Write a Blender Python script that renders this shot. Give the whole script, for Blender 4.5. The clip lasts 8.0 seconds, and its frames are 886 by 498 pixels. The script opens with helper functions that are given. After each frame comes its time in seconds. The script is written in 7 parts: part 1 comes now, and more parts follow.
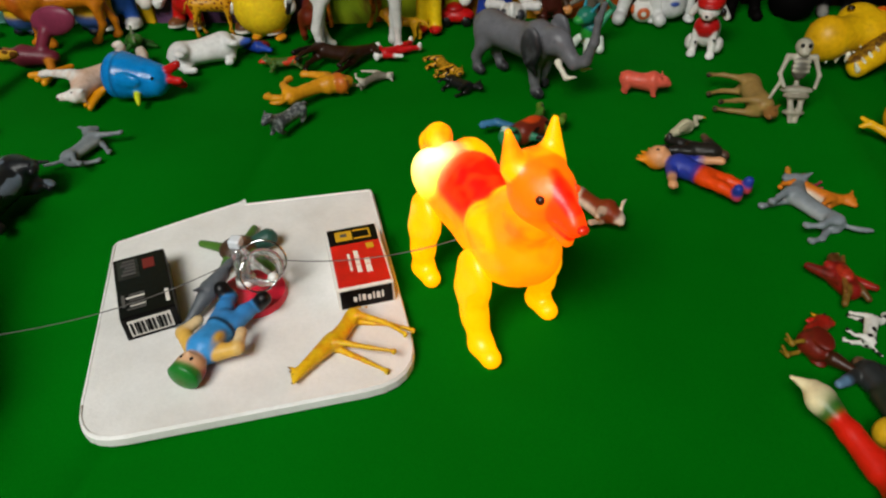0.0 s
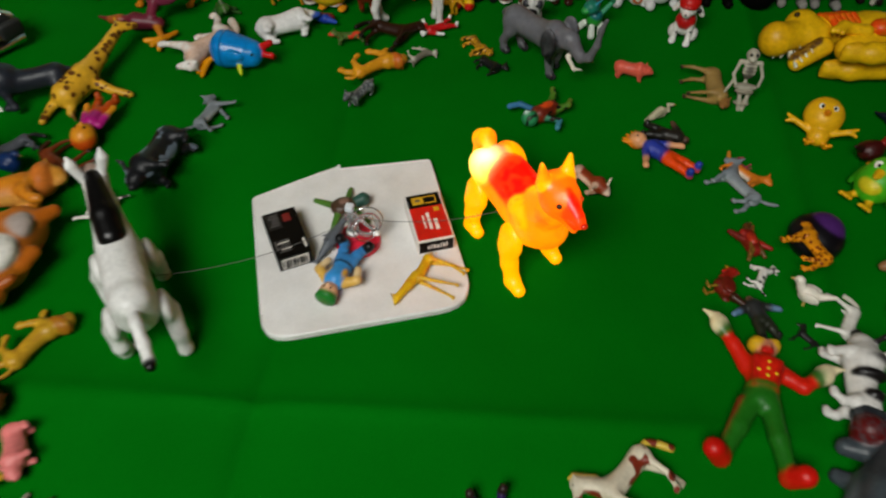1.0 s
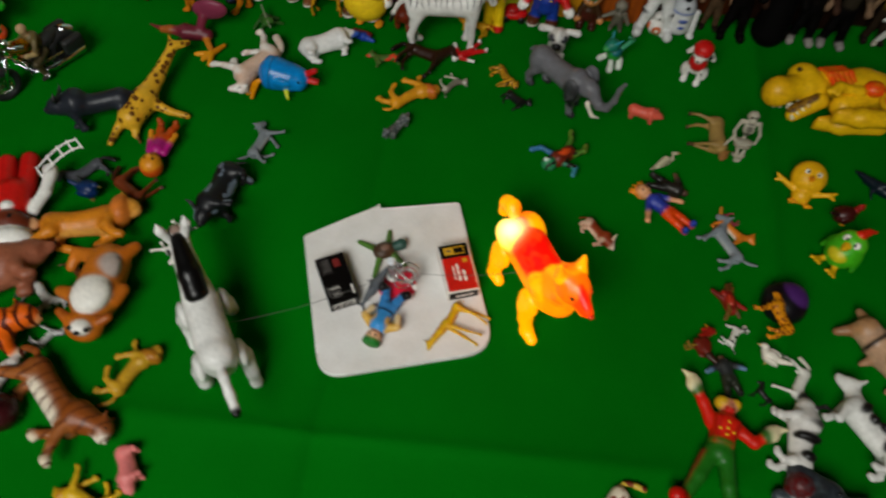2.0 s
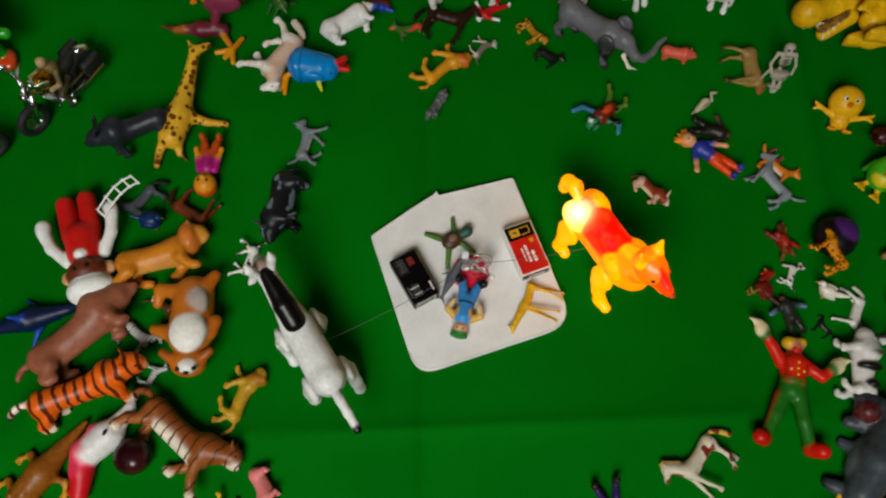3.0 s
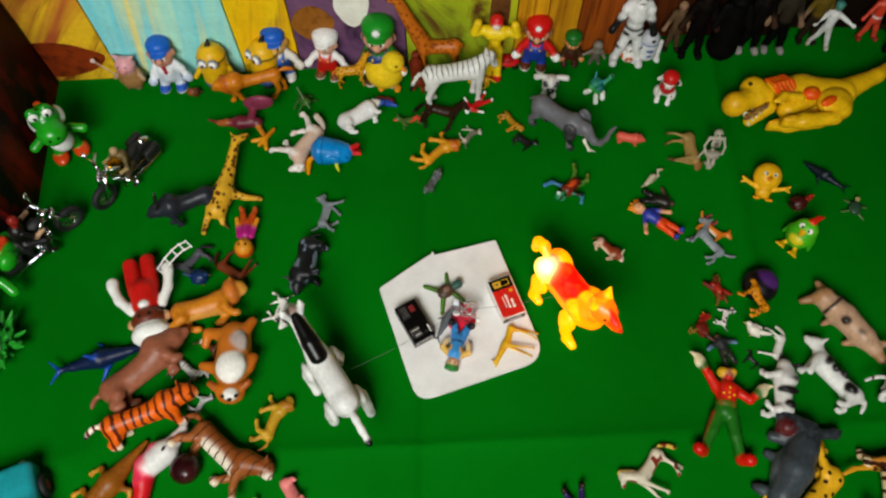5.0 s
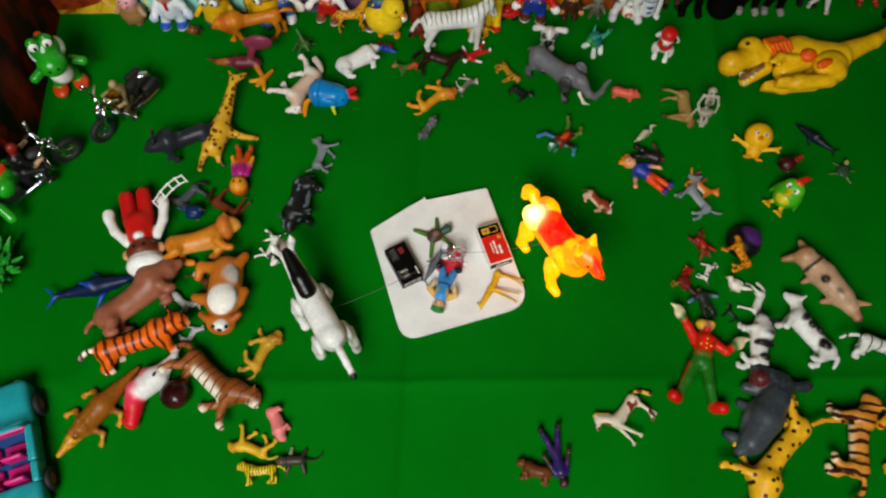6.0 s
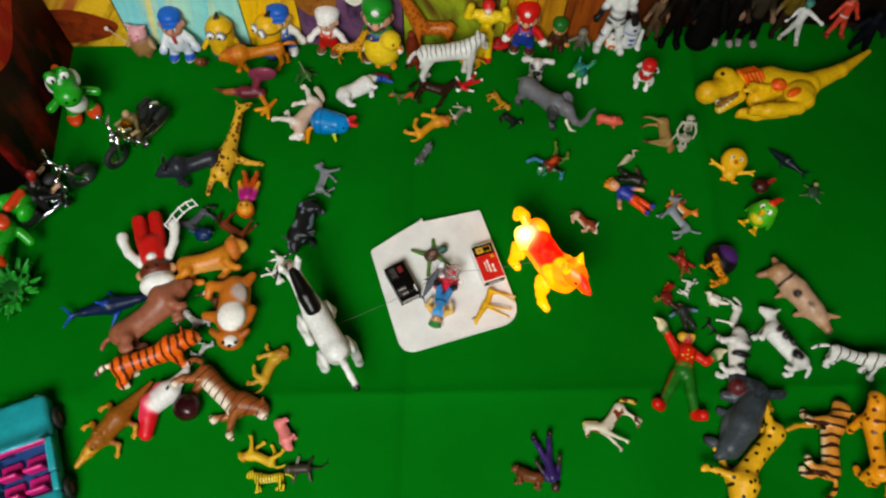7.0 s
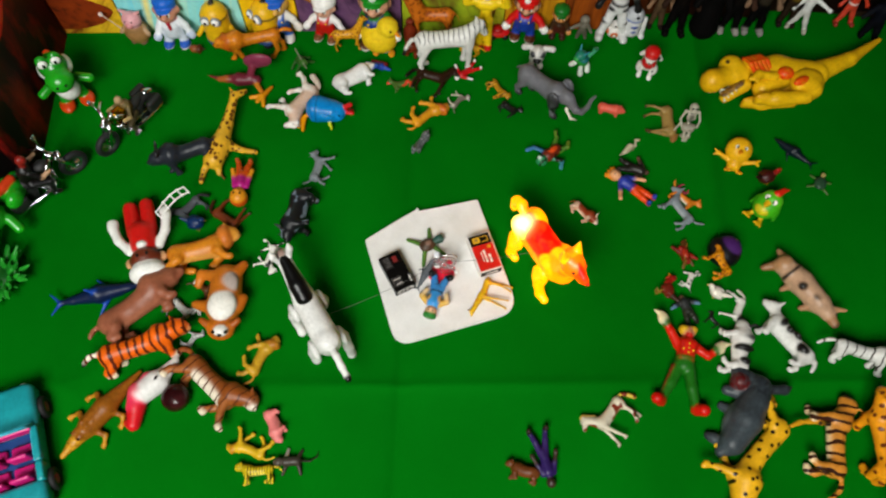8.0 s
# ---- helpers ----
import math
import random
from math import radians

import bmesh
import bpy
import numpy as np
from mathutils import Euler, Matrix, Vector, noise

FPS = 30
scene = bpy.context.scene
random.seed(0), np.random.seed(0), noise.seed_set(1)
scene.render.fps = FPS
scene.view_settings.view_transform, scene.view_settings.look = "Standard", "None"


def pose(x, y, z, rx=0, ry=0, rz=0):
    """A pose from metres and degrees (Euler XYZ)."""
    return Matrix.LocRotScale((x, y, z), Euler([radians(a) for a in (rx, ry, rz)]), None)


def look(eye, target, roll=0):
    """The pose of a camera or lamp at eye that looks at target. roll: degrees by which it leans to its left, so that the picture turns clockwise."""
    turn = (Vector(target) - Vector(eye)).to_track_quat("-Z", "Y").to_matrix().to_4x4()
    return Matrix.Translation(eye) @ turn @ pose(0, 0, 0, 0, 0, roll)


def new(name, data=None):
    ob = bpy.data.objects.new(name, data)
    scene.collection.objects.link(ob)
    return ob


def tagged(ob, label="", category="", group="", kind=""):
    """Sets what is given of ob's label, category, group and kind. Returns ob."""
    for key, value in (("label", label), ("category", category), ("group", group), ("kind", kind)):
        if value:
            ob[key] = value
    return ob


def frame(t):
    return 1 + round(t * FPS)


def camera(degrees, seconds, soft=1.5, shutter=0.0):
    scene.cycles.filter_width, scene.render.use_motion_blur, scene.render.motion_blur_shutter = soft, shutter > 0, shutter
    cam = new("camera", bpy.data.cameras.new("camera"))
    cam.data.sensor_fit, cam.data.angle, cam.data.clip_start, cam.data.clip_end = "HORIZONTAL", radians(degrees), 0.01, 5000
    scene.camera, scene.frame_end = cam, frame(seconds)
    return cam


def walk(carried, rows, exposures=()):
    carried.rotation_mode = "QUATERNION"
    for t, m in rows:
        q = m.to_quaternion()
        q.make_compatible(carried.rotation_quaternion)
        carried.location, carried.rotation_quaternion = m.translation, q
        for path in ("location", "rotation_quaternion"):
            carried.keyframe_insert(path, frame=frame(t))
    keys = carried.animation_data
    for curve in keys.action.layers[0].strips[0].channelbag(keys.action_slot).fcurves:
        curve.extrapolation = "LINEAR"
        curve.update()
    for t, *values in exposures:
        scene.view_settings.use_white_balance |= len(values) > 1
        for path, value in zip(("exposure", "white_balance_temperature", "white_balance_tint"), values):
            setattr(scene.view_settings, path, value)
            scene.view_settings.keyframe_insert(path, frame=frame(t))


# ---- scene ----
cam = camera(62.4, 8.0, soft=2.2, shutter=0.5)
PATH = [
    (0, (0.326, 0.242, 0.29), (-0.002, 1.757, -0.974), -2.5),
    (0.5, (0.318, 0.216, 0.323), (0.011, 1.692, -0.991), -3.3),
    (1, (0.301, 0.129, 0.475), (0.056, 1.419, -1.033), 0.1),
    (1.5, (0.296, 0.118, 0.57), (0.08, 1.247, -1.066), -2.2),
    (2, (0.249, 0.19, 0.656), (0.087, 1.211, -1.056), 4.4),
    (2.2, (0.206, 0.234, 0.684), (0.075, 1.108, -1.111), -0.0),
    (3.3, (0.139, 0.275, 0.753), (0.101, 0.98, -1.118), 1.5),
    (3.5, (0.141, 0.263, 0.776), (0.088, 1.017, -1.076), 0.9),
    (4, (0.144, 0.228, 0.84), (0.155, 1.06, -0.978), 4.9),
    (4.2, (0.139, 0.222, 0.86), (0.139, 1.117, -0.929), 4.1),
    (5.3, (0.166, 0.177, 0.884), (0.086, 1.037, -0.92), -1.1),
    (5.5, (0.171, 0.169, 0.883), (0.099, 0.987, -0.94), -0.9),
    (6, (0.174, 0.159, 0.887), (0.108, 0.956, -0.946), 1.8),
    (6.5, (0.171, 0.15, 0.917), (0.111, 0.976, -0.903), 2.7),
    (7, (0.165, 0.134, 0.94), (0.125, 0.982, -0.871), 3.3),
    (7.5, (0.179, 0.134, 0.934), (0.143, 0.983, -0.877), 4.8),
    (8, (0.184, 0.132, 0.914), (0.119, 0.979, -0.897), 2.1),
]
walk(cam, [(t, look(eye, target, roll)) for t, eye, target, roll in PATH],
     exposures=[(0.0, -0.05), (1.0, -0.28), (2.2, -0.45), (3.3, -0.22), (4.2, 0.07), (6.5, 0.02), (8.0, 0.23)])

# ---- light ----
world = bpy.data.worlds.new("world")
scene.world = world
world.use_nodes = True
wn = world.node_tree.nodes
sky = wn.new("ShaderNodeTexSky")
sky.sky_type, sky.sun_disc, sky.sun_elevation, sky.sun_rotation = "NISHITA", False, radians(38), radians(200)
wn["Background"].inputs["Strength"].default_value = 0.10
world.node_tree.links.new(sky.outputs["Color"], wn["Background"].inputs["Color"])


def area_lamp(name, at, to, w, h, watts, colour):
    lamp = bpy.data.lights.new(name, "AREA")
    lamp.shape, lamp.size, lamp.size_y, lamp.energy, lamp.color = "RECTANGLE", w, h, watts, colour
    ob = new(name, lamp)
    ob.matrix_world = look(at, to)
    return ob


# main lamp, added at an unseen window; no source is in view
area_lamp("added_window_light", (-0.08, -0.77, 1.5), (0.14, 0.5, 0.0), 0.85, 0.75, 46, (0.975, 0.985, 0.93))


# ---- materials ----
def rgb(text):
    c = [int(text[i:i + 2], 16) / 255 for i in (0, 2, 4)]
    return tuple(v / 12.92 if v <= 0.04045 else ((v + 0.055) / 1.055) ** 2.4 for v in c)


def base_material(name, rough=0.4, metal=0.0):
    mat = bpy.data.materials.new(name)
    mat.use_nodes = True
    nodes, links = mat.node_tree.nodes, mat.node_tree.links
    shader = nodes["Principled BSDF"]
    shader.inputs["Roughness"].default_value = rough
    shader.inputs["Metallic"].default_value = metal
    return mat, nodes, links, shader


def add_noise(nodes, links, coord, scale, detail=4.0, rough=0.6):
    n = nodes.new("ShaderNodeTexNoise")
    n.inputs["Scale"].default_value, n.inputs["Detail"].default_value, n.inputs["Roughness"].default_value = scale, detail, rough
    links.new(coord, n.inputs["Vector"])
    return n.outputs["Fac"]


def ramp(nodes, links, fac, a, b, ca=(0, 0, 0), cb=(1, 1, 1)):
    r = nodes.new("ShaderNodeValToRGB")
    r.color_ramp.elements[0].position, r.color_ramp.elements[1].position = a, b
    r.color_ramp.elements[0].color, r.color_ramp.elements[1].color = (*ca, 1), (*cb, 1)
    links.new(fac, r.inputs["Fac"])
    return r.outputs["Color"]


def mixed(nodes, links, fac, a, b, mode="MIX"):
    m = nodes.new("ShaderNodeMix")
    m.data_type, m.blend_type = "RGBA", mode
    for sock, v in ((m.inputs[0], fac), (m.inputs[6], a), (m.inputs[7], b)):
        if isinstance(v, (int, float)):
            sock.default_value = v
        elif isinstance(v, tuple):
            sock.default_value = (*v, 1)
        else:
            links.new(v, sock)
    return m.outputs[2]


def bumped(nodes, links, shader, height, strength, distance):
    b = nodes.new("ShaderNodeBump")
    b.inputs["Strength"].default_value, b.inputs["Distance"].default_value = strength, distance
    links.new(height, b.inputs["Height"])
    links.new(b.outputs["Normal"], shader.inputs["Normal"])


def finish(nodes, links, shader, coord, colour, grain=260, amount=0.24, bump=0.32):
    """Colour with smudges and fine wear at two scales, roughness and relief that follow them."""
    big = ramp(nodes, links, add_noise(nodes, links, coord, 45, 3), 0.3, 0.7, (1 - amount,) * 3, (1.0,) * 3)
    fine = ramp(nodes, links, add_noise(nodes, links, coord, grain, 5), 0.35, 0.65, (1 - amount * 0.6,) * 3, (1.0,) * 3)
    c = mixed(nodes, links, 1.0, mixed(nodes, links, 1.0, colour, big, "MULTIPLY"), fine, "MULTIPLY")
    links.new(c, shader.inputs["Base Color"])
    bumped(nodes, links, shader, add_noise(nodes, links, coord, grain * 1.6, 3), bump, 0.0006)


PAINTS = {}


def painted(pattern="plain", dark="151210", size=1.0, rough=0.4, above=0.0, sheen=0.28):
    """Moulded toy plastic: the paint of each limb, with a marking printed over it."""
    key = (pattern, dark, size, rough, above, sheen)
    if key in PAINTS:
        return PAINTS[key]
    mat, nodes, links, shader = base_material("toy_plastic_" + pattern, rough)
    coord = nodes.new("ShaderNodeTexCoord").outputs["Object"]
    paint = nodes.new("ShaderNodeVertexColor")
    paint.layer_name = "paint"
    colour = paint.outputs["Color"]
    mask = None
    if pattern in ("stripes", "thin_stripes"):
        w = nodes.new("ShaderNodeTexWave")
        w.wave_type, w.bands_direction = "BANDS", "X"
        w.inputs["Scale"].default_value, w.inputs["Distortion"].default_value = 38 / size, 3.2
        w.inputs["Detail"].default_value, w.inputs["Detail Scale"].default_value = 2.0, 1.6
        links.new(coord, w.inputs["Vector"])
        mask = ramp(nodes, links, w.outputs["Fac"], *((0.70, 0.80) if pattern == "stripes" else (0.90, 0.96)))
    elif pattern == "spots":
        v = nodes.new("ShaderNodeTexVoronoi")
        v.inputs["Scale"].default_value = 95 / size
        links.new(coord, v.inputs["Vector"])
        mask = ramp(nodes, links, v.outputs["Distance"], 0.37, 0.43, (1, 1, 1), (0, 0, 0))
    elif pattern == "dots":
        v = nodes.new("ShaderNodeTexVoronoi")
        v.voronoi_dimensions = "2D"
        v.inputs["Scale"].default_value, v.inputs["Randomness"].default_value = 70 / size, 0.7
        cut, lay = nodes.new("ShaderNodeSeparateXYZ"), nodes.new("ShaderNodeCombineXYZ")
        links.new(coord, cut.inputs[0])
        links.new(cut.outputs["X"], lay.inputs["X"])
        links.new(cut.outputs["Z"], lay.inputs["Y"])
        links.new(lay.outputs[0], v.inputs["Vector"])
        mask = ramp(nodes, links, v.outputs["Distance"], 0.15, 0.20, (1, 1, 1), (0, 0, 0))
    elif pattern == "cells":
        v = nodes.new("ShaderNodeTexVoronoi")
        v.feature = "DISTANCE_TO_EDGE"
        v.inputs["Scale"].default_value = 105 / size
        links.new(coord, v.inputs["Vector"])
        mask = ramp(nodes, links, v.outputs["Distance"], 0.17, 0.24)
    elif pattern == "patches":
        mask = ramp(nodes, links, add_noise(nodes, links, coord, 34 / size, 1.0), 0.60, 0.63)
    elif pattern == "fur":
        f = add_noise(nodes, links, coord, 120 / size, 3.0)
        mask = ramp(nodes, links, f, 0.45, 0.75, (0, 0, 0), (0.75,) * 3)
    if above:
        up = nodes.new("ShaderNodeSeparateXYZ")
        links.new(coord, up.inputs[0])
        mask = mixed(nodes, links, 1.0, mask, ramp(nodes, links, up.outputs["Z"], above, above + 0.006), "MULTIPLY")
    if mask is not None:
        colour = mixed(nodes, links, mask, colour, rgb(dark))
    finish(nodes, links, shader, coord, colour)
    shader.inputs["Specular IOR Level"].default_value = sheen
    PAINTS[key] = mat
    return mat


def plain(name, colour, rough=0.45, metal=0.0, amount=0.25, grain=220, bump=0.25):
    mat, nodes, links, shader = base_material(name, rough, metal)
    coord = nodes.new("ShaderNodeTexCoord").outputs["Object"]
    finish(nodes, links, shader, coord, mixed(nodes, links, 0.0, rgb(colour), rgb(colour)), grain, amount, bump)
    return mat


def painted_board(name, a, b, c, stretch=(1, 1, 0.25), scale=9.0, wet=0.0, slant=0, swirl=0.0):
    """Brushed poster paint on boards: three colours run in long strokes."""
    mat, nodes, links, shader = base_material(name, 0.55)
    tc = nodes.new("ShaderNodeTexCoord")
    mp = nodes.new("ShaderNodeMapping")
    mp.inputs["Scale"].default_value = stretch
    lay = nodes.new("ShaderNodeMapping")
    lay.inputs["Rotation"].default_value = (0, radians(slant), 0)
    links.new(tc.outputs["Object"], lay.inputs["Vector"])
    links.new(lay.outputs[0], mp.inputs["Vector"])
    one = ramp(nodes, links, add_noise(nodes, links, mp.outputs[0], scale, 3), 0.42 - wet, 0.56 + wet)
    two = ramp(nodes, links, add_noise(nodes, links, mp.outputs[0], scale * 2.3, 4 - 12 * wet), 0.50, 0.72)
    col = mixed(nodes, links, two, mixed(nodes, links, one, rgb(a), rgb(b)), rgb(c))
    for n in nodes:
        if n.type == "TEX_NOISE":
            n.inputs["Distortion"].default_value = swirl
    finish(nodes, links, shader, tc.outputs["Object"], col, 140, 0.14, 0.3)
    shader.inputs["Specular IOR Level"].default_value = 0.12
    return mat


def cloth_material():
    mat, nodes, links, shader = base_material("green_cloth", 0.75)
    coord = nodes.new("ShaderNodeTexCoord").outputs["Object"]
    big = mixed(nodes, links, ramp(nodes, links, add_noise(nodes, links, coord, 3.0, 4), 0.3, 0.7), rgb("005e07"), rgb("006e0c"))
    fine = ramp(nodes, links, add_noise(nodes, links, coord, 900, 2), 0.3, 0.7, (0.86,) * 3, (1.0,) * 3)
    links.new(mixed(nodes, links, 1.0, big, fine, "MULTIPLY"), shader.inputs["Base Color"])
    shader.inputs["Specular IOR Level"].default_value = 0.02
    bumped(nodes, links, shader, add_noise(nodes, links, coord, 700, 3), 0.25, 0.0005)
    return mat


M_CLOTH = cloth_material()
# for the unseen walls and ceiling, kept dark to hold back bounce light
M_WALL = plain("wall_plaster", "362e26", 0.9, amount=0.12, grain=60)
M_FLOOR = plain("dark_floorboard", "4a3524", 0.5, amount=0.4, grain=40)
M_CHROME = plain("chrome", "d8d8dc", 0.12, 1.0, 0.1)
M_BLACK = plain("black_rubber", "141414", 0.6)
M_WHITE = plain("white_plastic", "f2f0ec", 0.35, amount=0.1)
M_GOLD = plain("gilt_metal", "d8a020", 0.22, 1.0, 0.2)


# ---- mesh helpers ----
def mesh_object(name, verts, faces, mat, smooth=False, parent=None, label=""):
    me = bpy.data.meshes.new(name)
    me.from_pydata([tuple(v) for v in verts], [], [tuple(f) for f in faces])
    me.materials.append(mat)
    if smooth:
        me.polygons.foreach_set("use_smooth", [True] * len(me.polygons))
    ob = new(name, me)
    if parent is not None:
        ob.parent = parent
    if label:
        tagged(ob, label)
    return ob


def part(name, bm, mat, parent=None, label="", smooth=False):
    me = bpy.data.meshes.new(name)
    bm.to_mesh(me)
    bm.free()
    me.materials.append(mat)
    if smooth:
        me.polygons.foreach_set("use_smooth", [True] * len(me.polygons))
    ob = new(name, me)
    if parent is not None:
        ob.parent = parent
    if label:
        tagged(ob, label)
    return ob


def box_bm(x0, x1, y0, y1, z0, z1, bevel=0.0, segments=2):
    bm = bmesh.new()
    bmesh.ops.create_cube(bm, size=1.0, matrix=Matrix.LocRotScale(((x0 + x1) / 2, (y0 + y1) / 2, (z0 + z1) / 2), None, (x1 - x0, y1 - y0, z1 - z0)))
    if bevel:
        bmesh.ops.bevel(bm, geom=bm.edges[:], offset=bevel, segments=segments, affect="EDGES", profile=0.5)
    return bm


def tube_bm(points, radii, sides=10, close=True):
    """A tube along points, each ring with its own radius."""
    bm = bmesh.new()
    pts = [Vector(p) for p in points]
    rings = []
    for i, p in enumerate(pts):
        d = (pts[min(i + 1, len(pts) - 1)] - pts[max(i - 1, 0)]).normalized()
        q = d.to_track_quat("Z", "Y")
        r = radii[i] if isinstance(radii, (list, tuple)) else radii
        rings.append([bm.verts.new(p + q @ Vector((r * math.cos(2 * math.pi * k / sides), r * math.sin(2 * math.pi * k / sides), 0))) for k in range(sides)])
    for a, b in zip(rings, rings[1:]):
        for k in range(sides):
            bm.faces.new((a[k], a[(k + 1) % sides], b[(k + 1) % sides], b[k]))
    if close:
        bm.faces.new(list(reversed(rings[0])))
        bm.faces.new(rings[-1])
    return bm


def ring_bm(major, minor, at=(0, 0, 0), turn=(0, 0, 0), n=28, m=10):
    bm = bmesh.new()
    rot = Euler([radians(a) for a in turn]).to_matrix()
    rows = []
    for i in range(n):
        a = 2 * math.pi * i / n
        row = []
        for j in range(m):
            b = 2 * math.pi * j / m
            rr = major + minor * math.cos(b)
            row.append(bm.verts.new(Vector(at) + rot @ Vector((rr * math.cos(a), rr * math.sin(a), minor * math.sin(b)))))
        rows.append(row)
    for i in range(n):
        for j in range(m):
            bm.faces.new((rows[i][j], rows[(i + 1) % n][j], rows[(i + 1) % n][(j + 1) % m], rows[i][(j + 1) % m]))
    return bm


# ---- moulded figures: rounded limbs melted into one skin ----
def cap(a, ra, b, rb, col):
    return ("c", np.array(a, float), ra, np.array(b, float), rb, rgb(col))


def ell(c, r, col, turn=0.0):
    return ("e", np.array(c, float), np.array(r, float), radians(turn), None, rgb(col))


def dist(p, q):
    if q[0] == "c":
        _, a, ra, b, rb, _ = q
        ba = b - a
        h = np.clip(((p - a) @ ba) / max(float(ba @ ba), 1e-12), 0, 1)
        return np.linalg.norm(p - a - h[..., None] * ba, axis=-1) - (ra + (rb - ra) * h)
    _, c, r, turn, _, _ = q
    d = p - c
    if turn:
        cs, sn = math.cos(turn), math.sin(turn)
        d = np.stack([d[..., 0] * cs + d[..., 2] * sn, d[..., 1], -d[..., 0] * sn + d[..., 2] * cs], -1)
    k0 = np.linalg.norm(d / r, axis=-1)
    k1 = np.linalg.norm(d / (r * r), axis=-1)
    return k0 * (k0 - 1) / np.maximum(k1, 1e-9)


def reach(q):
    if q[0] == "c":
        return np.minimum(q[1] - q[2], q[3] - q[4]), np.maximum(q[1] + q[2], q[3] + q[4])
    m = q[2].max() if q[3] else q[2]
    return q[1] - m, q[1] + m


def skin(prims, melt=0.035, cells=46):
    """Vertices, quads and paint of the skin round the limbs (surface nets on a grid)."""
    lo = np.min([reach(q)[0] for q in prims], 0)
    hi = np.max([reach(q)[1] for q in prims], 0)
    step = float((hi - lo).max()) / cells
    lo = lo - 2.5 * step
    n = np.ceil((hi - lo) / step).astype(int) + 3
    axes = [lo[i] + step * np.arange(n[i]) for i in range(3)]
    f = np.full(tuple(n), 1e3)
    for q in prims:
        a, b = reach(q)
        pad = melt + 2.2 * step
        s = [slice(max(0, int((a[i] - pad - lo[i]) / step)), min(n[i], int((b[i] + pad - lo[i]) / step) + 2)) for i in range(3)]
        g = np.stack(np.meshgrid(axes[0][s[0]], axes[1][s[1]], axes[2][s[2]], indexing="ij"), -1)
        d = dist(g, q)
        old = f[s[0], s[1], s[2]]
        h = np.maximum(melt - np.abs(old - d), 0) / melt
        f[s[0], s[1], s[2]] = np.minimum(old, d) - h * h * melt / 4
    inside = f < 0
    shape = tuple(v - 1 for v in n)
    total, count = np.zeros((*shape, 3)), np.zeros(shape)
    corners = [(i, j, k) for i in (0, 1) for j in (0, 1) for k in (0, 1)]

    def at(arr, c):
        return arr[c[0]:c[0] + shape[0], c[1]:c[1] + shape[1], c[2]:c[2] + shape[2]]

    for c in corners:
        for ax in range(3):
            if c[ax]:
                continue
            e = list(c)
            e[ax] = 1
            fa, fb = at(f, c), at(f, e)
            cross = (fa < 0) != (fb < 0)
            t = np.where(cross, fa / np.where(cross, fa - fb, 1), 0)
            off = np.stack([np.full(shape, float(c[i])) if i != ax else t for i in range(3)], -1)
            total += off * cross[..., None]
            count += cross
    live = count > 0
    index = np.full(shape, -1)
    index[live] = np.arange(int(live.sum()))
    cellpos = np.stack(np.nonzero(live), -1)
    verts = lo + step * (cellpos + total[live] / count[live][:, None])
    quads = []
    for ax in range(3):
        u, v = (ax + 1) % 3, (ax + 2) % 3
        sl_a, sl_b = [slice(None)] * 3, [slice(None)] * 3
        sl_a[ax], sl_b[ax] = slice(0, -1), slice(1, None)
        a, b = inside[tuple(sl_a)], inside[tuple(sl_b)]
        pos = np.stack(np.nonzero(a != b), -1)
        flip = a[tuple(pos.T)]
        ids = []
        for du, dv in ((1, 1), (0, 1), (0, 0), (1, 0)):
            p = pos.copy()
            p[:, u] -= du
            p[:, v] -= dv
            ids.append(index[tuple(p.T)])
        ids = np.stack(ids, -1)
        quads.append(np.where(flip[:, None], ids, ids[:, ::-1]))
    quads = np.concatenate(quads)
    d = np.stack([dist(verts, q) for q in prims], -1)
    w = np.exp(-np.clip((d - d.min(-1, keepdims=True)) / (0.25 * step), 0, 60))
    paint = (w / w.sum(-1, keepdims=True)) @ np.array([q[5] for q in prims])
    return verts, quads, paint


BALL = None


def ball():
    global BALL
    if BALL is None:
        bm = bmesh.new()
        bmesh.ops.create_icosphere(bm, subdivisions=2, radius=1.0)
        BALL = (np.array([v.co[:] for v in bm.verts]), [[v.index for v in f.verts] for f in bm.faces])
        bm.free()
    return BALL


def figure(name, prims, size, turn, x, y, base=0.0, mat=None, melt=0.026, cells=56, beads=(), parent=None, lift=0.0):
    """One moulded toy, scaled to size, turned, and set down on its support. beads: small hard balls (eyes, buttons)."""
    verts, quads, paint = skin(prims, melt, cells)
    faces = quads.tolist()
    bv, bf = ball()
    for c, r, col in beads:
        start = len(verts)
        verts = np.concatenate([verts, bv * np.array(r, float) + np.array(c, float)])
        paint = np.concatenate([paint, np.tile(rgb(col), (len(bv), 1))])
        faces += [[i + start for i in f] for f in bf]
    verts = verts * size
    me = bpy.data.meshes.new(name)
    me.from_pydata(verts.tolist(), [], faces)
    me.polygons.foreach_set("use_smooth", [True] * len(me.polygons))
    layer = me.color_attributes.new("paint", "FLOAT_COLOR", "POINT")
    layer.data.foreach_set("color", np.c_[paint, np.ones(len(paint))].astype(np.float32).ravel())
    me.materials.append(mat or painted())
    ob = new(name, me)
    if parent is not None:
        ob.parent = parent
        return ob
    if lift:
        me.transform(Matrix.Translation((0, 0, -lift * size)))
        verts = verts - np.array((0, 0, lift * size))
    low = float((verts @ np.array(turn)[2]).min())
    ob.matrix_world = Matrix.Translation((x, y, base - low)) @ turn.to_4x4()
    return ob


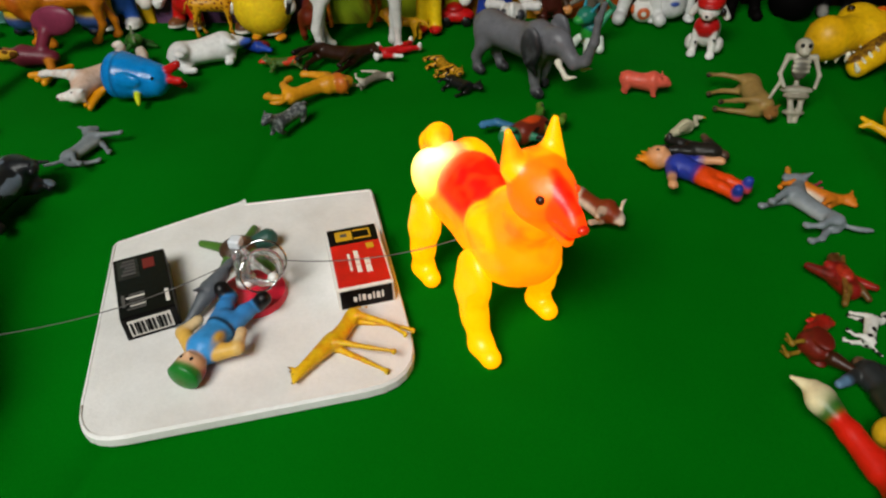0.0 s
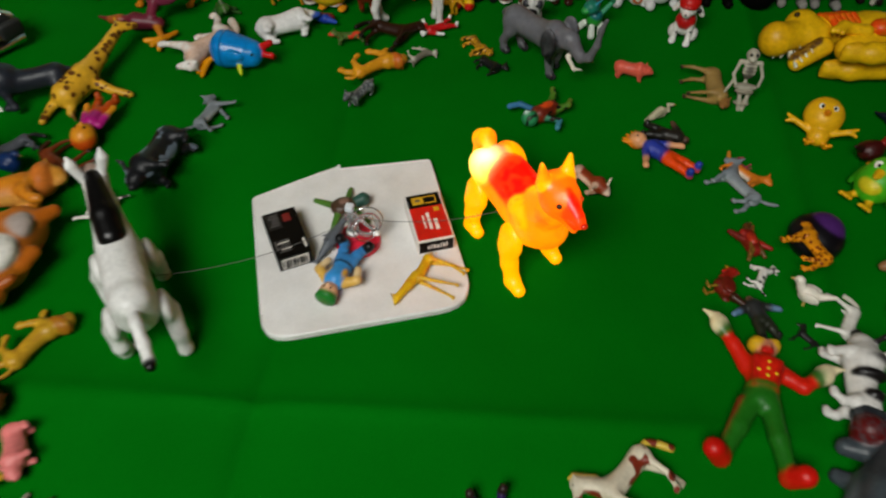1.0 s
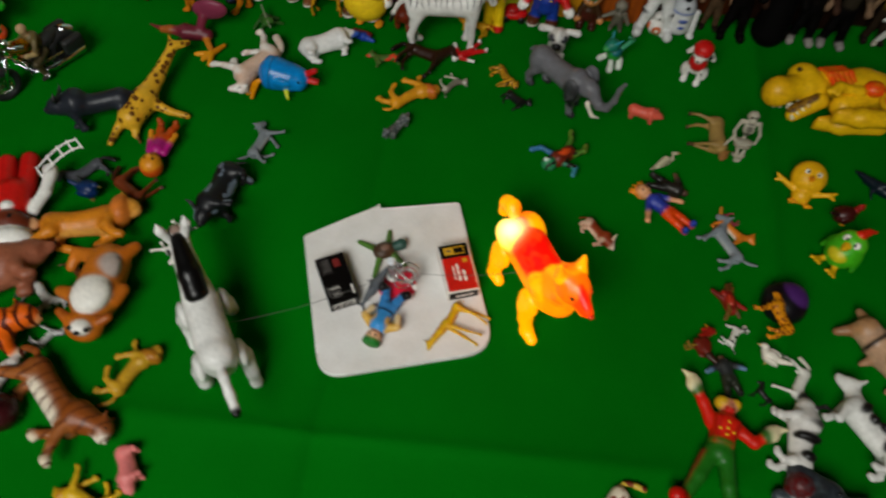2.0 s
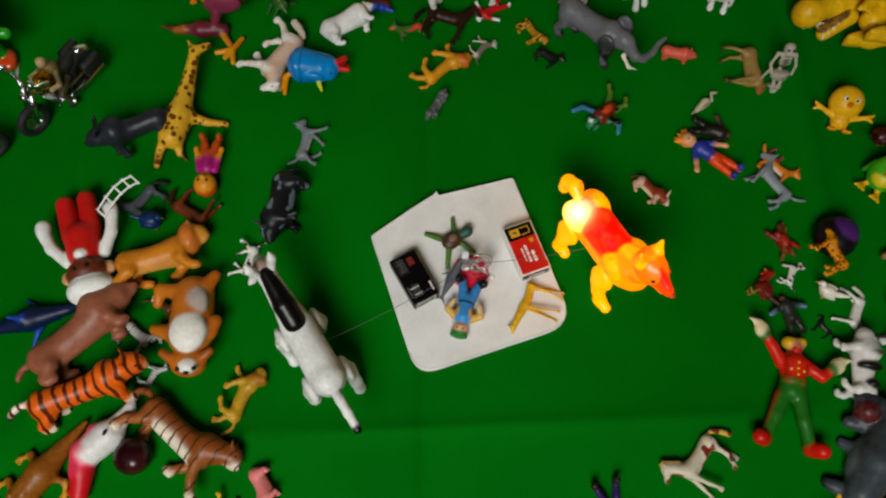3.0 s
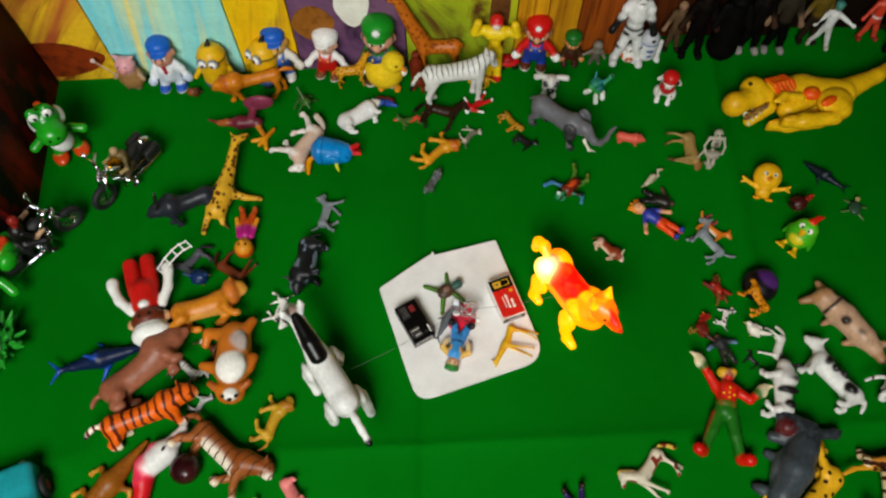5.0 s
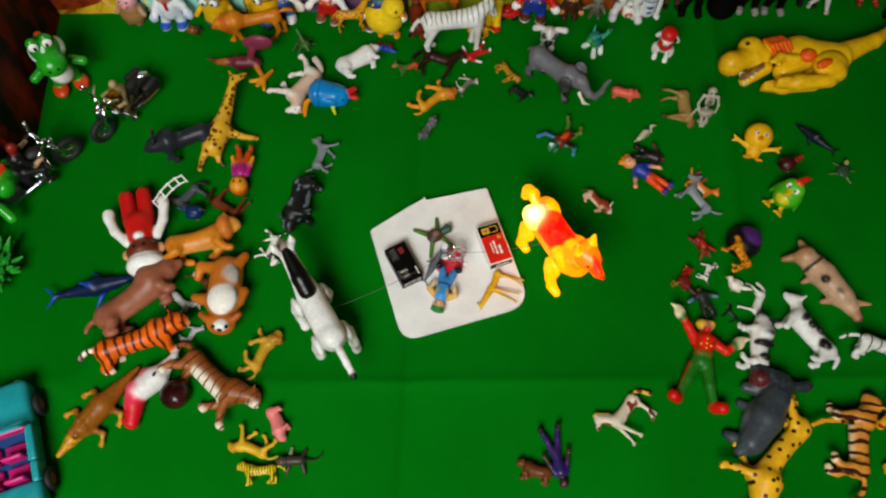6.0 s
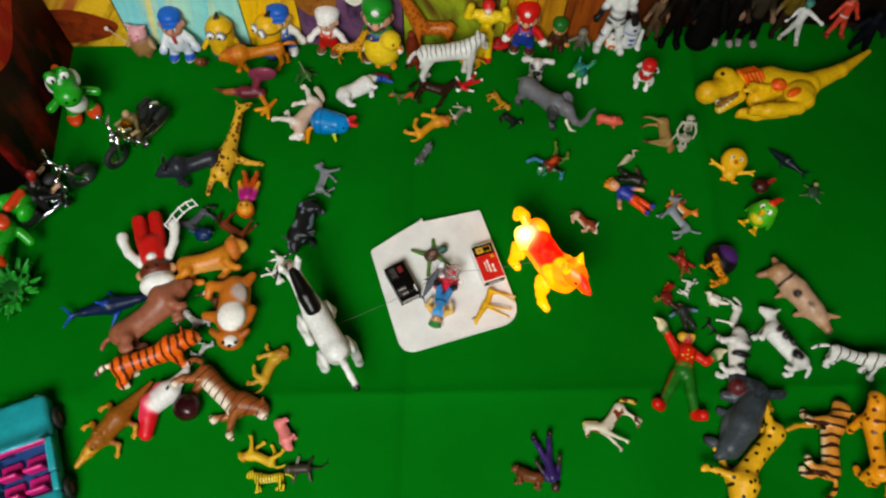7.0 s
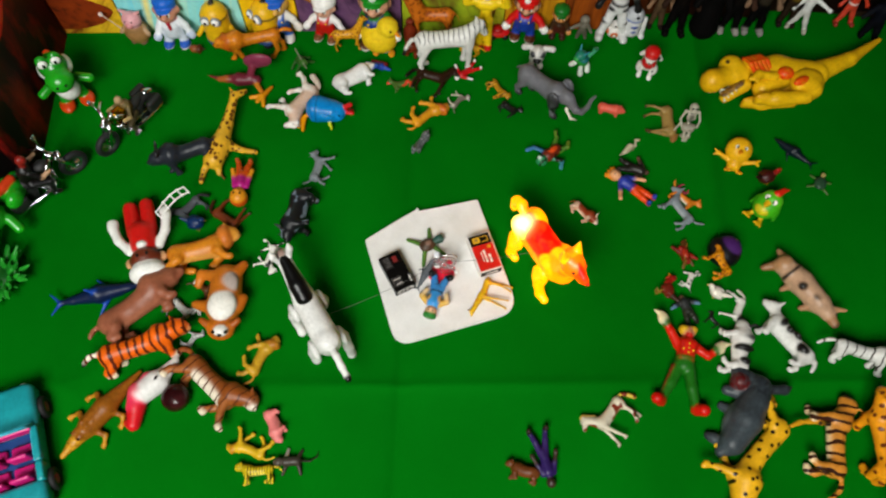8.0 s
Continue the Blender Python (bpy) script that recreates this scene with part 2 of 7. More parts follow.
def turned(yaw, side=0, tip=0):
    """side 0 stands, 1 lies with its feet to the left of its heading, -1 to the right, 2 lies on its back; tip lifts the nose."""
    roll = {0: 0, 1: 90, -1: -90, 2: 180}.get(side, side)
    return (Euler((0, 0, radians(yaw))).to_matrix() @ Euler((0, radians(-tip), 0)).to_matrix() @ Euler((radians(roll), 0, 0)).to_matrix())


def lying_doll(yaw, face=0):
    """A doll on its back, its head pointing along yaw; face rolls it over."""
    return Euler((0, 0, radians(yaw - 90))).to_matrix() @ Euler((0, radians(face), 0)).to_matrix() @ Euler((radians(-90), 0, 0)).to_matrix()


# ---- kinds of figure, one unit long or high ----
def quad(body, belly=None, legs=None, head=None, feet=None, tail=None, muzzle=None, ears=None, mane=None,
         leg=0.34, r=0.145, thin=0.042, hx=0.36, hz=0.16, hr=0.085, snout=0.11, neck=0.085, tl=0.32, tr=0.022, droop=0.7, ear=0.05, stride=0.05, bushy=0.0, nod=0.03, tip=None, spots=(), paunch=0.56):
    belly, legs, head, feet, tail = belly or body, legs or body, head or body, feet or legs or body, tail or body
    muzzle, ears = muzzle or head, ears or head
    zb = leg + r * 0.55
    nose = (hx + snout, 0, zb + hz - nod)
    # trunk: haunch, narrow loin, deep chest, withers
    q = [cap((-0.33, 0, zb + 0.005), r * 0.86, (-0.1, 0, zb - 0.01), r * 0.76, body), cap((-0.1, 0, zb - 0.01), r * 0.76, (0.17, 0, zb - 0.005), r * 0.95, body),
         cap((-0.22, 0, zb - r * 0.42), r * (paunch - 0.06), (0.17, 0, zb - r * 0.5), r * paunch, belly), cap((0.12, 0, zb + r * 0.45), r * 0.5, (0.2, 0, zb + r * 0.5), r * 0.5, body),
         cap((0.2, 0, zb + 0.03), neck * 1.3, (hx - 0.02, 0, zb + hz - 0.01), neck * 0.82, body),
         ell((hx + 0.015, 0, zb + hz + 0.01), (hr * 1.08, hr * 0.86, hr * 0.94), head),
         cap((hx + 0.05, 0, zb + hz - nod * 0.3), hr * 0.62, nose, hr * 0.44, muzzle), cap((hx + 0.03, 0, zb + hz - hr * 0.5 - nod * 0.3), hr * 0.4, (nose[0] - 0.02, 0, nose[2] - hr * 0.42), hr * 0.26, muzzle)]
    for s in (1, -1):
        # hind leg: thigh, hock, pastern; fore leg: shoulder, knee
        for x0, fwd, hind in ((-0.34, stride * s, True), (0.2, -stride * s, False)):
            bend = -0.035 if hind else 0.012
            yy = s * r * 0.58
            q += [ell((x0 + 0.015, s * r * 0.5, zb - r * 0.28), ((0.1 if hind else 0.075) * (0.7 + r * 2), r * 0.42, r * 0.85), legs),
                  cap((x0 + 0.02, yy, zb - r * 0.75), thin * 1.35, (x0 + fwd * 0.5 + bend, yy, leg * 0.46), thin * 0.92, legs),
                  cap((x0 + fwd * 0.5 + bend, yy, leg * 0.46), thin * 0.92, (x0 + fwd, yy, thin), thin * 0.76, legs),
                  cap((x0 + fwd, yy, thin * 0.9), thin * 0.9, (x0 + fwd + thin * 0.9, yy, thin * 0.75), thin * 0.9, feet)]
        if ear:
            q.append(cap((hx - 0.01, s * hr * 0.62, zb + hz + hr * 0.68), ear * 0.42, (hx - 0.03, s * hr * 0.98, zb + hz + hr * 0.7 + ear), ear * 0.2, ears))
    if tl:
        pts = [(-0.43 - tl * 0.45 * t, 0, zb + 0.05 - tl * droop * t * t + 0.05 * t) for t in (0, 0.3, 0.55, 0.8, 1.0)]
        for i in range(4):
            q.append(cap(pts[i], tr + bushy * i / 4, pts[i + 1], tr + bushy * (i + 1) / 4, tip if tip and i == 3 else tail))
    if mane:
        q += [ell((hx - 0.055, 0, zb + hz - 0.01), (hr * 1.0, hr * 1.35, hr * 1.55), mane), ell((hx - 0.1, 0, zb + hz - 0.1), (hr * 0.9, hr * 0.95, hr * 1.1), mane)]
    # printed blotches: x along the body, height on the flank, length, height
    for x0, z0, lx, lz in spots:
        q += [ell((x0, s * r * 0.62, zb + z0), (lx, r * 0.6, lz), "131010") for s in (1, -1)]
    e = [((hx + 0.06, s * hr * 0.62, zb + hz + hr * 0.3), (hr * 0.15,) * 3, "100c0a") for s in (1, -1)] + [((nose[0] + hr * 0.32, 0, nose[2] + hr * 0.12), (hr * 0.16, hr * 0.24, hr * 0.16), "1a1210")]
    return q, e


def horse(body, mane, tail=None, feet=None, **kw):
    q, e = quad(body, feet=feet or "3a2a20", tail=tail or mane, leg=0.44, r=0.125, thin=0.034, hx=0.36, hz=0.27, hr=0.07, snout=0.15, neck=0.085, tl=0.42, tr=0.025, bushy=0.02, ear=0.045, nod=0.09, **kw)
    zb = 0.46 + 0.075
    q += [cap((0.17, 0, zb + 0.15), 0.03, (0.31, 0, zb + 0.33), 0.026, mane), cap((0.31, 0, zb + 0.33), 0.026, (0.38, 0, zb + 0.35), 0.02, mane)]
    return q, e


def cat(body, **kw):
    args = dict(leg=0.27, r=0.125, thin=0.045, hx=0.37, hz=0.11, hr=0.105, snout=0.10, neck=0.1, tl=0.5, tr=0.024, droop=0.35, ear=0.05)
    args.update(kw)
    return quad(body, **args)


def dog(body, **kw):
    args = dict(leg=0.32, r=0.12, thin=0.035, hx=0.34, hz=0.2, hr=0.095, snout=0.13, neck=0.075, tl=0.32, droop=-0.3, ear=0.07)
    args.update(kw)
    return quad(body, **args)


def pig(body, **kw):
    args = dict(leg=0.17, r=0.2, thin=0.045, hx=0.36, hz=0.03, hr=0.13, snout=0.14, neck=0.15, tl=0.1, tr=0.014, droop=-0.3, ear=0.07, stride=0.02)
    args.update(kw)
    return quad(body, **args)


def bull(body, horn="d8d2c0", **kw):
    args = dict(leg=0.28, r=0.18, thin=0.042, hx=0.38, hz=0.03, hr=0.105, snout=0.13, neck=0.14, tl=0.3, tr=0.016, droop=0.8, ear=0.04)
    args.update(kw)
    q, e = quad(body, **args)
    zb = args["leg"] + args["r"] * 0.55
    for s in (1, -1):
        a, b, c = (0.37, s * 0.08, zb + 0.11), (0.36, s * 0.2, zb + 0.15), (0.33, s * 0.2, zb + 0.27)
        q += [cap(a, 0.03, b, 0.024, horn), cap(b, 0.024, c, 0.009, horn)]
    return q, e


def elephant(body, tusk="efe8d4"):
    q, e = quad(body, feet="17171a", leg=0.31, r=0.155, thin=0.046, hx=0.34, hz=0.06, hr=0.115, snout=0.06, neck=0.12, tl=0.2, tr=0.014, ear=0, stride=0.05)
    zb = 0.31 + 0.06
    trunk = [(0.42, 0, zb + 0.09), (0.54, 0, zb - 0.03), (0.64, 0, zb + 0.02), (0.7, 0, zb + 0.18), (0.72, 0, zb + 0.36), (0.76, 0, zb + 0.48)]
    girth = (0.072, 0.052, 0.042, 0.034, 0.027, 0.022)
    q += [cap(trunk[k], girth[k], trunk[k + 1], girth[k + 1], body) for k in range(5)]
    for s in (1, -1):
        q += [ell((0.25, s * 0.165, zb + 0.09), (0.09, 0.03, 0.14), body), ell((0.255, s * 0.175, zb + 0.06), (0.1, 0.028, 0.15), "141416"), cap((0.25, s * 0.17, zb - 0.04), 0.05, (0.3, s * 0.16, zb - 0.14), 0.02, "141416"),
              cap((0.43, s * 0.07, zb - 0.03), 0.026, (0.55, s * 0.1, zb - 0.11), 0.02, tusk), cap((0.55, s * 0.1, zb - 0.11), 0.02, (0.65, s * 0.09, zb - 0.07), 0.009, tusk)]
    return q, e


def giraffe(body, hoof="5a3a1c", dx=0.42, dz=0.72, r=0.12, neck=0.085, stride=0.04, leg=0.5):
    q, e = quad(body, feet=hoof, leg=leg, r=r, thin=0.034, hx=dx, hz=dz, hr=0.07, snout=0.13, neck=neck, tl=0.3, tr=0.015, droop=0.9, ear=0.05, stride=stride)
    zb = leg + r * 0.55
    q.append(cap((0.16, 0, zb + 0.02), r * 0.95, (0.16 + (dx - 0.16) * 0.4, 0, zb + dz * 0.4), neck * 1.12, body))
    for s in (1, -1):
        q.append(cap((dx, s * 0.03, zb + dz + 0.05), 0.014, (dx - 0.02, s * 0.035, zb + dz + 0.14), 0.018, "6a4218"))
    return q, e


def bird(body, belly=None, head=None, beak="e0a020", legs="e0a020", comb=None, tail=None, plump=0.24):
    belly, head, tail = belly or body, head or body, tail or body
    q = [ell((0, 0, 0.36), (plump * 1.35, plump, plump * 1.05), body, 12), ell((0.05, 0, 0.30), (plump, plump * 0.9, plump * 0.85), belly),
         cap((0.2, 0, 0.45), 0.11, (0.29, 0, 0.63), 0.085, head), ell((0.31, 0, 0.66), (0.11, 0.095, 0.1), head),
         cap((0.38, 0, 0.65), 0.04, (0.5, 0, 0.62), 0.012, beak), cap((-0.25, 0, 0.42), 0.09, (-0.5, 0, 0.56), 0.04, tail)]
    for s in (1, -1):
        q += [ell((-0.04, s * plump * 0.9, 0.38), (0.2, 0.045, 0.12), body, 10), cap((0.02, s * 0.1, 0.16), 0.03, (0.02, s * 0.1, 0.02), 0.025, legs),
              cap((0.0, s * 0.1, 0.02), 0.025, (0.13, s * 0.15, 0.015), 0.018, legs), cap((0.0, s * 0.1, 0.02), 0.025, (0.13, s * 0.06, 0.015), 0.018, legs)]
    if comb:
        q += [cap((0.26, 0, 0.76), 0.035, (0.36, 0, 0.76), 0.035, comb), cap((0.4, 0, 0.57), 0.025, (0.38, 0, 0.5), 0.03, comb)]
    e = [((0.36, s * 0.085, 0.69), (0.018,) * 3, "0c0a08") for s in (1, -1)]
    return q, e


def fish(body, belly, fin=None):
    fin = fin or body
    q = [cap((-0.3, 0, 0.12), 0.05, (0.02, 0, 0.13), 0.115, body), cap((0.02, 0, 0.13), 0.115, (0.38, 0, 0.12), 0.05, body), cap((-0.1, 0, 0.09), 0.07, (0.25, 0, 0.09), 0.07, belly),
         cap((-0.3, 0, 0.12), 0.05, (-0.45, 0, 0.13), 0.025, body), cap((0.0, 0, 0.22), 0.04, (-0.09, 0, 0.34), 0.012, fin),
         cap((0.38, 0, 0.12), 0.045, (0.5, 0, 0.11), 0.02, body)]
    for s in (1, -1):
        q += [cap((-0.44, 0, 0.13), 0.025, (-0.55, s * 0.14, 0.14), 0.012, fin), cap((0.1, s * 0.08, 0.09), 0.035, (-0.02, s * 0.24, 0.04), 0.014, fin)]
    e = [((0.33, s * 0.05, 0.14), (0.012,) * 3, "080808") for s in (1, -1)]
    return q, e


def croc(body, belly):
    q = [cap((-0.05, 0, 0.08), 0.11, (0.16, 0, 0.08), 0.1, body), cap((-0.05, 0, 0.08), 0.105, (-0.5, 0, 0.04), 0.02, body), cap((0.16, 0, 0.08), 0.09, (0.26, 0, 0.075), 0.075, body),
         cap((0.26, 0, 0.07), 0.072, (0.36, 0, 0.065), 0.058, belly), cap((0.36, 0, 0.065), 0.055, (0.52, 0, 0.05), 0.026, belly), cap((-0.05, 0, 0.05), 0.09, (0.2, 0, 0.05), 0.085, belly)]
    for s in (1, -1):
        for x0 in (-0.06, 0.17):
            q += [cap((x0, s * 0.08, 0.06), 0.034, (x0 - 0.03, s * 0.18, 0.04), 0.024, body), cap((x0 - 0.03, s * 0.18, 0.04), 0.024, (x0 + 0.04, s * 0.23, 0.02), 0.018, belly)]
            q += [cap((x0 + 0.04, s * 0.23, 0.02), 0.013, (x0 + 0.075, s * (0.23 + 0.025 * k), 0.012), 0.009, belly) for k in (-1, 0, 1)]
        q.append(cap((0.28, s * 0.035, 0.135), 0.024, (0.3, s * 0.035, 0.135), 0.022, body))
        for i in range(9):
            q.append(cap((0.18 - i * 0.062, s * 0.035 * (1 - i / 10), 0.175 - i * 0.0125), 0.016, (0.165 - i * 0.062, s * 0.038 * (1 - i / 10), 0.19 - i * 0.0125), 0.008, body))
    return q, [((0.31, s * 0.05, 0.15), (0.012,) * 3, "100c08") for s in (1, -1)]


def doll(shirt, trousers, skin_tone="d89a72", shoes="2a1a12", hat=None, hair=None, arms=None, sleeves=None, big=0.0, out=(35, 35), spread=0.07, brim=False, belt=None, stout=1.0, bib=False, shoe=1.0, hand=1.0, nose=1.0, bend=0.0, buttons=None, waist=0.5, cuff=None):
    """A plain toy doll, one unit high, facing -y. big swells the head; out: how far each arm is lifted; bend folds the forearms up."""
    sleeves, arms = sleeves or shirt, arms or skin_tone
    hr = 0.085 + big
    top = 1.0 - 2 * hr
    hip = top * waist
    w = 0.085 * stout
    q = [cap((0, 0, hip), w * 0.95, (0, 0, hip + 0.05), w * 0.95, trousers), cap((0, 0, hip + 0.09), w * 0.95, (0, 0, top - 0.1), w * 1.18, shirt),
         cap((0, 0, top - 0.05), 0.04, (0, 0, top + 0.02), 0.04, skin_tone), ell((0, -0.005, top + hr * 0.98), (hr * 0.95, hr * 0.92, hr), skin_tone),
         ell((0, -hr * 0.92, top + hr * 0.72), (hr * 0.2 * nose, hr * 0.24 * nose, hr * 0.18 * nose), skin_tone)]
    for s, lift in ((1, out[0]), (-1, out[1])):
        a = radians(lift)
        sh = np.array((s * w * 1.15, 0, top - 0.09))
        d = np.array((s * math.sin(a), -0.15, -math.cos(a)))
        a += radians(bend[0 if s > 0 else 1] if isinstance(bend, tuple) else bend)
        d2 = np.array((s * math.sin(a), -0.15, -math.cos(a)))
        el = sh + d * 0.15
        ha = el + d2 * 0.14
        q += [cap(sh - d * 0.02, 0.05 * stout, el, 0.04 * stout, sleeves), cap(el, 0.038 * stout, ha, 0.032 * stout, arms if hand == 1.0 else sleeves), ell(ha + d2 * 0.03, (0.042 * hand, 0.038 * hand, 0.05 * hand), arms)]
        if hand > 1.0:
            q += [cap(ha + d2 * 0.04, 0.02, ha + d2 * 0.13 + np.array((k * 0.045, 0, 0.0)), 0.014, arms) for k in (-1, 0, 1)]
        if cuff:
            q.append(cap(ha - d2 * 0.03, 0.045 * stout, ha + d2 * 0.01, 0.046 * stout, cuff))
        foot = (s * (0.045 * stout + spread), 0, 0.03)
        q += [cap((s * 0.045 * stout, 0, hip), 0.06 * stout, (s * (0.045 * stout + spread * 0.45), -0.012, hip * 0.52), 0.05 * stout, trousers), cap((s * (0.045 * stout + spread * 0.45), -0.012, hip * 0.52), 0.05 * stout, foot, 0.042 * stout, trousers),
              cap((foot[0], 0.01, 0.035), 0.043 * shoe, (foot[0] + s * (0.01 + 0.1 * (shoe - 1)), -0.08, 0.03), 0.046 * shoe, shoes)]
    if hair:
        q.append(ell((0, hr * 0.22, top + hr * 1.12), (hr * 1.02, hr * 0.92, hr * 0.95), hair))
    if hat:
        q += [ell((0, hr * 0.16, top + hr * 1.46), (hr * 1.04, hr * 1.04, hr * 0.66), hat)]
        if brim:
            q.append(ell((0, -hr * 0.8, top + hr * 1.36), (hr * 0.8, hr * 0.5, hr * 0.1), hat))
            q += [ell((s * hr * 0.95, 0.0, top + hr * 0.9), (hr * 0.14, hr * 0.16, hr * 0.2), skin_tone) for s in (1, -1)]
    if bib:
        q += [ell((0, -w * 0.62, hip + 0.14), (w * 0.9, w * 0.82, 0.13), trousers)] + [cap((s * w * 0.6, -w * 0.75, hip + 0.2), 0.02, (s * w * 0.75, -w * 0.1, top - 0.05), 0.022, trousers) for s in (1, -1)]
    if belt:
        q.append(ell((0, 0, hip + 0.08), (w * 1.08, w * 1.05, 0.022), belt))
    e = [((s * hr * 0.34, -hr * 0.86, top + hr * 1.0), (hr * 0.13, hr * 0.08, hr * 0.17), "0a0808") for s in (1, -1)]
    if buttons:
        e += [((0, -w * 1.14, hip + 0.13 + 0.055 * k), (0.014, 0.008, 0.014), buttons) for k in range(3)]
        e += [((s * w * 0.55, -w * 1.0, hip + 0.17), (0.014, 0.008, 0.014), buttons) for s in (1, -1)]
    return q, e


def capped_doll(hat, shirt, trousers, shoes="3a1c10", gloves="f2f0ea", tone="dca07c", scarf=None, lip=None, sole="ece6dc", out=40, badge=None, hair=None, puff=1.0, bib=True):
    """A squat moulded doll with a large head and a peaked cap, one unit high, facing -y."""
    q = []
    for s in (1, -1):
        q += [cap((s * 0.085, 0, 0.3), 0.09, (s * 0.12, 0.0, 0.11), 0.078, trousers), ell((s * 0.13, -0.04, 0.06), (0.088, 0.135, 0.058), shoes), ell((s * 0.13, -0.045, 0.02), (0.093, 0.142, 0.022), sole)]
        a = radians(out + 6 * s)
        sh = np.array((s * 0.13, 0, 0.5))
        el = sh + np.array((s * math.sin(a), -0.12, -math.cos(a))) * 0.14
        ha = el + np.array((s * math.sin(a * 0.8), -0.45, -math.cos(a * 0.8))) * 0.11
        q += [cap(sh, 0.068, el, 0.06, shirt), cap(el, 0.06, ha, 0.052, shirt), ell(ha, (0.05, 0.05, 0.05), shirt), ell(ha + (ha - el) * 0.45, (0.07, 0.065, 0.075), gloves), cap(ha + (ha - el) * 0.3, 0.026, ha + (ha - el) * 0.3 + np.array((-s * 0.06, -0.04, 0.01)), 0.022, gloves)]
    q += [cap((0, 0, 0.3), 0.15, (0, 0.0, 0.38), 0.155, trousers), cap((0, 0, 0.44), 0.15, (0, 0, 0.5), 0.125, shirt)]
    if bib:
        q += [ell((0, -0.085, 0.41), (0.105, 0.085, 0.095), trousers)] + [cap((s * 0.075, -0.13, 0.45), 0.022, (s * 0.09, -0.03, 0.57), 0.024, trousers) for s in (1, -1)]
    if scarf:
        q += [ell((0, -0.03, 0.565), (0.135, 0.12, 0.03), scarf), cap((0, -0.15, 0.55), 0.028, (0.02, -0.17, 0.44), 0.02, scarf)]
    q += [ell((0, -0.01, 0.7), (0.185, 0.175, 0.16), tone), ell((0, -0.075, 0.64), (0.14, 0.11, 0.09), tone), ell((0, -0.195, 0.68), (0.05, 0.05, 0.045), tone)] + [ell((s * 0.185, 0.0, 0.7), (0.035, 0.045, 0.06), tone) for s in (1, -1)]
    if hair:
        q += [ell((0, 0.06, 0.7), (0.185, 0.14, 0.14), hair)] + [cap((s * 0.17, -0.04, 0.74), 0.022, (s * 0.175, -0.05, 0.65), 0.018, hair) for s in (1, -1)]
    if lip:
        q += [cap((s * 0.01, -0.185, 0.62), 0.03, (s * 0.1, -0.155, 0.64), 0.02, lip) for s in (1, -1)]
    q += [ell((0, 0.025, 0.85), (0.205 * puff, 0.2 * puff, 0.135 * puff), hat), ell((0, 0.01, 0.79), (0.195 * puff, 0.19 * puff, 0.045), hat), ell((0, -0.18 * puff, 0.785), (0.125, 0.09, 0.02), hat)]
    e = [((s * 0.062, -0.17, 0.72), (0.036, 0.022, 0.048), "f2f0ea") for s in (1, -1)] + [((s * 0.055, -0.186, 0.715), (0.018, 0.012, 0.028), "0c0a10") for s in (1, -1)]
    if badge:
        e += [((0, -0.165, 0.87), (0.055, 0.03, 0.05), badge)]
    if bib:
        e += [((s * 0.07, -0.16, 0.45), (0.018, 0.01, 0.018), "e8c020") for s in (1, -1)]
    return q, e


def toy(name, shape, place, side=0, base=0.0, label="", category="", group="", mat=None, tip=0, **kw):
    """An animal with its body along place = (x, y, yaw, length)."""
    prims, beads = shape
    x, y, yaw, size = place
    lift = 0.0 if side == 0 else float(prims[0][1][2])
    ob = figure(name, prims, size, turned(yaw, side, tip), x, y, base, mat, beads=beads, lift=lift, **kw)
    return tagged(ob, label, category, group)


def standing(name, shape, place, yaw=0, lean=6, base=0.0, label="", mat=None, category="doll", group="", **kw):
    """A doll on its feet at place = (x, y, height), turned by yaw from facing the room, leaning back a little."""
    prims, beads = shape
    x, y, size = place
    turn = Euler((0, 0, radians(yaw))).to_matrix() @ Euler((radians(-lean), 0, 0)).to_matrix()
    return tagged(figure(name, prims, size, turn, x, y, base, mat, beads=beads, **kw), label, category, group)


def laid(name, shape, place, face=0, base=0.0, label="", mat=None, category="doll", group="", **kw):
    """A doll on its back along place = (x, y, yaw of its head, height)."""
    prims, beads = shape
    x, y, yaw, size = place
    # the turn is about the feet, so step back half a height
    turn = lying_doll(yaw, face)
    fx, fy = x - math.cos(radians(yaw)) * size / 2, y - math.sin(radians(yaw)) * size / 2
    return tagged(figure(name, prims, size, turn, fx, fy, base, mat, beads=beads, **kw), label, category, group)


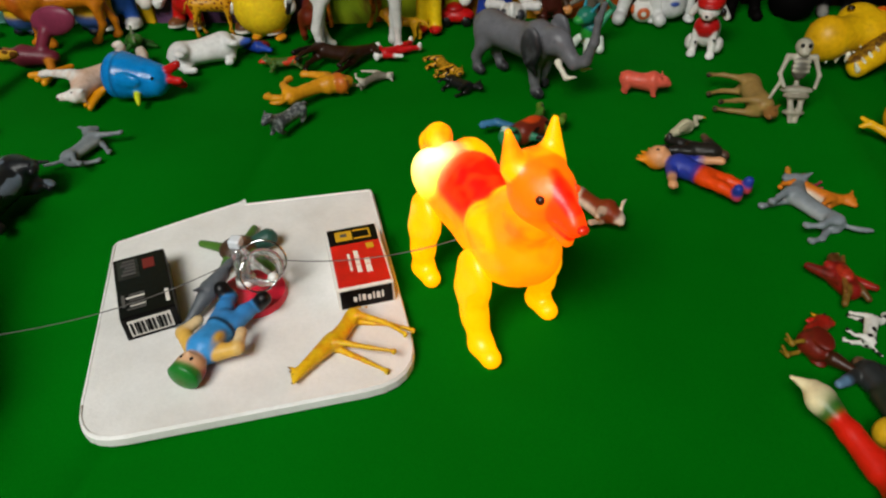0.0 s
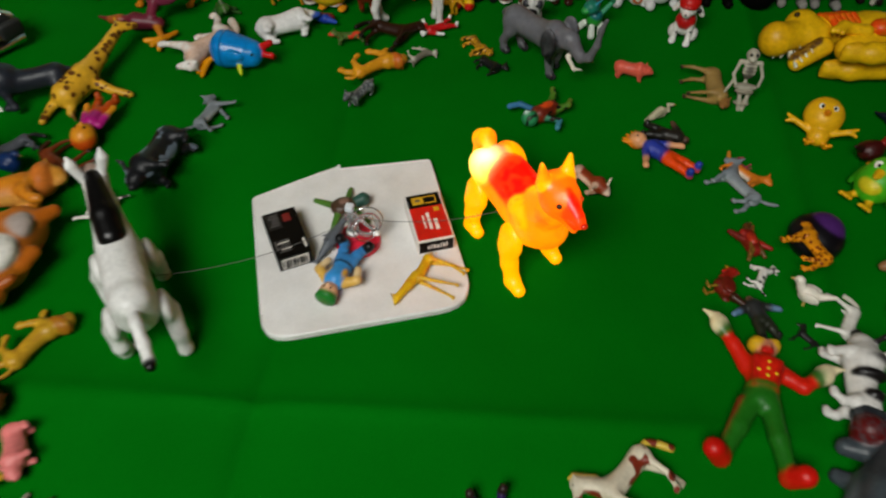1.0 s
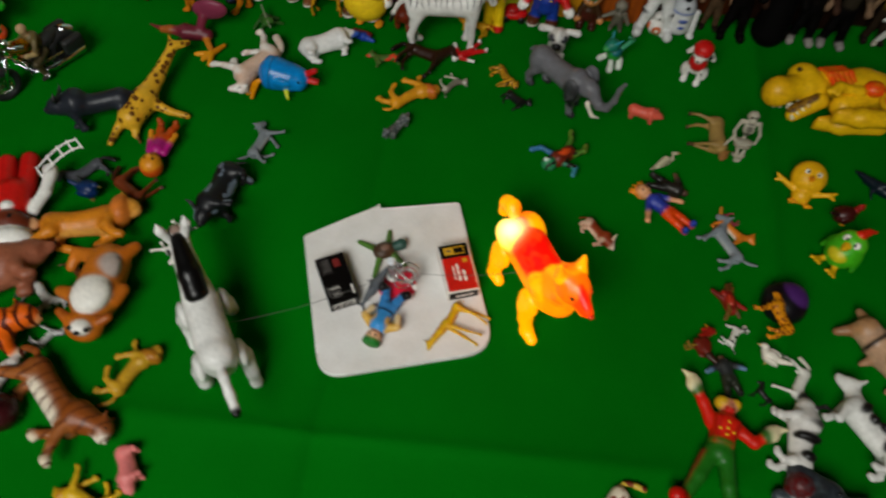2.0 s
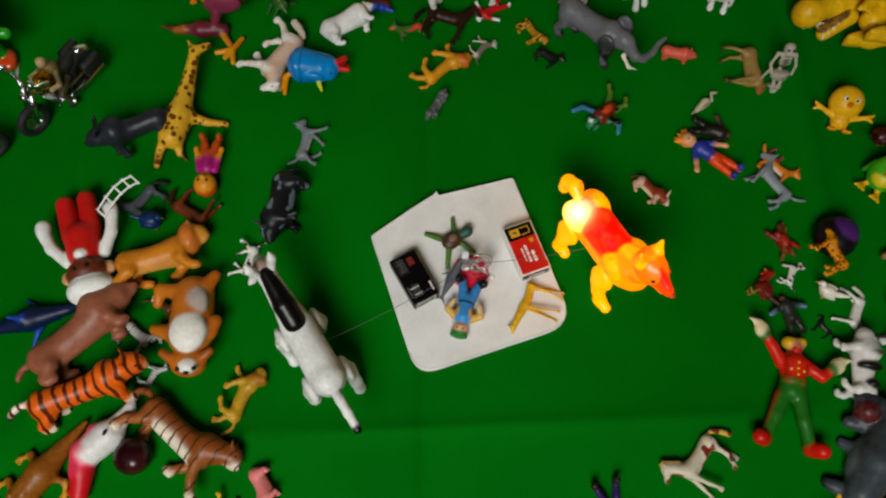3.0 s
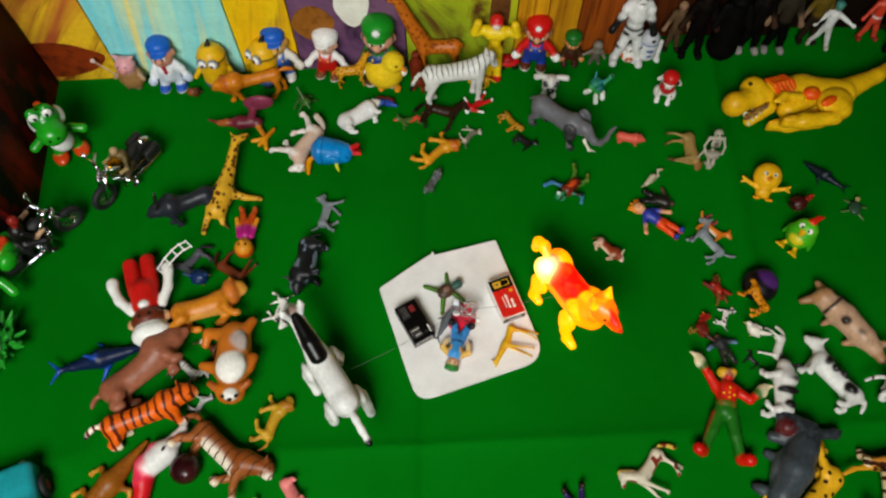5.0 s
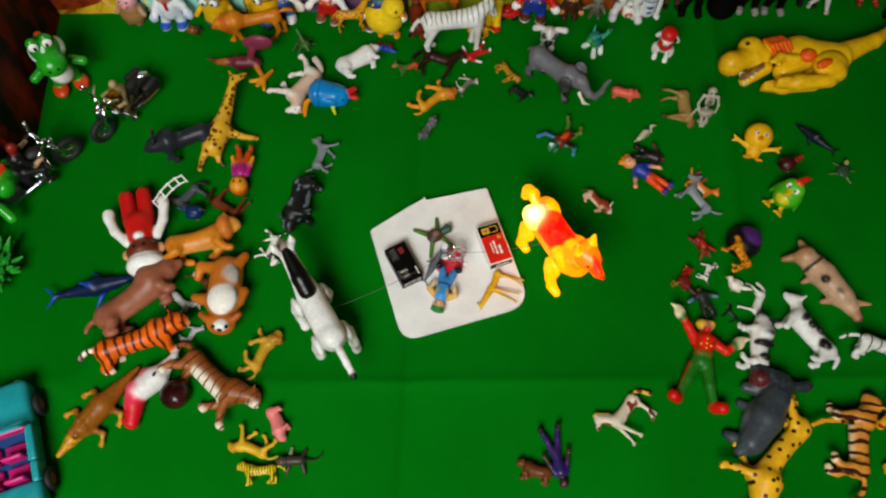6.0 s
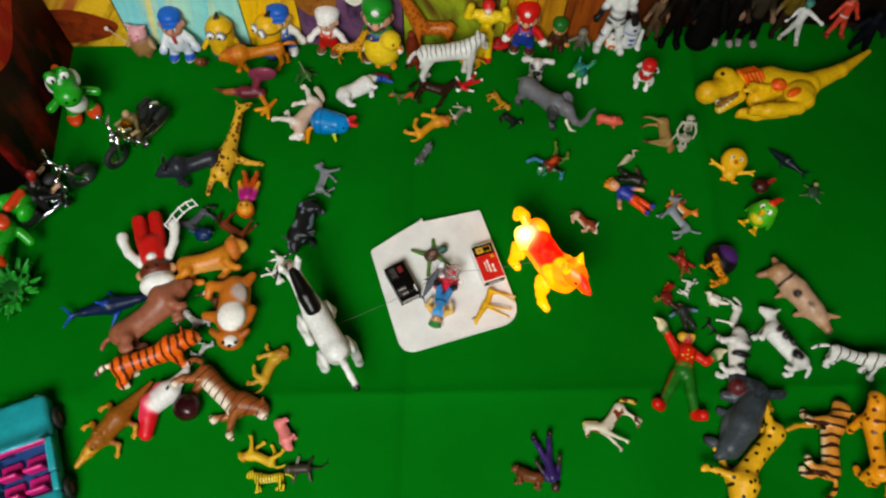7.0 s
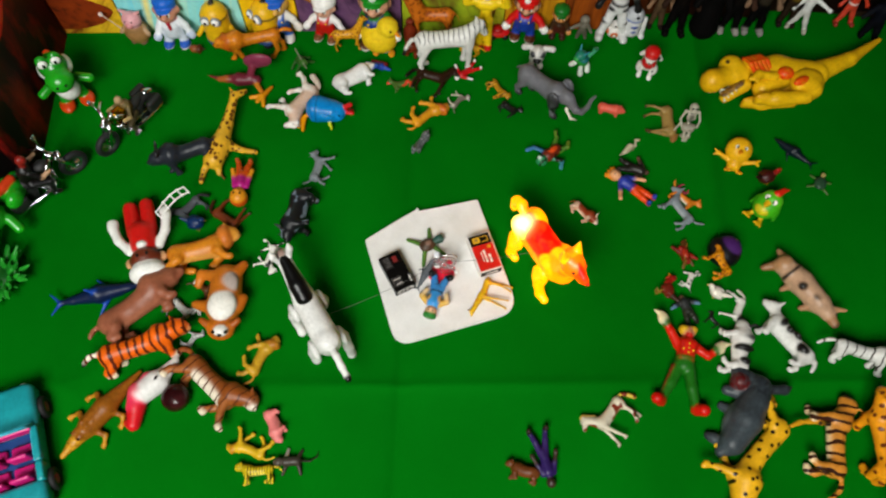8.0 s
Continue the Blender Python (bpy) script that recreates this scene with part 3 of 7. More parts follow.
# ---- setting: green cloth, boards behind, the room around ----
def cloth():
    n, m = 560, 400
    xs, ys = np.linspace(-1.0, 1.3, n), np.linspace(-0.55, 1.06, m)
    gx, gy = np.meshgrid(xs, ys, indexing="ij")
    z = np.zeros_like(gx)
    for i in range(n):
        for j in range(m):
            z[i, j] = 0.0011 * noise.noise((gx[i, j] * 4, gy[i, j] * 4, 0.3)) + 0.0006 * noise.noise((gx[i, j] * 13, gy[i, j] * 9, 2.0))
    for x0, lean, k in ((0.096, -0.075, -1), (0.529, -0.07, 1), (-0.291, -0.12, 1), (0.93, -0.07, -1)):
        d = gx - (x0 + lean * (gy - 0.65))
        z += k * (0.0066 * np.exp(-(np.abs(d) / 0.032)) + 0.0030 * np.exp(-(np.abs(d) / 0.006)))
    for y0, k in ((0.36, 1), (-0.1, -1)):
        d = gy - (y0 + 0.122 * (gx - 0.1))
        z += k * (0.0060 * np.exp(-(np.abs(d) / 0.032)) + 0.0028 * np.exp(-(np.abs(d) / 0.006)))
    z = np.clip(z - 0.0014, -0.009, 0.006)
    verts = np.stack([gx, gy, z], -1).reshape(-1, 3)
    faces = [(i * m + j, (i + 1) * m + j, (i + 1) * m + j + 1, i * m + j + 1) for i in range(n - 1) for j in range(m - 1)]
    ob = mesh_object("cloth", verts, faces, M_CLOTH, True)
    return tagged(ob, "smooth green cloth with pressed fold lines spread flat", "cloth", kind="structure")


cloth()


def slab(name, x0, x1, y0, y1, z0, z1, mat, label, category):
    return tagged(part(name, box_bm(x0, x1, y0, y1, z0, z1), mat), label, category, kind="structure")


slab("floor", -1.9, 2.1, -0.8, 2.0, -0.06, -0.02, M_FLOOR, "dark brown wooden floor under the cloth", "floor")
# ceiling and walls are added out of view, dark to limit fill
slab("ceiling", -1.9, 2.1, -0.8, 2.0, 2.4, 2.46, M_WALL, "unseen dark ceiling added to close the room", "ceiling")
slab("wall_north", -1.9, 2.1, 2.0, 2.1, -0.06, 2.46, M_WALL, "unseen dark plaster wall added to close the room", "wall")
slab("wall_east", 2.1, 2.2, -0.8, 2.1, -0.06, 2.46, M_WALL, "unseen dark plaster wall added to close the room", "wall")
slab("wall_west", -2.0, -1.9, -0.9, 2.1, -0.06, 2.46, M_WALL, "unseen dark plaster wall added to close the room", "wall")


def window_wall():
    """Unseen wall beside the viewer, added with a window opening for the lamp."""
    x0, x1, z0, z1 = -0.6, 0.44, 1.0, 2.0
    bm = bmesh.new()
    for a, b, c, d in ((-1.9, x0, -0.06, 2.46), (x1, 2.1, -0.06, 2.46), (x0, x1, -0.06, z0), (x0, x1, z1, 2.46)):
        t = box_bm(a, b, -0.9, -0.8, c, d)
        me = bpy.data.meshes.new("tmp")
        t.to_mesh(me)
        t.free()
        bm.from_mesh(me)
        bpy.data.meshes.remove(me)
    tagged(part("wall_south", bm, M_WALL), "unseen dark plaster wall added with a wide window opening", "wall", kind="structure")
    frame_mesh = new("added_window_1")
    tagged(frame_mesh, "unseen white-framed window added for the area lamp", "window", kind="structure")
    for a, b, c, d in ((x0, x1, z0, z0 + 0.05), (x0, x1, z1 - 0.05, z1), (x0, x0 + 0.05, z0 + 0.05, z1 - 0.05), (x1 - 0.05, x1, z0 + 0.05, z1 - 0.05), (-0.105, -0.055, z0 + 0.05, z1 - 0.05)):
        part("window_frame", box_bm(a, b, -0.88, -0.83, c, d, 0.006), M_WHITE, frame_mesh)


window_wall()

# boards behind the toys; the line of the wall climbs to the right
WALL_TURN = math.degrees(math.atan(0.135))


def wall_y(x):
    return 0.868 + 0.135 * (x + 0.47)


BOARDS = [
    ("painted_board", -0.56, -0.385, painted_board("board_ochre", "b85a2c", "ecbc24", "7a2c10", (1.4, 1, 0.22), 13, 0.02, -38, 0.5), "board painted in ochre, yellow and rust strokes"),
    ("painted_board", -0.385, -0.20, painted_board("board_turquoise", "6cd6e8", "b4eed8", "f2e690", (1.5, 1, 0.07), 13, 0.08, -9, 0.25), "board painted in turquoise with long yellow streaks"),
    ("painted_board", -0.20, -0.115, painted_board("board_yellow", "f6cc10", "ecb00e", "b07c20", (1.3, 1, 0.2), 13, 0.1, -14, 0.5), "board painted deep yellow and brown"),
    ("painted_board", -0.115, 0.045, painted_board("board_purple", "5c3a60", "7a5470", "34203a", (1, 1, 0.5), 12, 0.08, 30, 0.8), "board painted dull purple with pale blots"),
    ("painted_board", 0.045, 0.205, painted_board("board_olive", "7c961c", "b4bc20", "5a3418", (1, 1, 0.4), 10, 0.08, 24, 0.8), "board painted olive green and brown"),
    ("wooden_board", 0.205, 0.25, painted_board("board_gold", "c08410", "d89c14", "8c5410", (3, 1, 0.1), 20), "yellow-stained wooden plank standing upright"),
    ("wooden_board", 0.25, 0.296, painted_board("board_gold_b", "c88c14", "b07810", "8c5410", (3, 1, 0.1), 22), "yellow-stained wooden plank standing upright"),
    ("wooden_board", 0.296, 0.37, painted_board("board_brown", "7c380e", "96480f", "4c1e08", (3, 1, 0.1), 20), "brown-stained wooden plank standing upright"),
    # from here rightwards the falling light is put into ever darker plank colours
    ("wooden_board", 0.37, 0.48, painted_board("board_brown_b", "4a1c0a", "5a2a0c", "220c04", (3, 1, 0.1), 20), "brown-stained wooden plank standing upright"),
    ("wooden_board", 0.48, 0.62, painted_board("board_dark", "1c0a05", "240f07", "0c0403", (3, 1, 0.1), 20), "dark brown wooden plank standing upright, its colour lowered for dim light"),
    ("wooden_board", 0.62, 0.80, painted_board("board_dark_b", "140805", "1a0b06", "090403", (3, 1, 0.1), 20), "dark brown wooden plank standing upright, its colour lowered for dim light"),
    ("wooden_board", 0.80, 1.10, painted_board("board_dark_c", "100705", "150906", "070303", (3, 1, 0.1), 20), "dark brown wooden plank standing upright, its colour lowered for dim light"),
]
# round daubs of paint on some boards: across, up, half width, half height
PATCHES = {3: [(0.030, 0.094, 0.030, 0.032, ("8a5218", "a06420", "6c3c14"), "round brown daub of paint"), (0.088, 0.128, 0.024, 0.042, ("f2eee2", "e8e4d4", "f6f4ea"), "white oval daub of paint")],
           4: [(0.135, 0.10, 0.014, 0.09, ("5a341a", "6c4420", "3c2010"), "long brown daub of paint")],
           0: [(0.09, 0.045, 0.075, 0.035, ("7c2c10", "92380f", "4c1a0a"), "rust-brown daub of paint")]}
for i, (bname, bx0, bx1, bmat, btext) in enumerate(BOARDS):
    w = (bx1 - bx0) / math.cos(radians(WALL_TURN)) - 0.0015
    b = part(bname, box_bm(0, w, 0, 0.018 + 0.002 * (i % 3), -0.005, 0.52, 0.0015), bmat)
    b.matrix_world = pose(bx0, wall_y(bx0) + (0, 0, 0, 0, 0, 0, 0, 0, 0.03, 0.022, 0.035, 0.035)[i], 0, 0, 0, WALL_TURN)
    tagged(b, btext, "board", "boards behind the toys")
    for cx, cz, rx, rz, pcol, ptext in PATCHES.get(i, ()):
        n = 48
        rim = [(cx + rx * math.cos(2 * math.pi * k / n) * (1 + 0.04 * math.sin(12 * math.pi * k / n + 1)), cz + rz * math.sin(2 * math.pi * k / n) * (1 + 0.05 * math.cos(8 * math.pi * k / n))) for k in range(n)]
        mesh_object("painted_patch", [(u, -0.0006, v) for u, v in rim] + [(u, 0.0003, v) for u, v in rim], [tuple(range(n))] + [(k, k + n, (k + 1) % n + n, (k + 1) % n) for k in range(n)], painted_board("patch_paint", *pcol, (1, 1, 1), 30, 0.1), False, b, ptext)

# dark red paint lowered to near-black to carry the shade on this face
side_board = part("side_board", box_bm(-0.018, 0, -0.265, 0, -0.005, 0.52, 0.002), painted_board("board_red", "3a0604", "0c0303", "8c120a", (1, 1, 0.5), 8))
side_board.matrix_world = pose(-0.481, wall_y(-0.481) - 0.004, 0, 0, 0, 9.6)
tagged(side_board, "upright dark board with red strokes, shade put into its near-black paint", "board")
# added board; its near-black colour fills the dark area past the red one
gap_board = part("side_board", box_bm(-0.018, 0, -0.16, 0, -0.005, 0.5, 0.002), painted_board("board_gap_fill", "0a0404", "050303", "240605", (1, 1, 0.5), 8))
gap_board.matrix_world = pose(-0.4465, 0.602, 0, 0, 0, -29)
tagged(gap_board, "added near-black board filling the dark gap past the red one", "board")
# light on the board's upper part put in as a bright red daub
daub = [(-0.12 + 0.1 * math.cos(2 * math.pi * k / 48) * (1 + 0.08 * math.sin(10 * math.pi * k / 48)), 0.27 + 0.12 * math.sin(2 * math.pi * k / 48) * (1 + 0.06 * math.cos(6 * math.pi * k / 48))) for k in range(48)]
mesh_object("painted_patch", [(0.0007, u, v) for u, v in daub] + [(-0.0003, u, v) for u, v in daub], [tuple(range(48))] + [(k, k + 48, (k + 1) % 48 + 48, (k + 1) % 48) for k in range(48)],
            painted_board("patch_lit_red", "e0281a", "c81a10", "f05a1c", (1, 1, 0.6), 14, 0.1), False, side_board, "red daub of paint, brightened for the lit top of the board")


# ---- things on the white tray ----

def tray():
    """White plastic tray lid with two cut corners and two rounded ones."""
    corners = [Vector(p) for p in ((0.106, 0.412), (0.262, 0.479), (0.192, 0.640), (0.111, 0.612), (0.108, 0.617), (0.106, 0.613), (0.084, 0.595), (0.043, 0.558))]
    rounds = [0.024, 0.030, 0.003, 0.001, 0.0005, 0.001, 0.012, 0.003]
    out = []
    n = len(corners)
    for i, c in enumerate(corners):
        a, b = (corners[i - 1] - c), (corners[(i + 1) % n] - c)
        r = min(rounds[i], a.length * 0.45, b.length * 0.45)
        p, q = c + a.normalized() * r, c + b.normalized() * r
        for k in range(7):
            t = k / 6
            out.append((1 - t) ** 2 * p + 2 * t * (1 - t) * c + t * t * q)
    bm = bmesh.new()
    vs = [bm.verts.new((p.x, p.y, 0.0)) for p in out]
    f = bm.faces.new(vs)
    f.normal_update()
    if f.normal.z < 0:
        f.normal_flip()
    res = bmesh.ops.extrude_face_region(bm, geom=[f])
    for v in res["geom"]:
        if isinstance(v, bmesh.types.BMVert):
            v.co.z = 0.0055
    bmesh.ops.recalc_face_normals(bm, faces=bm.faces[:])
    edges = [e for e in bm.edges if all(v.co.z > 0.005 for v in e.verts)]
    bmesh.ops.bevel(bm, geom=edges, offset=0.0014, segments=3, affect="EDGES", profile=0.5)
    mat, nodes, links, shader = base_material("tray_plastic", 0.5)
    coord = nodes.new("ShaderNodeTexCoord").outputs["Object"]
    c = mixed(nodes, links, ramp(nodes, links, add_noise(nodes, links, coord, 20, 3), 0.35, 0.7), rgb("dedad6"), rgb("edeae8"))
    finish(nodes, links, shader, coord, c, 400, 0.08, 0.3)
    ob = part("tray", bm, mat)
    ring = [Vector((p.x, p.y, 0.0)) for p in out]
    mid = sum(ring, Vector()) / len(ring)
    part("lip", tube_bm([p + (mid - p).normalized() * 0.0016 + Vector((0, 0, 0.0055)) for p in ring + ring[:1]], 0.0007, 8), mat, ob, "thin rounded lip", True)
    return tagged(ob, "white plastic tray with two rounded corners lying on the cloth", "tray")


tray()
TRAY = 0.0056


def carton(name, place, w, d, h, side_mat, label):
    """A small card box, its long side along the heading, with its printed faces as thin sheets."""
    x, y, yaw, _ = place
    ob = new(name)
    ob.matrix_world = pose(x, y, TRAY, 0, 0, yaw)
    tagged(ob, label, "box")
    part("body", box_bm(-d / 2, d / 2, -w / 2, w / 2, 0, h, 0.0009), side_mat, ob)
    return ob


def sheet(name, x0, x1, y0, y1, z, mat, parent, label=""):
    return part(name, box_bm(x0, x1, y0, y1, z - 0.0004, z + 0.0003), mat, parent, label)


def end_sheet(name, x, y0, y1, z0, z1, mat, parent, label=""):
    return part(name, box_bm(x - 0.0003, x + 0.0004, y0, y1, z0, z1), mat, parent, label)


M_CARD_W = plain("white_card", "e8e2da", 0.6, amount=0.12)
M_CARD_K = plain("black_card", "0c0a09", 0.35)
M_CARD_K.node_tree.nodes["Principled BSDF"].inputs["Specular IOR Level"].default_value = 0.12
M_CARD_R = plain("red_card", "d81c10", 0.4)
M_CARD_Y = plain("yellow_print", "e0b020", 0.45)
M_GREY = plain("grey_print", "5c5856", 0.5)
M_DULLRED = plain("dull_red_print", "7a1a18", 0.5)

# red and black box: x runs away from the viewer
RB = (0.208, 0.552, 115, 0.063)
RL, RW, RH = 0.056, 0.032, 0.0155
red = carton("match_box", RB, RW, RL, RH, M_CARD_W, "red and black printed card box with white edges")
sheet("red_panel", -RL / 2 + 0.0016, RL / 2 - 0.017, -RW / 2 + 0.0014, RW / 2 - 0.0014, RH, M_CARD_R, red, "red printed panel")
sheet("black_panel", RL / 2 - 0.0168, RL / 2 - 0.0014, -RW / 2 + 0.0014, RW / 2 - 0.0014, RH, M_CARD_K, red, "black printed panel")
sheet("emblem", RL / 2 - 0.0135, RL / 2 - 0.005, 0.0005, 0.0105, RH + 0.0006, M_CARD_Y, red, "yellow printed block")
sheet("emblem", RL / 2 - 0.0105, RL / 2 - 0.008, 0.0035, 0.0075, RH + 0.0009, M_GREY, red)
for y0, y1, x0, x1 in ((-0.0105, -0.0005, RL / 2 - 0.0058, RL / 2 - 0.005), (-0.0105, -0.0005, RL / 2 - 0.0135, RL / 2 - 0.0127), (-0.0105, -0.0097, RL / 2 - 0.0127, RL / 2 - 0.0058)):
    sheet("emblem_outline", x0, x1, y0, y1, RH + 0.0006, M_CARD_Y, red, "thin yellow outline")
for x0, x1, y0, y1 in ((-0.016, -0.010, -0.0005, 0.0022), (-0.009, -0.004, -0.0005, 0.0022), (-0.003, 0.003, -0.0005, 0.0022), (-0.014, -0.011, 0.0045, 0.0060), (-0.010, -0.006, 0.0045, 0.0060), (-0.005, 0.001, 0.0045, 0.0060), (-0.017, -0.011, -0.0062, -0.0030), (-0.010, -0.005, -0.0062, -0.0030)):
    sheet("text_bar", x0, x1, y0, y1, RH + 0.0006, M_CARD_W, red, "white printed bar")
sheet("text_bar", 0.004, 0.0085, -0.0105, -0.0062, RH + 0.0006, M_CARD_Y, red, "yellow printed mark")
end_sheet("end_panel", -RL / 2, -RW / 2 + 0.0014, RW / 2 - 0.0014, 0.0014, RH - 0.0014, M_CARD_K, red, "black end panel")
for y0, y1, h in ((-0.0095, -0.0085, 0.0045), (-0.0075, -0.0055, 0.004), (-0.0045, -0.0035, 0.0045), (-0.0025, -0.0005, 0.003), (0.0005, 0.0025, 0.004), (0.0035, 0.0045, 0.0045), (0.0055, 0.0075, 0.003)):
    end_sheet("text_bar", -RL / 2 - 0.0006, y0, y1, 0.006, 0.006 + h, M_CARD_W, red)

BB = (0.0945, 0.5105, 124, 0.058)
BL, BW, BH = 0.054, 0.029, 0.016
blk = carton("card_box", BB, BW, BL, BH, M_CARD_K, "black printed card box with a barcode end")
M_CHARCOAL = plain("charcoal_print", "1c1818", 0.4)
sheet("print_panel", 0.006, 0.024, 0.001, 0.0125, BH, M_CHARCOAL, blk, "charcoal printed panel")
sheet("print_panel", 0.012, 0.021, -0.008, -0.0015, BH, M_DULLRED, blk, "dull red printed mark")
for k in range(5):
    sheet("text_bar", 0.009 + 0.003 * k, 0.0103 + 0.003 * k, 0.0025, 0.0105 - 0.0012 * (k % 3), BH + 0.0006, M_GREY, blk)
for k in range(6):
    sheet("text_bar", -0.021 + 0.0024 * k, -0.0199 + 0.0024 * k, 0.0, 0.0098 - 0.0016 * (k % 2), BH, M_CARD_W if k in (1, 4) else M_GREY, blk)
sheet("text_bar", -0.018, -0.0075, 0.0105, 0.0122, BH, M_GREY, blk)
sheet("text_bar", -0.022, -0.0115, -0.0125, -0.0105, BH, M_CARD_W, blk, "white printed bar")
end_sheet("barcode_label", -BL / 2, -0.011, 0.0115, 0.0025, 0.0135, M_CARD_W, blk, "white barcode label")
for i in range(11):
    end_sheet("barcode_bar", -BL / 2 - 0.0006, -0.0095 + 0.0019 * i, -0.0088 + 0.0019 * i + 0.0004 * (i % 3), 0.004, 0.012, M_CARD_K, blk)

toy("toy_turtle", (lambda: ([ell((0, 0, 0.16), (0.22, 0.18, 0.12), "4a3424"), cap((0.2, 0, 0.15), 0.09, (0.36, 0, 0.17), 0.12, "2c5248")]
    + [cap((x0, s * 0.14, 0.12), 0.06, (x0 + fx, s * 0.42, 0.06), 0.045, "4e7a2c") for s in (1, -1) for x0, fx in ((0.14, 0.14), (-0.16, -0.2))]
    + [ell((0.02, 0, 0.24), (0.1, 0.08, 0.06), "8a6a5c")], [((0.4, s * 0.06, 0.22), (0.02,) * 3, "e8e4d0") for s in (1, -1)]))(),
    (0.13, 0.557, 36, 0.052), base=TRAY, label="small green and brown plastic turtle figure on the tray", category="toy turtle")
def vest_doll():
    q, e = doll("3a94d8", "3a88cc", "e0b088", "0a0a0c", hat="1c7a28", hair="a0241a", sleeves="e0b050", arms="dcc090", out=(58, 62), bend=-80, spread=0.08, belt="0c0c10", stout=1.5, big=0.045, shoe=1.6, hand=1.0, waist=0.45)
    q += [ell((s * 0.085, -0.03, 0.6), (0.05, 0.09, 0.13), "e8b418") for s in (1, -1)] + [ell((0, 0.02, 0.97), (0.15, 0.13, 0.04), "1c7a28")]
    return q, e


laid("toy_doll", vest_doll(), (0.149, 0.483, -99, 0.061), base=TRAY, label="plastic doll in yellow vest, blue trousers and green cap", cells=64)
toy("toy_giraffe", giraffe("e8b818", "e8c020", 0.82, 0.14, 0.12, 0.085, 0.11, 0.8), (0.212, 0.5, -103, 0.041), side=1, base=TRAY, label="small yellow plastic giraffe lying on the tray", category="toy giraffe", mat=painted("fur", "d86a10", 0.6))
toy("toy_dolphin", fish("5c6066", "8c9094"), (0.134, 0.515, 64, 0.049), side=0, tip=28, base=TRAY, label="small grey plastic dolphin lying on the tray", category="toy dolphin")

# ---- turning post with two leads ----
HUB = (0.152, 0.525)
post = new("turning_post")
post.matrix_world = pose(HUB[0], HUB[1], TRAY)
tagged(post, "clear plastic turning post on a round red base with wire leads", "toy post")
disc = bmesh.new()
bmesh.ops.create_cone(disc, cap_ends=True, segments=48, radius1=0.0195, radius2=0.0185, depth=0.004, matrix=Matrix.Translation((0, 0, 0.002)))
part("base", disc, plain("pink_red_plastic", "e01c3c", 0.35), post, "round red plastic base")
M_CLOUDY = plain("cloudy_plastic", "dfe3ea", 0.2, amount=0.1)
M_CLEAR = base_material("clear_plastic", 0.08)[0]
M_CLEAR.node_tree.nodes["Principled BSDF"].inputs["Transmission Weight"].default_value = 0.85
part("collar", tube_bm([(-0.006, 0.006, 0.004), (-0.006, 0.006, 0.0085)], [0.0062, 0.0058], 20), M_WHITE, post, "white plastic collar", True)
part("post", tube_bm([(-0.006, 0.006, 0.0086), (-0.0062, 0.0062, 0.02), (-0.0066, 0.0066, 0.031)], [0.0046, 0.0044, 0.0042], 18), M_CLEAR, post, "clear plastic post", True)
part("axle", tube_bm([(-0.006, 0.006, 0.0087), (-0.0066, 0.0066, 0.0308)], [0.0014, 0.0014], 10), M_CHROME, post, "thin metal axle", True)
part("cap", box_bm(-0.0102, -0.0032, 0.0032, 0.0102, 0.031, 0.0365, 0.0012), M_CLOUDY, post, "square cloudy plastic cap")
part("arm", tube_bm([(-0.002, 0.003, 0.033), (0.010, -0.006, 0.031), (0.022, -0.012, 0.028)], [0.0016, 0.0015, 0.0014], 12), M_CLEAR, post, "clear plastic swinging arm", True)
part("bead", tube_bm([(0.0215, -0.012, 0.0262), (0.0215, -0.012, 0.028), (0.0215, -0.012, 0.0298)], [0.0018, 0.0030, 0.0018], 12), M_WHITE, post, "small white bead", True)
part("spool", ring_bm(0.0095, 0.0022, (0.009, 0.002, 0.021), (75, 15, 20), 36, 10), M_CLEAR, post, "clear plastic spool", True)
part("wire_ring", ring_bm(0.0125, 0.0006, (0.009, 0.004, 0.024), (70, 20, 10), 40, 8), M_CHROME, post, "thin bent wire ring", True)
part("wire_ring", ring_bm(0.0105, 0.0006, (0.008, -0.002, 0.020), (62, -15, 50), 40, 8), M_CHROME, post, "thin bent wire ring", True)


# ---- walking battery toys ----
def walker(name, place, label, mat, prims_by_part, size):
    x, y, yaw, _ = place
    ob = new(name)
    ob.matrix_world = pose(x, y, 0, 0, 0, yaw)
    tagged(ob, label, "walking toy")
    for pname, prims, beads, melt in prims_by_part:
        figure(pname, prims, size, None, 0, 0, mat=mat, melt=melt, cells=54, beads=beads, parent=ob)
    return ob


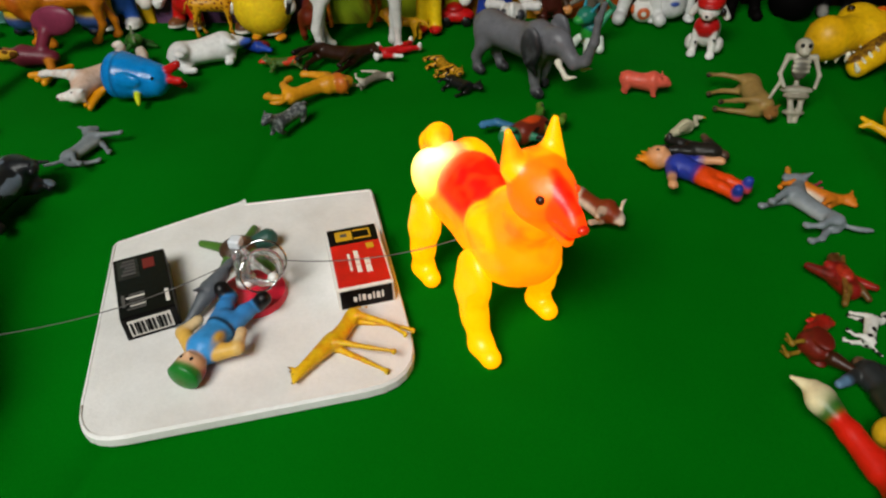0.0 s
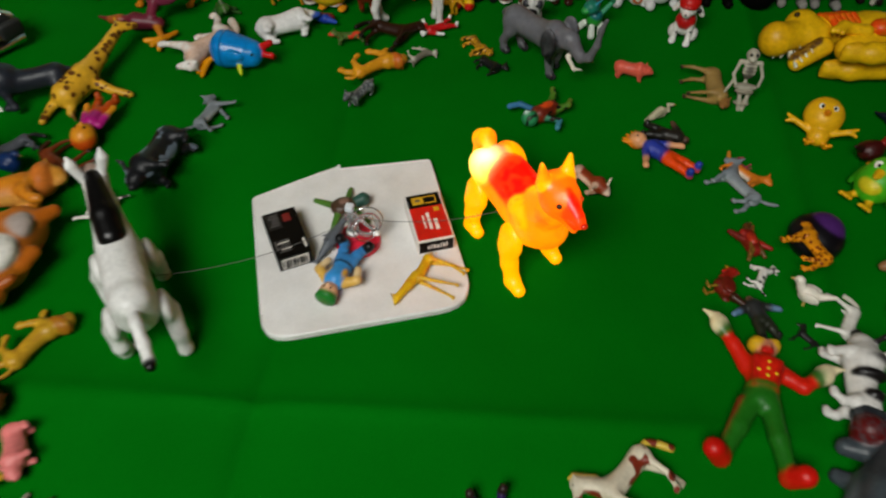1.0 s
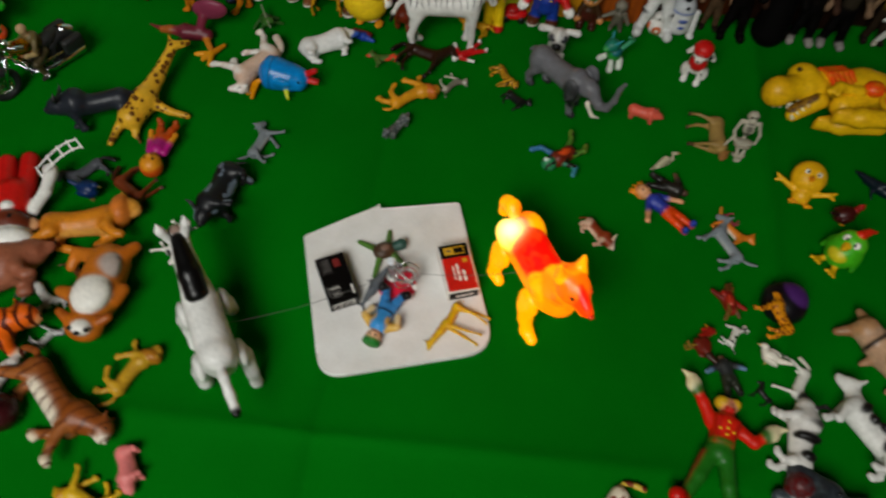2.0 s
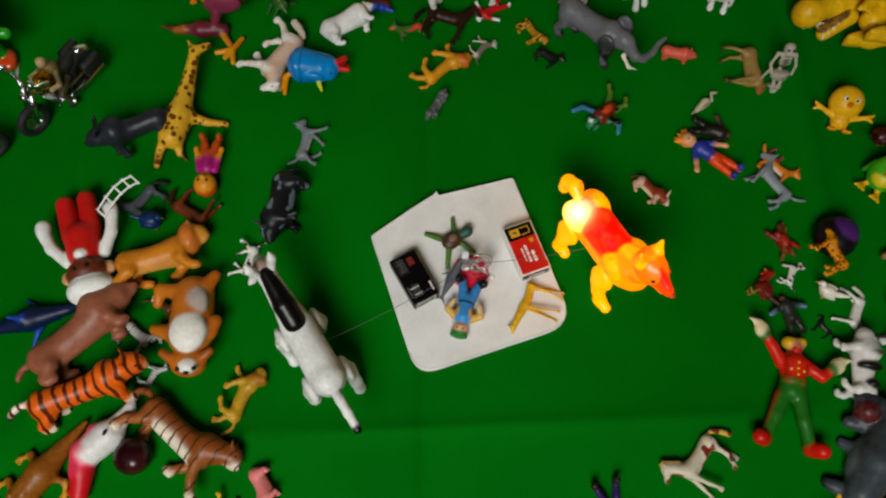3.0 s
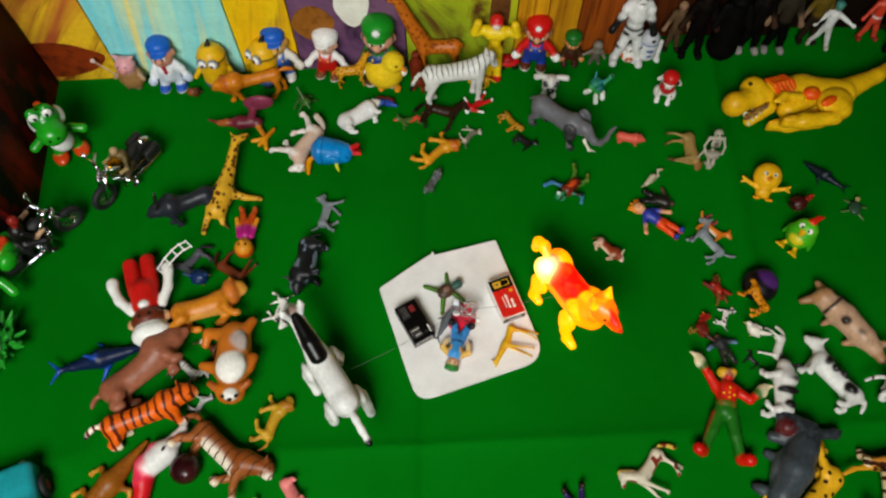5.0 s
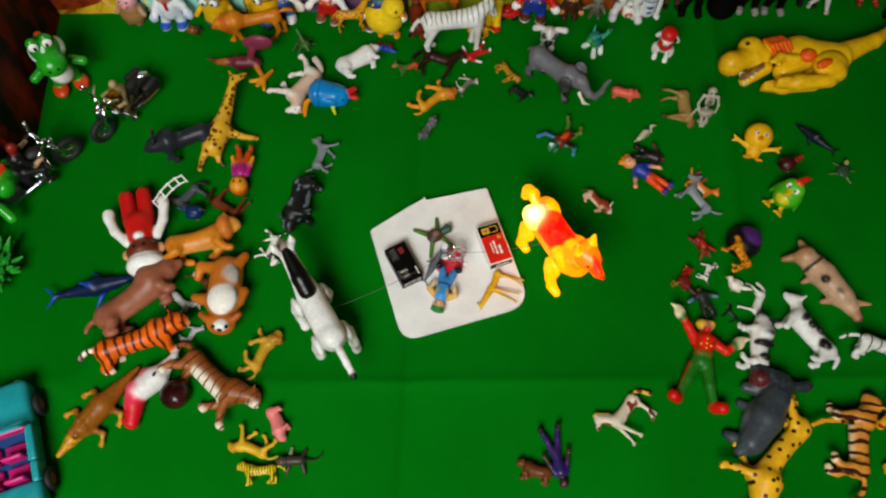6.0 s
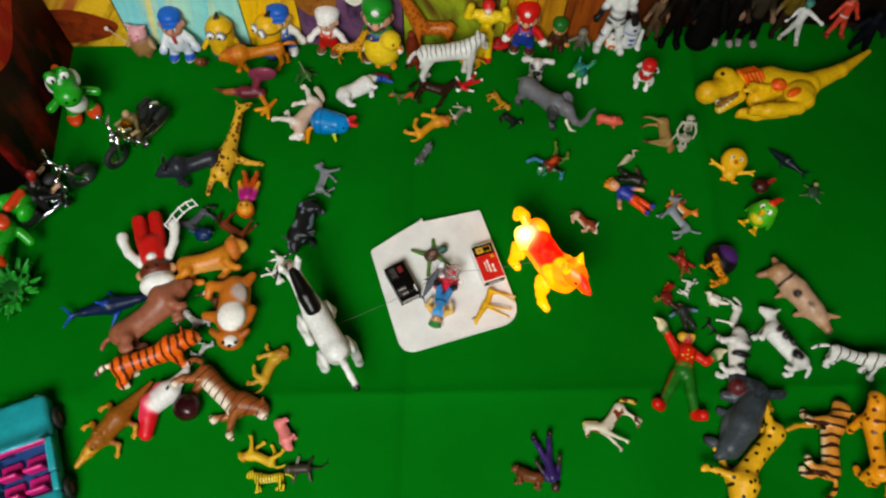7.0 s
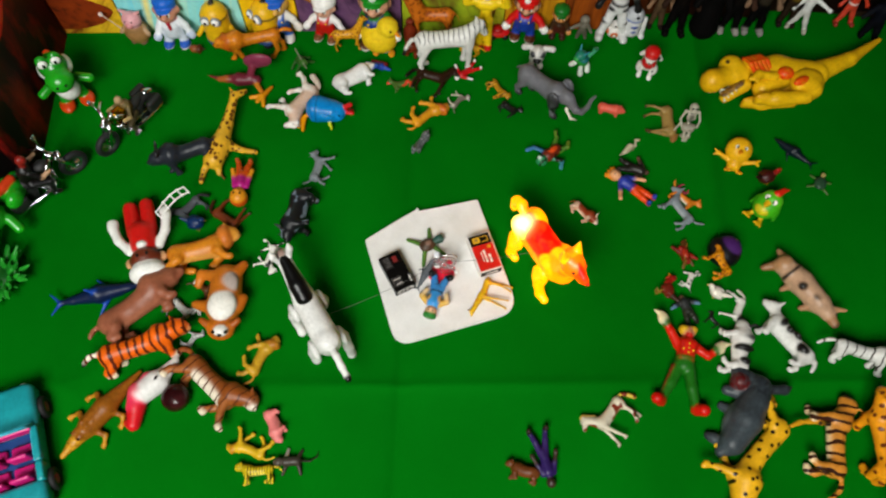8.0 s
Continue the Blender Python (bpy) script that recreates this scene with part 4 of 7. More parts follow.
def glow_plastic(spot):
    """Thin yellow plastic; the glow of lamps inside is put into the skin's emission."""
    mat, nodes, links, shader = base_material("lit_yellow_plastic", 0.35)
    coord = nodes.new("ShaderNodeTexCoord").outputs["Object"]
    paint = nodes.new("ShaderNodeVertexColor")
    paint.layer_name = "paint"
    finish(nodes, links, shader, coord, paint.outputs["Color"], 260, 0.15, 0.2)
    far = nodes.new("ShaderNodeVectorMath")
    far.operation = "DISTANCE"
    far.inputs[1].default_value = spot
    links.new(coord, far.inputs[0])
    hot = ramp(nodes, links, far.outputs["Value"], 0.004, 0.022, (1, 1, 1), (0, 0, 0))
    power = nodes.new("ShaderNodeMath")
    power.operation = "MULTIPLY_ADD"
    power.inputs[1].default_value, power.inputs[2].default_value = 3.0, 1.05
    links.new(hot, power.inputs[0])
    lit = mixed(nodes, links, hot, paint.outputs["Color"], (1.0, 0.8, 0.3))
    # red glow on the back is put into the emission as noise blotches
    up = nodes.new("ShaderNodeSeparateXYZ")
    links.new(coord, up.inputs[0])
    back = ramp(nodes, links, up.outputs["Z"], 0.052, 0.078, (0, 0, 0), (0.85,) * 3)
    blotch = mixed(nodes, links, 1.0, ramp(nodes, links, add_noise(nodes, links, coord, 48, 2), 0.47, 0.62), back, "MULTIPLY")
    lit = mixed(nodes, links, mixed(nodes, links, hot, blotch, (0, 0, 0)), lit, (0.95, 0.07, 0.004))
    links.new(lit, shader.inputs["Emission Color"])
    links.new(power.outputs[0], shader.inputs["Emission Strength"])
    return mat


Y, R, O = "ffa800", "f00a02", "ff8a02"
DOG = (0.288, 0.543, -53, 0.149)
# paler right haunch: the glow there is also put into the paint
dog_parts = [
    ("body", [cap((-0.3, 0, 0.44), 0.15, (-0.02, 0, 0.43), 0.14, O), cap((-0.02, 0, 0.43), 0.14, (0.16, 0, 0.45), 0.155, "ff9a02"), cap((0.14, 0, 0.42), 0.14, (0.24, 0, 0.47), 0.125, O), cap((0.14, 0, 0.5), 0.14, (0.27, 0, 0.66), 0.11, "ff8a02"),
              ell((-0.32, 0.085, 0.49), (0.13, 0.09, 0.11), Y), ell((-0.32, -0.085, 0.49), (0.13, 0.09, 0.11), "ffc81c"), ell((-0.33, 0, 0.575), (0.06, 0.038, 0.03), R), cap((-0.17, 0, 0.51), 0.128, (0.04, 0, 0.51), 0.125, R), cap((-0.2, 0.02, 0.52), 0.07, (-0.26, 0.0, 0.54), 0.05, R),
              ell((0.13, 0.1, 0.53), (0.1, 0.075, 0.09), Y), ell((0.13, -0.1, 0.53), (0.1, 0.075, 0.09), Y), cap((0.12, 0, 0.6), 0.06, (0.2, 0, 0.69), 0.06, "ffb404")], (), 0.03),
    ("head", [ell((0.31, 0, 0.77), (0.125, 0.108, 0.115), "ff6a04"), ell((0.26, 0, 0.83), (0.08, 0.08, 0.06), "ff9004"), cap((0.38, 0, 0.78), 0.062, (0.5, 0, 0.755), 0.036, "ff3c04"), cap((0.36, 0, 0.845), 0.03, (0.48, 0, 0.79), 0.022, R), cap((0.37, 0, 0.70), 0.04, (0.465, 0, 0.675), 0.022, "ff6a04"), cap((0.4, 0, 0.715), 0.022, (0.48, 0, 0.71), 0.012, R),
              cap((0.25, 0.07, 0.85), 0.045, (0.235, 0.085, 0.97), 0.012, Y), cap((0.25, -0.07, 0.85), 0.045, (0.235, -0.085, 0.97), 0.012, Y)],
     [((0.4, s * 0.064, 0.81), (0.016,) * 3, "2a0c04") for s in (1, -1)] + [((0.54, 0, 0.765), (0.016, 0.02, 0.016), "a81404")], 0.035),
    ("tail", [cap((-0.41, 0, 0.53), 0.04, (-0.5, 0.02, 0.55), 0.052, Y), cap((-0.5, 0.02, 0.55), 0.052, (-0.58, 0.03, 0.48), 0.055, Y), cap((-0.58, 0.03, 0.48), 0.052, (-0.6, 0.03, 0.36), 0.04, Y), cap((-0.6, 0.03, 0.36), 0.036, (-0.64, 0.03, 0.32), 0.014, Y)], (), 0.03),
]
for s in (1, -1):
    for x0, fwd in ((-0.295, 0.03 + 0.05 * s), (0.125, 0.02 - 0.06 * s)):
        dog_parts.append(("leg", [ell((x0, s * 0.15, 0.32), (0.1, 0.05, 0.115), Y), cap((x0, s * 0.16, 0.28), 0.066, (x0 + fwd * 0.4, s * 0.165, 0.16), 0.048, Y), cap((x0 + fwd * 0.4, s * 0.165, 0.16), 0.048, (x0 + fwd, s * 0.165, 0.055), 0.045, Y),
                                  cap((x0 + fwd, s * 0.165, 0.045), 0.045, (x0 + fwd + 0.08, s * 0.165, 0.04), 0.04, Y)], [((x0, s * 0.198, 0.31), (0.02, 0.006, 0.02), "a85c08")], 0.03))
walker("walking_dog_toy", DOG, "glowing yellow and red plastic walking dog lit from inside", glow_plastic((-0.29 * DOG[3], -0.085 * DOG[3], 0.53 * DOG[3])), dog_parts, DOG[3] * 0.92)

COW = (0.004, 0.424, 127, 0.198)
W, K = "e8e6e2", "0c0b0b"
cow_parts = [
    ("body", [cap((-0.3, 0, 0.46), 0.135, (0.14, 0, 0.45), 0.128, W), cap((-0.3, 0, 0.38), 0.125, (0.14, 0, 0.38), 0.122, W), ell((-0.33, 0, 0.53), (0.11, 0.11, 0.08), W), cap((0.12, 0, 0.43), 0.125, (0.24, 0, 0.47), 0.11, W), cap((0.2, 0, 0.5), 0.108, (0.52, 0, 0.65), 0.075, W)], (), 0.03),
    ("mane_patch", [cap((0.17, 0, 0.555), 0.085, (0.3, 0, 0.615), 0.082, K), cap((0.3, 0, 0.615), 0.082, (0.55, 0, 0.705), 0.05, K)], (), 0.02),
    ("head", [cap((0.53, 0, 0.65), 0.078, (0.62, 0, 0.65), 0.078, W), cap((0.62, 0, 0.64), 0.072, (0.72, 0, 0.55), 0.056, W), cap((0.7, 0, 0.545), 0.05, (0.75, 0, 0.525), 0.045, "f0dcd4"), ell((0.62, 0, 0.71), (0.05, 0.035, 0.03), "a88c80"), cap((0.68, 0, 0.645), 0.016, (0.74, 0, 0.58), 0.016, "f08468")],
     [((0.65, s * 0.066, 0.67), (0.018,) * 3, "0a0808") for s in (1, -1)] + [((0.775, s * 0.02, 0.54), (0.01,) * 3, "6a4840") for s in (1, -1)], 0.03),
    ("tail", [cap((-0.41, 0, 0.52), 0.036, (-0.5, 0, 0.525), 0.034, W), cap((-0.5, 0, 0.525), 0.034, (-0.6, 0, 0.46), 0.034, W), cap((-0.6, 0, 0.46), 0.034, (-0.7, 0, 0.42), 0.03, W), cap((-0.7, 0, 0.42), 0.032, (-0.73, 0, 0.42), 0.03, K)], (), 0.02),
]
for s in (1, -1):
    cow_parts.append(("ear", [cap((0.57, s * 0.055, 0.7), 0.03, (0.6, s * 0.09, 0.79), 0.034, W), cap((0.6, s * 0.09, 0.79), 0.03, (0.62, s * 0.095, 0.84), 0.012, W)], (), 0.02))
    for x0, knee, toe in ((-0.28, -0.06 + 0.03 * s, -0.05 + 0.07 * s), (0.16, 0.01 - 0.03 * s, -0.01 - 0.09 * s)):
        cow_parts.append(("leg", [ell((x0, s * 0.15, 0.33), (0.11, 0.045, 0.1), W), cap((x0, s * 0.16, 0.28), 0.06, (x0 + knee, s * 0.165, 0.15), 0.046, W), cap((x0 + knee, s * 0.165, 0.15), 0.046, (x0 + toe, s * 0.165, 0.04), 0.042, W),
                                  cap((x0 + toe, s * 0.165, 0.035), 0.044, (x0 + toe + 0.04, s * 0.165, 0.034), 0.04, W)], [((x0, s * 0.193, 0.33), (0.022, 0.006, 0.022), "b8b4ae")], 0.025))
walker("walking_cow_toy", COW, "white plastic walking cow with a black mane patch", painted(rough=0.3), cow_parts, COW[3] * 0.64)


def lead(name, a, b, sag):
    n = 14
    pts = []
    for i in range(n):
        t = i / (n - 1)
        p = Vector(a).lerp(Vector(b), t)
        p.z -= sag * 4 * t * (1 - t)
        pts.append(p)
    ob = part(name, tube_bm(pts, 0.0003, 6), M_GREY, None, "", True)
    return tagged(ob, "thin wire lead from the turning post to a walking toy", "wire lead")


lead("wire_lead", (HUB[0], HUB[1], TRAY + 0.03), (DOG[0], DOG[1] + 0.01, 0.05), 0.012)
lead("wire_lead", (HUB[0], HUB[1], TRAY + 0.03), (COW[0], COW[1], 0.045), 0.015)

# ---- loose animals in the middle ----
toy("toy_wolf", dog("7c8288", stride=0.16, belly="a8acae"), (-0.043, 0.665, 82, 0.054), side=-1, label="small grey plastic wolf lying on its side", category="toy wolf")
# sky sheen on the black plastic is put in as blue-grey patches
toy("toy_buffalo", bull("17191c", horn="3a3c40", belly="22262a", leg=0.2, r=0.2), (-0.057, 0.58, -94, 0.08), side=1, label="black plastic buffalo lying on its side, sheen painted as blue-grey patches", category="toy buffalo", mat=painted("patches", "6a7684", 0.55))
toy("toy_dog", dog("ece8e0", stride=0.16), (-0.08, 0.516, -99, 0.045), side=-1, label="small white plastic dog with dark marks lying down", category="toy dog", mat=painted("patches", "2a2826", 0.3))
toy("toy_badger", quad("4c5054", leg=0.12, r=0.13, tl=0.15, thin=0.03), (0.1, 0.721, -112, 0.05), side=0, label="small dark grey plastic badger", category="toy badger", mat=painted("fur", "c0c4c4", 0.4))
toy("toy_cow", bull("8a3818", horn="e4d4c0", belly="ead8c4", legs="dcbca4", head="e4d0bc", leg=0.2, r=0.15), (0.343, 0.635, -44, 0.045), side=-1, label="small chestnut and cream plastic cow lying on its side", category="toy cow")
toy("toy_pig", pig("e0604c"), (0.377, 0.815, -9, 0.04), label="small coral pink plastic pig standing", category="toy pig")
laid("toy_figure", ([cap((0, 0, 0.36), 0.13, (0, 0, 0.62), 0.15, "6c2414"), ell((0, -0.12, 0.5), (0.07, 0.05, 0.14), "e0501c"), ell((0, -0.02, 0.84), (0.14, 0.13, 0.13), "2c8a58"), ell((0.04, -0.11, 0.86), (0.06, 0.05, 0.06), "c8e0d4"), cap((0.13, 0, 0.62), 0.055, (0.36, -0.03, 0.72), 0.045, "2c6890"), cap((0.36, -0.03, 0.72), 0.045, (0.42, -0.03, 0.9), 0.05, "3c78a8"), cap((-0.13, 0, 0.6), 0.055, (-0.34, -0.03, 0.5), 0.045, "2c7a5c"),
    cap((-0.34, -0.03, 0.5), 0.045, (-0.44, -0.02, 0.64), 0.05, "3c8a9c"), cap((0.08, 0, 0.34), 0.07, (0.2, -0.04, 0.14), 0.05, "4a7a24"), cap((0.2, -0.04, 0.14), 0.05, (0.34, -0.02, 0.02), 0.05, "6a8a2c"), cap((-0.08, 0, 0.34), 0.07, (-0.16, -0.06, 0.14), 0.05, "4a7a24"), cap((-0.16, -0.06, 0.14), 0.05, (-0.06, -0.02, 0.0), 0.045, "7a942c")], [((s * 0.05, -0.12, 0.9), (0.02,) * 3, "0a0a08") for s in (1, -1)]), (0.292, 0.728, -132, 0.062), label="small green, blue and red-brown plastic creature lying down", category="figurine", mat=painted("patches", "16120c", 0.35))
toy("toy_goose", ([cap((-0.34, 0.02, 0.12), 0.07, (0.02, 0, 0.13), 0.14, "cfc8a8"), cap((-0.34, 0.02, 0.12), 0.06, (-0.5, 0.05, 0.1), 0.03, "9a9478"), cap((0.06, 0, 0.13), 0.1, (0.2, -0.08, 0.14), 0.05, "cfc8a8"), cap((0.2, -0.08, 0.14), 0.045, (0.38, 0.06, 0.15), 0.04, "d4cdb0"), cap((0.38, 0.06, 0.15), 0.045, (0.46, 0.0, 0.15), 0.04, "d0c8a8"), cap((0.46, 0.0, 0.15), 0.03, (0.54, -0.06, 0.14), 0.014, "c8942c"), ell((-0.1, -0.08, 0.18), (0.2, 0.05, 0.08), "a8a284")], [((0.44, 0.0, 0.19), (0.012,) * 3, "0c0a08")]), (0.407, 0.753, 50, 0.041), side=0, label="small cream plastic goose lying on its side", category="toy goose")
laid("toy_figure", doll("26221c", "1a1814", "5a4030", "14120e", hair="14100c", out=(50, 50), stout=1.7, spread=0.1), (0.412, 0.716, -13, 0.045), label="small dark brown plastic figure lying down", category="figurine")
def spiky(shape):
    q, e = shape
    for k in range(9):
        a = k * 0.7 - 2.8
        q.append(cap((0.05 * math.sin(a), 0.03, 0.93 + 0.03 * math.cos(a)), 0.045, (0.15 * math.sin(a), 0.02, 0.95 + 0.13 * math.cos(a * 0.6)), 0.012, "f09018"))
    return q, e


laid("toy_doll", spiky(doll("2a3a9c", "e8480c", "e0a070", "243c9c", hair="f08a14", arms="e0a070", out=(28, 55), spread=0.03, belt="24308c", stout=1.12, big=0.03)), (0.408, 0.684, 144, 0.074), label="plastic doll in orange trousers and blue shirt lying down", cells=56)
toy("toy_wolf", dog("848c92", belly="a0a6aa", r=0.1, thin=0.032), (0.478, 0.66, 126, 0.065), side=1, label="grey plastic wolf lying on its side", category="toy wolf")
toy("toy_fox", dog("d87a20", belly="e8dcc8", mane=None, tail="e09030", tl=0.5, tr=0.04), (0.486, 0.675, -44, 0.046), side=-1, label="small orange plastic fox lying on its side", category="toy fox")
toy("toy_animal", dog("a83850", head="c8845c", tl=0.2), (0.482, 0.689, -53, 0.024), side=1, label="tiny purple plastic animal lying over a fox", category="toy animal")
toy("toy_sheep", quad("a8884c", leg=0.44, r=0.15, thin=0.03, legs="9a7c44", feet="17130e", head="8a5c2c", tl=0.1, hz=0.06, stride=0.08), (0.464, 0.8, -84, 0.066), side=-1, label="tan plastic sheep lying on its side with dark legs", category="toy sheep", mat=painted("fur", "8a6c3c", 0.5))
def skeleton():
    b, d = "b0aa98", "5a564c"
    q = [ell((0, -0.01, 0.9), (0.1, 0.1, 0.1), b), ell((0, -0.07, 0.83), (0.06, 0.05, 0.045), b), ell((0, 0, 0.66), (0.1, 0.075, 0.14), d), cap((-0.15, 0, 0.78), 0.035, (0.15, 0, 0.78), 0.035, b), cap((0, 0.05, 0.78), 0.03, (0, 0.05, 0.42), 0.03, b), ell((0, 0, 0.4), (0.19, 0.12, 0.05), b), ell((0, -0.03, 0.33), (0.15, 0.11, 0.04), "98907e"), ell((0.0, -0.02, 0.14), (0.13, 0.1, 0.035), "a8a08c")]
    q += [cap((-0.09, -0.05, 0.62 + 0.055 * k), 0.016, (0.09, -0.05, 0.62 + 0.055 * k), 0.016, b) for k in range(3)]
    for s in (1, -1):
        q += [cap((s * 0.15, 0, 0.78), 0.032, (s * 0.22, -0.02, 0.58), 0.024, b), cap((s * 0.22, -0.02, 0.58), 0.024, (s * 0.17, -0.1, 0.44), 0.024, b), cap((s * 0.07, -0.02, 0.36), 0.04, (s * 0.05, -0.07, 0.2), 0.032, b), cap((s * 0.05, -0.07, 0.2), 0.032, (s * 0.03, -0.05, 0.03), 0.03, b)]
    q += [cap((-0.2, -0.05, 0.5), 0.026, (-0.3, -0.06, 0.3), 0.022, b)]
    return q, [((s * 0.04, -0.1, 0.91), (0.026, 0.016, 0.026), "14120e") for s in (1, -1)]


standing("toy_skeleton", skeleton(), (0.488, 0.78, 0.064), lean=22, label="small grey plastic skeleton figure standing with bent arms", category="figurine", cells=64)
standing("toy_chick", ([ell((0, 0, 0.62), (0.36, 0.3, 0.36), "f0b414"), ell((0, 0.02, 0.22), (0.2, 0.18, 0.2), "ecb014"), cap((0, -0.28, 0.56), 0.06, (0, -0.4, 0.54), 0.03, "f08a10")]
    + [cap((s * 0.2, 0, 0.3), 0.07, (s * 0.5, -0.05, 0.4), 0.05, "f0b414") for s in (1, -1)] + [cap((s * 0.5, -0.05, 0.4), 0.05, (s * 0.62, -0.05, 0.4 + dz), 0.03, "f0b414") for s in (1, -1) for dz in (0.08, -0.06)]
    + [cap((s * 0.1, 0, 0.1), 0.06, (s * 0.16, -0.02, 0.02), 0.05, "f0a010") for s in (1, -1)] + [cap((s * 0.16, -0.02, 0.02), 0.045, (s * 0.16 + dx, -0.16, 0.015), 0.035, "f0a010") for s in (1, -1) for dx in (-0.07, 0.07)],
    [((s * 0.12, -0.27, 0.68), (0.055, 0.04, 0.06), "f6f2e6") for s in (1, -1)] + [((s * 0.11, -0.305, 0.67), (0.028, 0.02, 0.035), "0c0a08") for s in (1, -1)]),
    (0.555, 0.73, 0.052), yaw=-12, lean=58, label="round yellow plastic chick with wide eyes", category="toy chick", cells=56)
toy("toy_dolphin", fish("0a1822", "122430"), (0.647, 0.773, 141, 0.065), side=0, label="dark blue-black plastic dolphin", category="toy dolphin")
toy("toy_turtle", ([ell((0, 0, 0.16), (0.28, 0.22, 0.13), "2c4c34"), cap((0.2, 0, 0.15), 0.07, (0.38, 0, 0.18), 0.09, "b0a060")]
    + [cap((x0, s * 0.14, 0.12), 0.05, (x0 + fx, s * 0.38, 0.06), 0.04, "4c6a30") for s in (1, -1) for x0, fx in ((0.14, 0.1), (-0.16, -0.12))], ()),
    (0.682, 0.725, 69, 0.039), label="small green plastic turtle", category="toy turtle")
toy("toy_hen", bird("40100c", head="8c1a12", comb="b01c14", tail="28100c"), (0.601, 0.721, 21, 0.039), label="small dark red plastic hen", category="toy hen")
standing("toy_parrot", ([ell((0, 0, 0.46), (0.34, 0.31, 0.38), "44b418"), ell((0, -0.03, 0.66), (0.28, 0.26, 0.24), "58c020"), cap((0, -0.12, 0.86), 0.1, (0.04, 0.04, 1.0), 0.07, "e02a12"), cap((0.04, 0.04, 1.0), 0.06, (0.1, 0.16, 1.06), 0.04, "d8240e"), cap((0, -0.26, 0.56), 0.08, (0, -0.36, 0.48), 0.035, "e8b010"), ell((0, -0.2, 0.36), (0.2, 0.12, 0.16), "d8c820")]
    + [cap((s * 0.3, 0, 0.5), 0.07, (s * 0.36, 0.05, 0.26), 0.05, "2c9010") for s in (1, -1)] + [cap((s * 0.13, -0.08, 0.12), 0.06, (s * 0.18, -0.14, 0.03), 0.05, "e8b010") for s in (1, -1)]
    + [cap((s * 0.18, -0.14, 0.03), 0.05, (s * 0.18 + dx, -0.3, 0.0), 0.035, "e8b010") for s in (1, -1) for dx in (-0.09, 0.0, 0.09)],
    [((s * 0.11, -0.25, 0.68), (0.075, 0.035, 0.08), "f0ece0") for s in (1, -1)] + [((s * 0.09, -0.285, 0.67), (0.028, 0.015, 0.032), "0a0a0a") for s in (1, -1)]),
    (0.584, 0.659, 0.054), yaw=-44, lean=42, label="green plastic parrot with red crest and yellow feet", category="toy parrot", cells=60)
toy("toy_horse", horse("d8ccb4", "d8b840", feet="c8bca0", stride=0.08), (0.379, 0.353, -123, 0.066), side=1, label="cream horse with brown saddle marks lying on its side", category="toy horse", mat=painted("patches", "7a2a16", 0.5))
laid("toy_doll", doll("2e1c58", "34205c", "3a2a20", "2a1c18", out=(20, 20), spread=0.1), (0.304, 0.293, -71, 0.072), label="doll in dark purple clothes lying on its back")
toy("toy_bear", quad("6a3818", leg=0.22, r=0.19, thin=0.055, hr=0.11, tl=0.05, hz=0.08), (0.279, 0.276, 171, 0.043), side=1, label="small brown plastic bear lying on its side", category="toy bear")
# ---- heap of animals and dolls on one side ----
laid("toy_doll", ([cap((s * 0.09, 0, 0.04), 0.078, (s * 0.085, 0, 0.34), 0.08, "cc1612") for s in (1, -1)] + [cap((0, 0, 0.4), 0.15, (0, 0, 0.54), 0.135, "d01812"), ell((0, -0.1, 0.58), (0.05, 0.06, 0.035), "f0eee8"), ell((0, -0.02, 0.72), (0.165, 0.15, 0.12), "6a2c18"), ell((0, -0.1, 0.69), (0.11, 0.06, 0.06), "8a4028")]
    + [cap((s * 0.15, 0, 0.57), 0.052, (s * 0.25, -0.03, 0.42), 0.048, "f0eee8") for s in (1, -1)] + [cap((s * 0.25, -0.03, 0.42), 0.046, (s * 0.285, -0.05, 0.27), 0.055, "f0eee8") for s in (1, -1)] + [ell((s * 0.28, -0.05, 0.22), (0.065, 0.055, 0.07), "f4f2ee") for s in (1, -1)]
    + [ell((s * 0.17, -0.01, 0.72), (0.05, 0.04, 0.06), "d8a070") for s in (1, -1)] + [ell((0, 0.0, 0.87), (0.2, 0.17, 0.125), "f2f0ea")], [((s * 0.05, -0.165, 0.72), (0.018, 0.012, 0.022), "0a0808") for s in (1, -1)]),
     (-0.248, 0.512, -66, 0.124), label="plastic doll in red dungarees with white sleeves and cap", cells=68)
toy("toy_horse", horse("4c4e54", "1a1a1a", feet="1a1a1a"), (-0.211, 0.578, -120, 0.051), side=1, label="dull grey plastic horse lying under a toy ladder", category="toy horse")
ladder = new("toy_ladder")
ladder.matrix_world = pose(-0.216, 0.568, 0.048, 34, 0, 0)
tagged(ladder, "small white plastic ladder with curved rails lying on a toy", "toy ladder")
LAD = [Vector((-0.018 + 0.009 * k, -0.017 + 0.0095 * k - 0.0016 * (k - 2) ** 2, 0)) for k in range(5)]
for s in (1, -1):
    part("rail", tube_bm([p + Vector((0.0036 * s, -0.003 * s, 0)) for p in LAD], 0.001, 8), M_WHITE, ladder, "", True)
for p in LAD:
    part("rung", tube_bm([p + Vector((0.005, -0.0043, 0)), p - Vector((0.005, -0.0043, 0))], 0.001, 8), M_WHITE, ladder, "", True)
toy("toy_horse", horse("6c2e12", "3a180a"), (-0.151, 0.564, -29, 0.058), side=1, label="dark brown plastic horse lying on its side", category="toy horse")
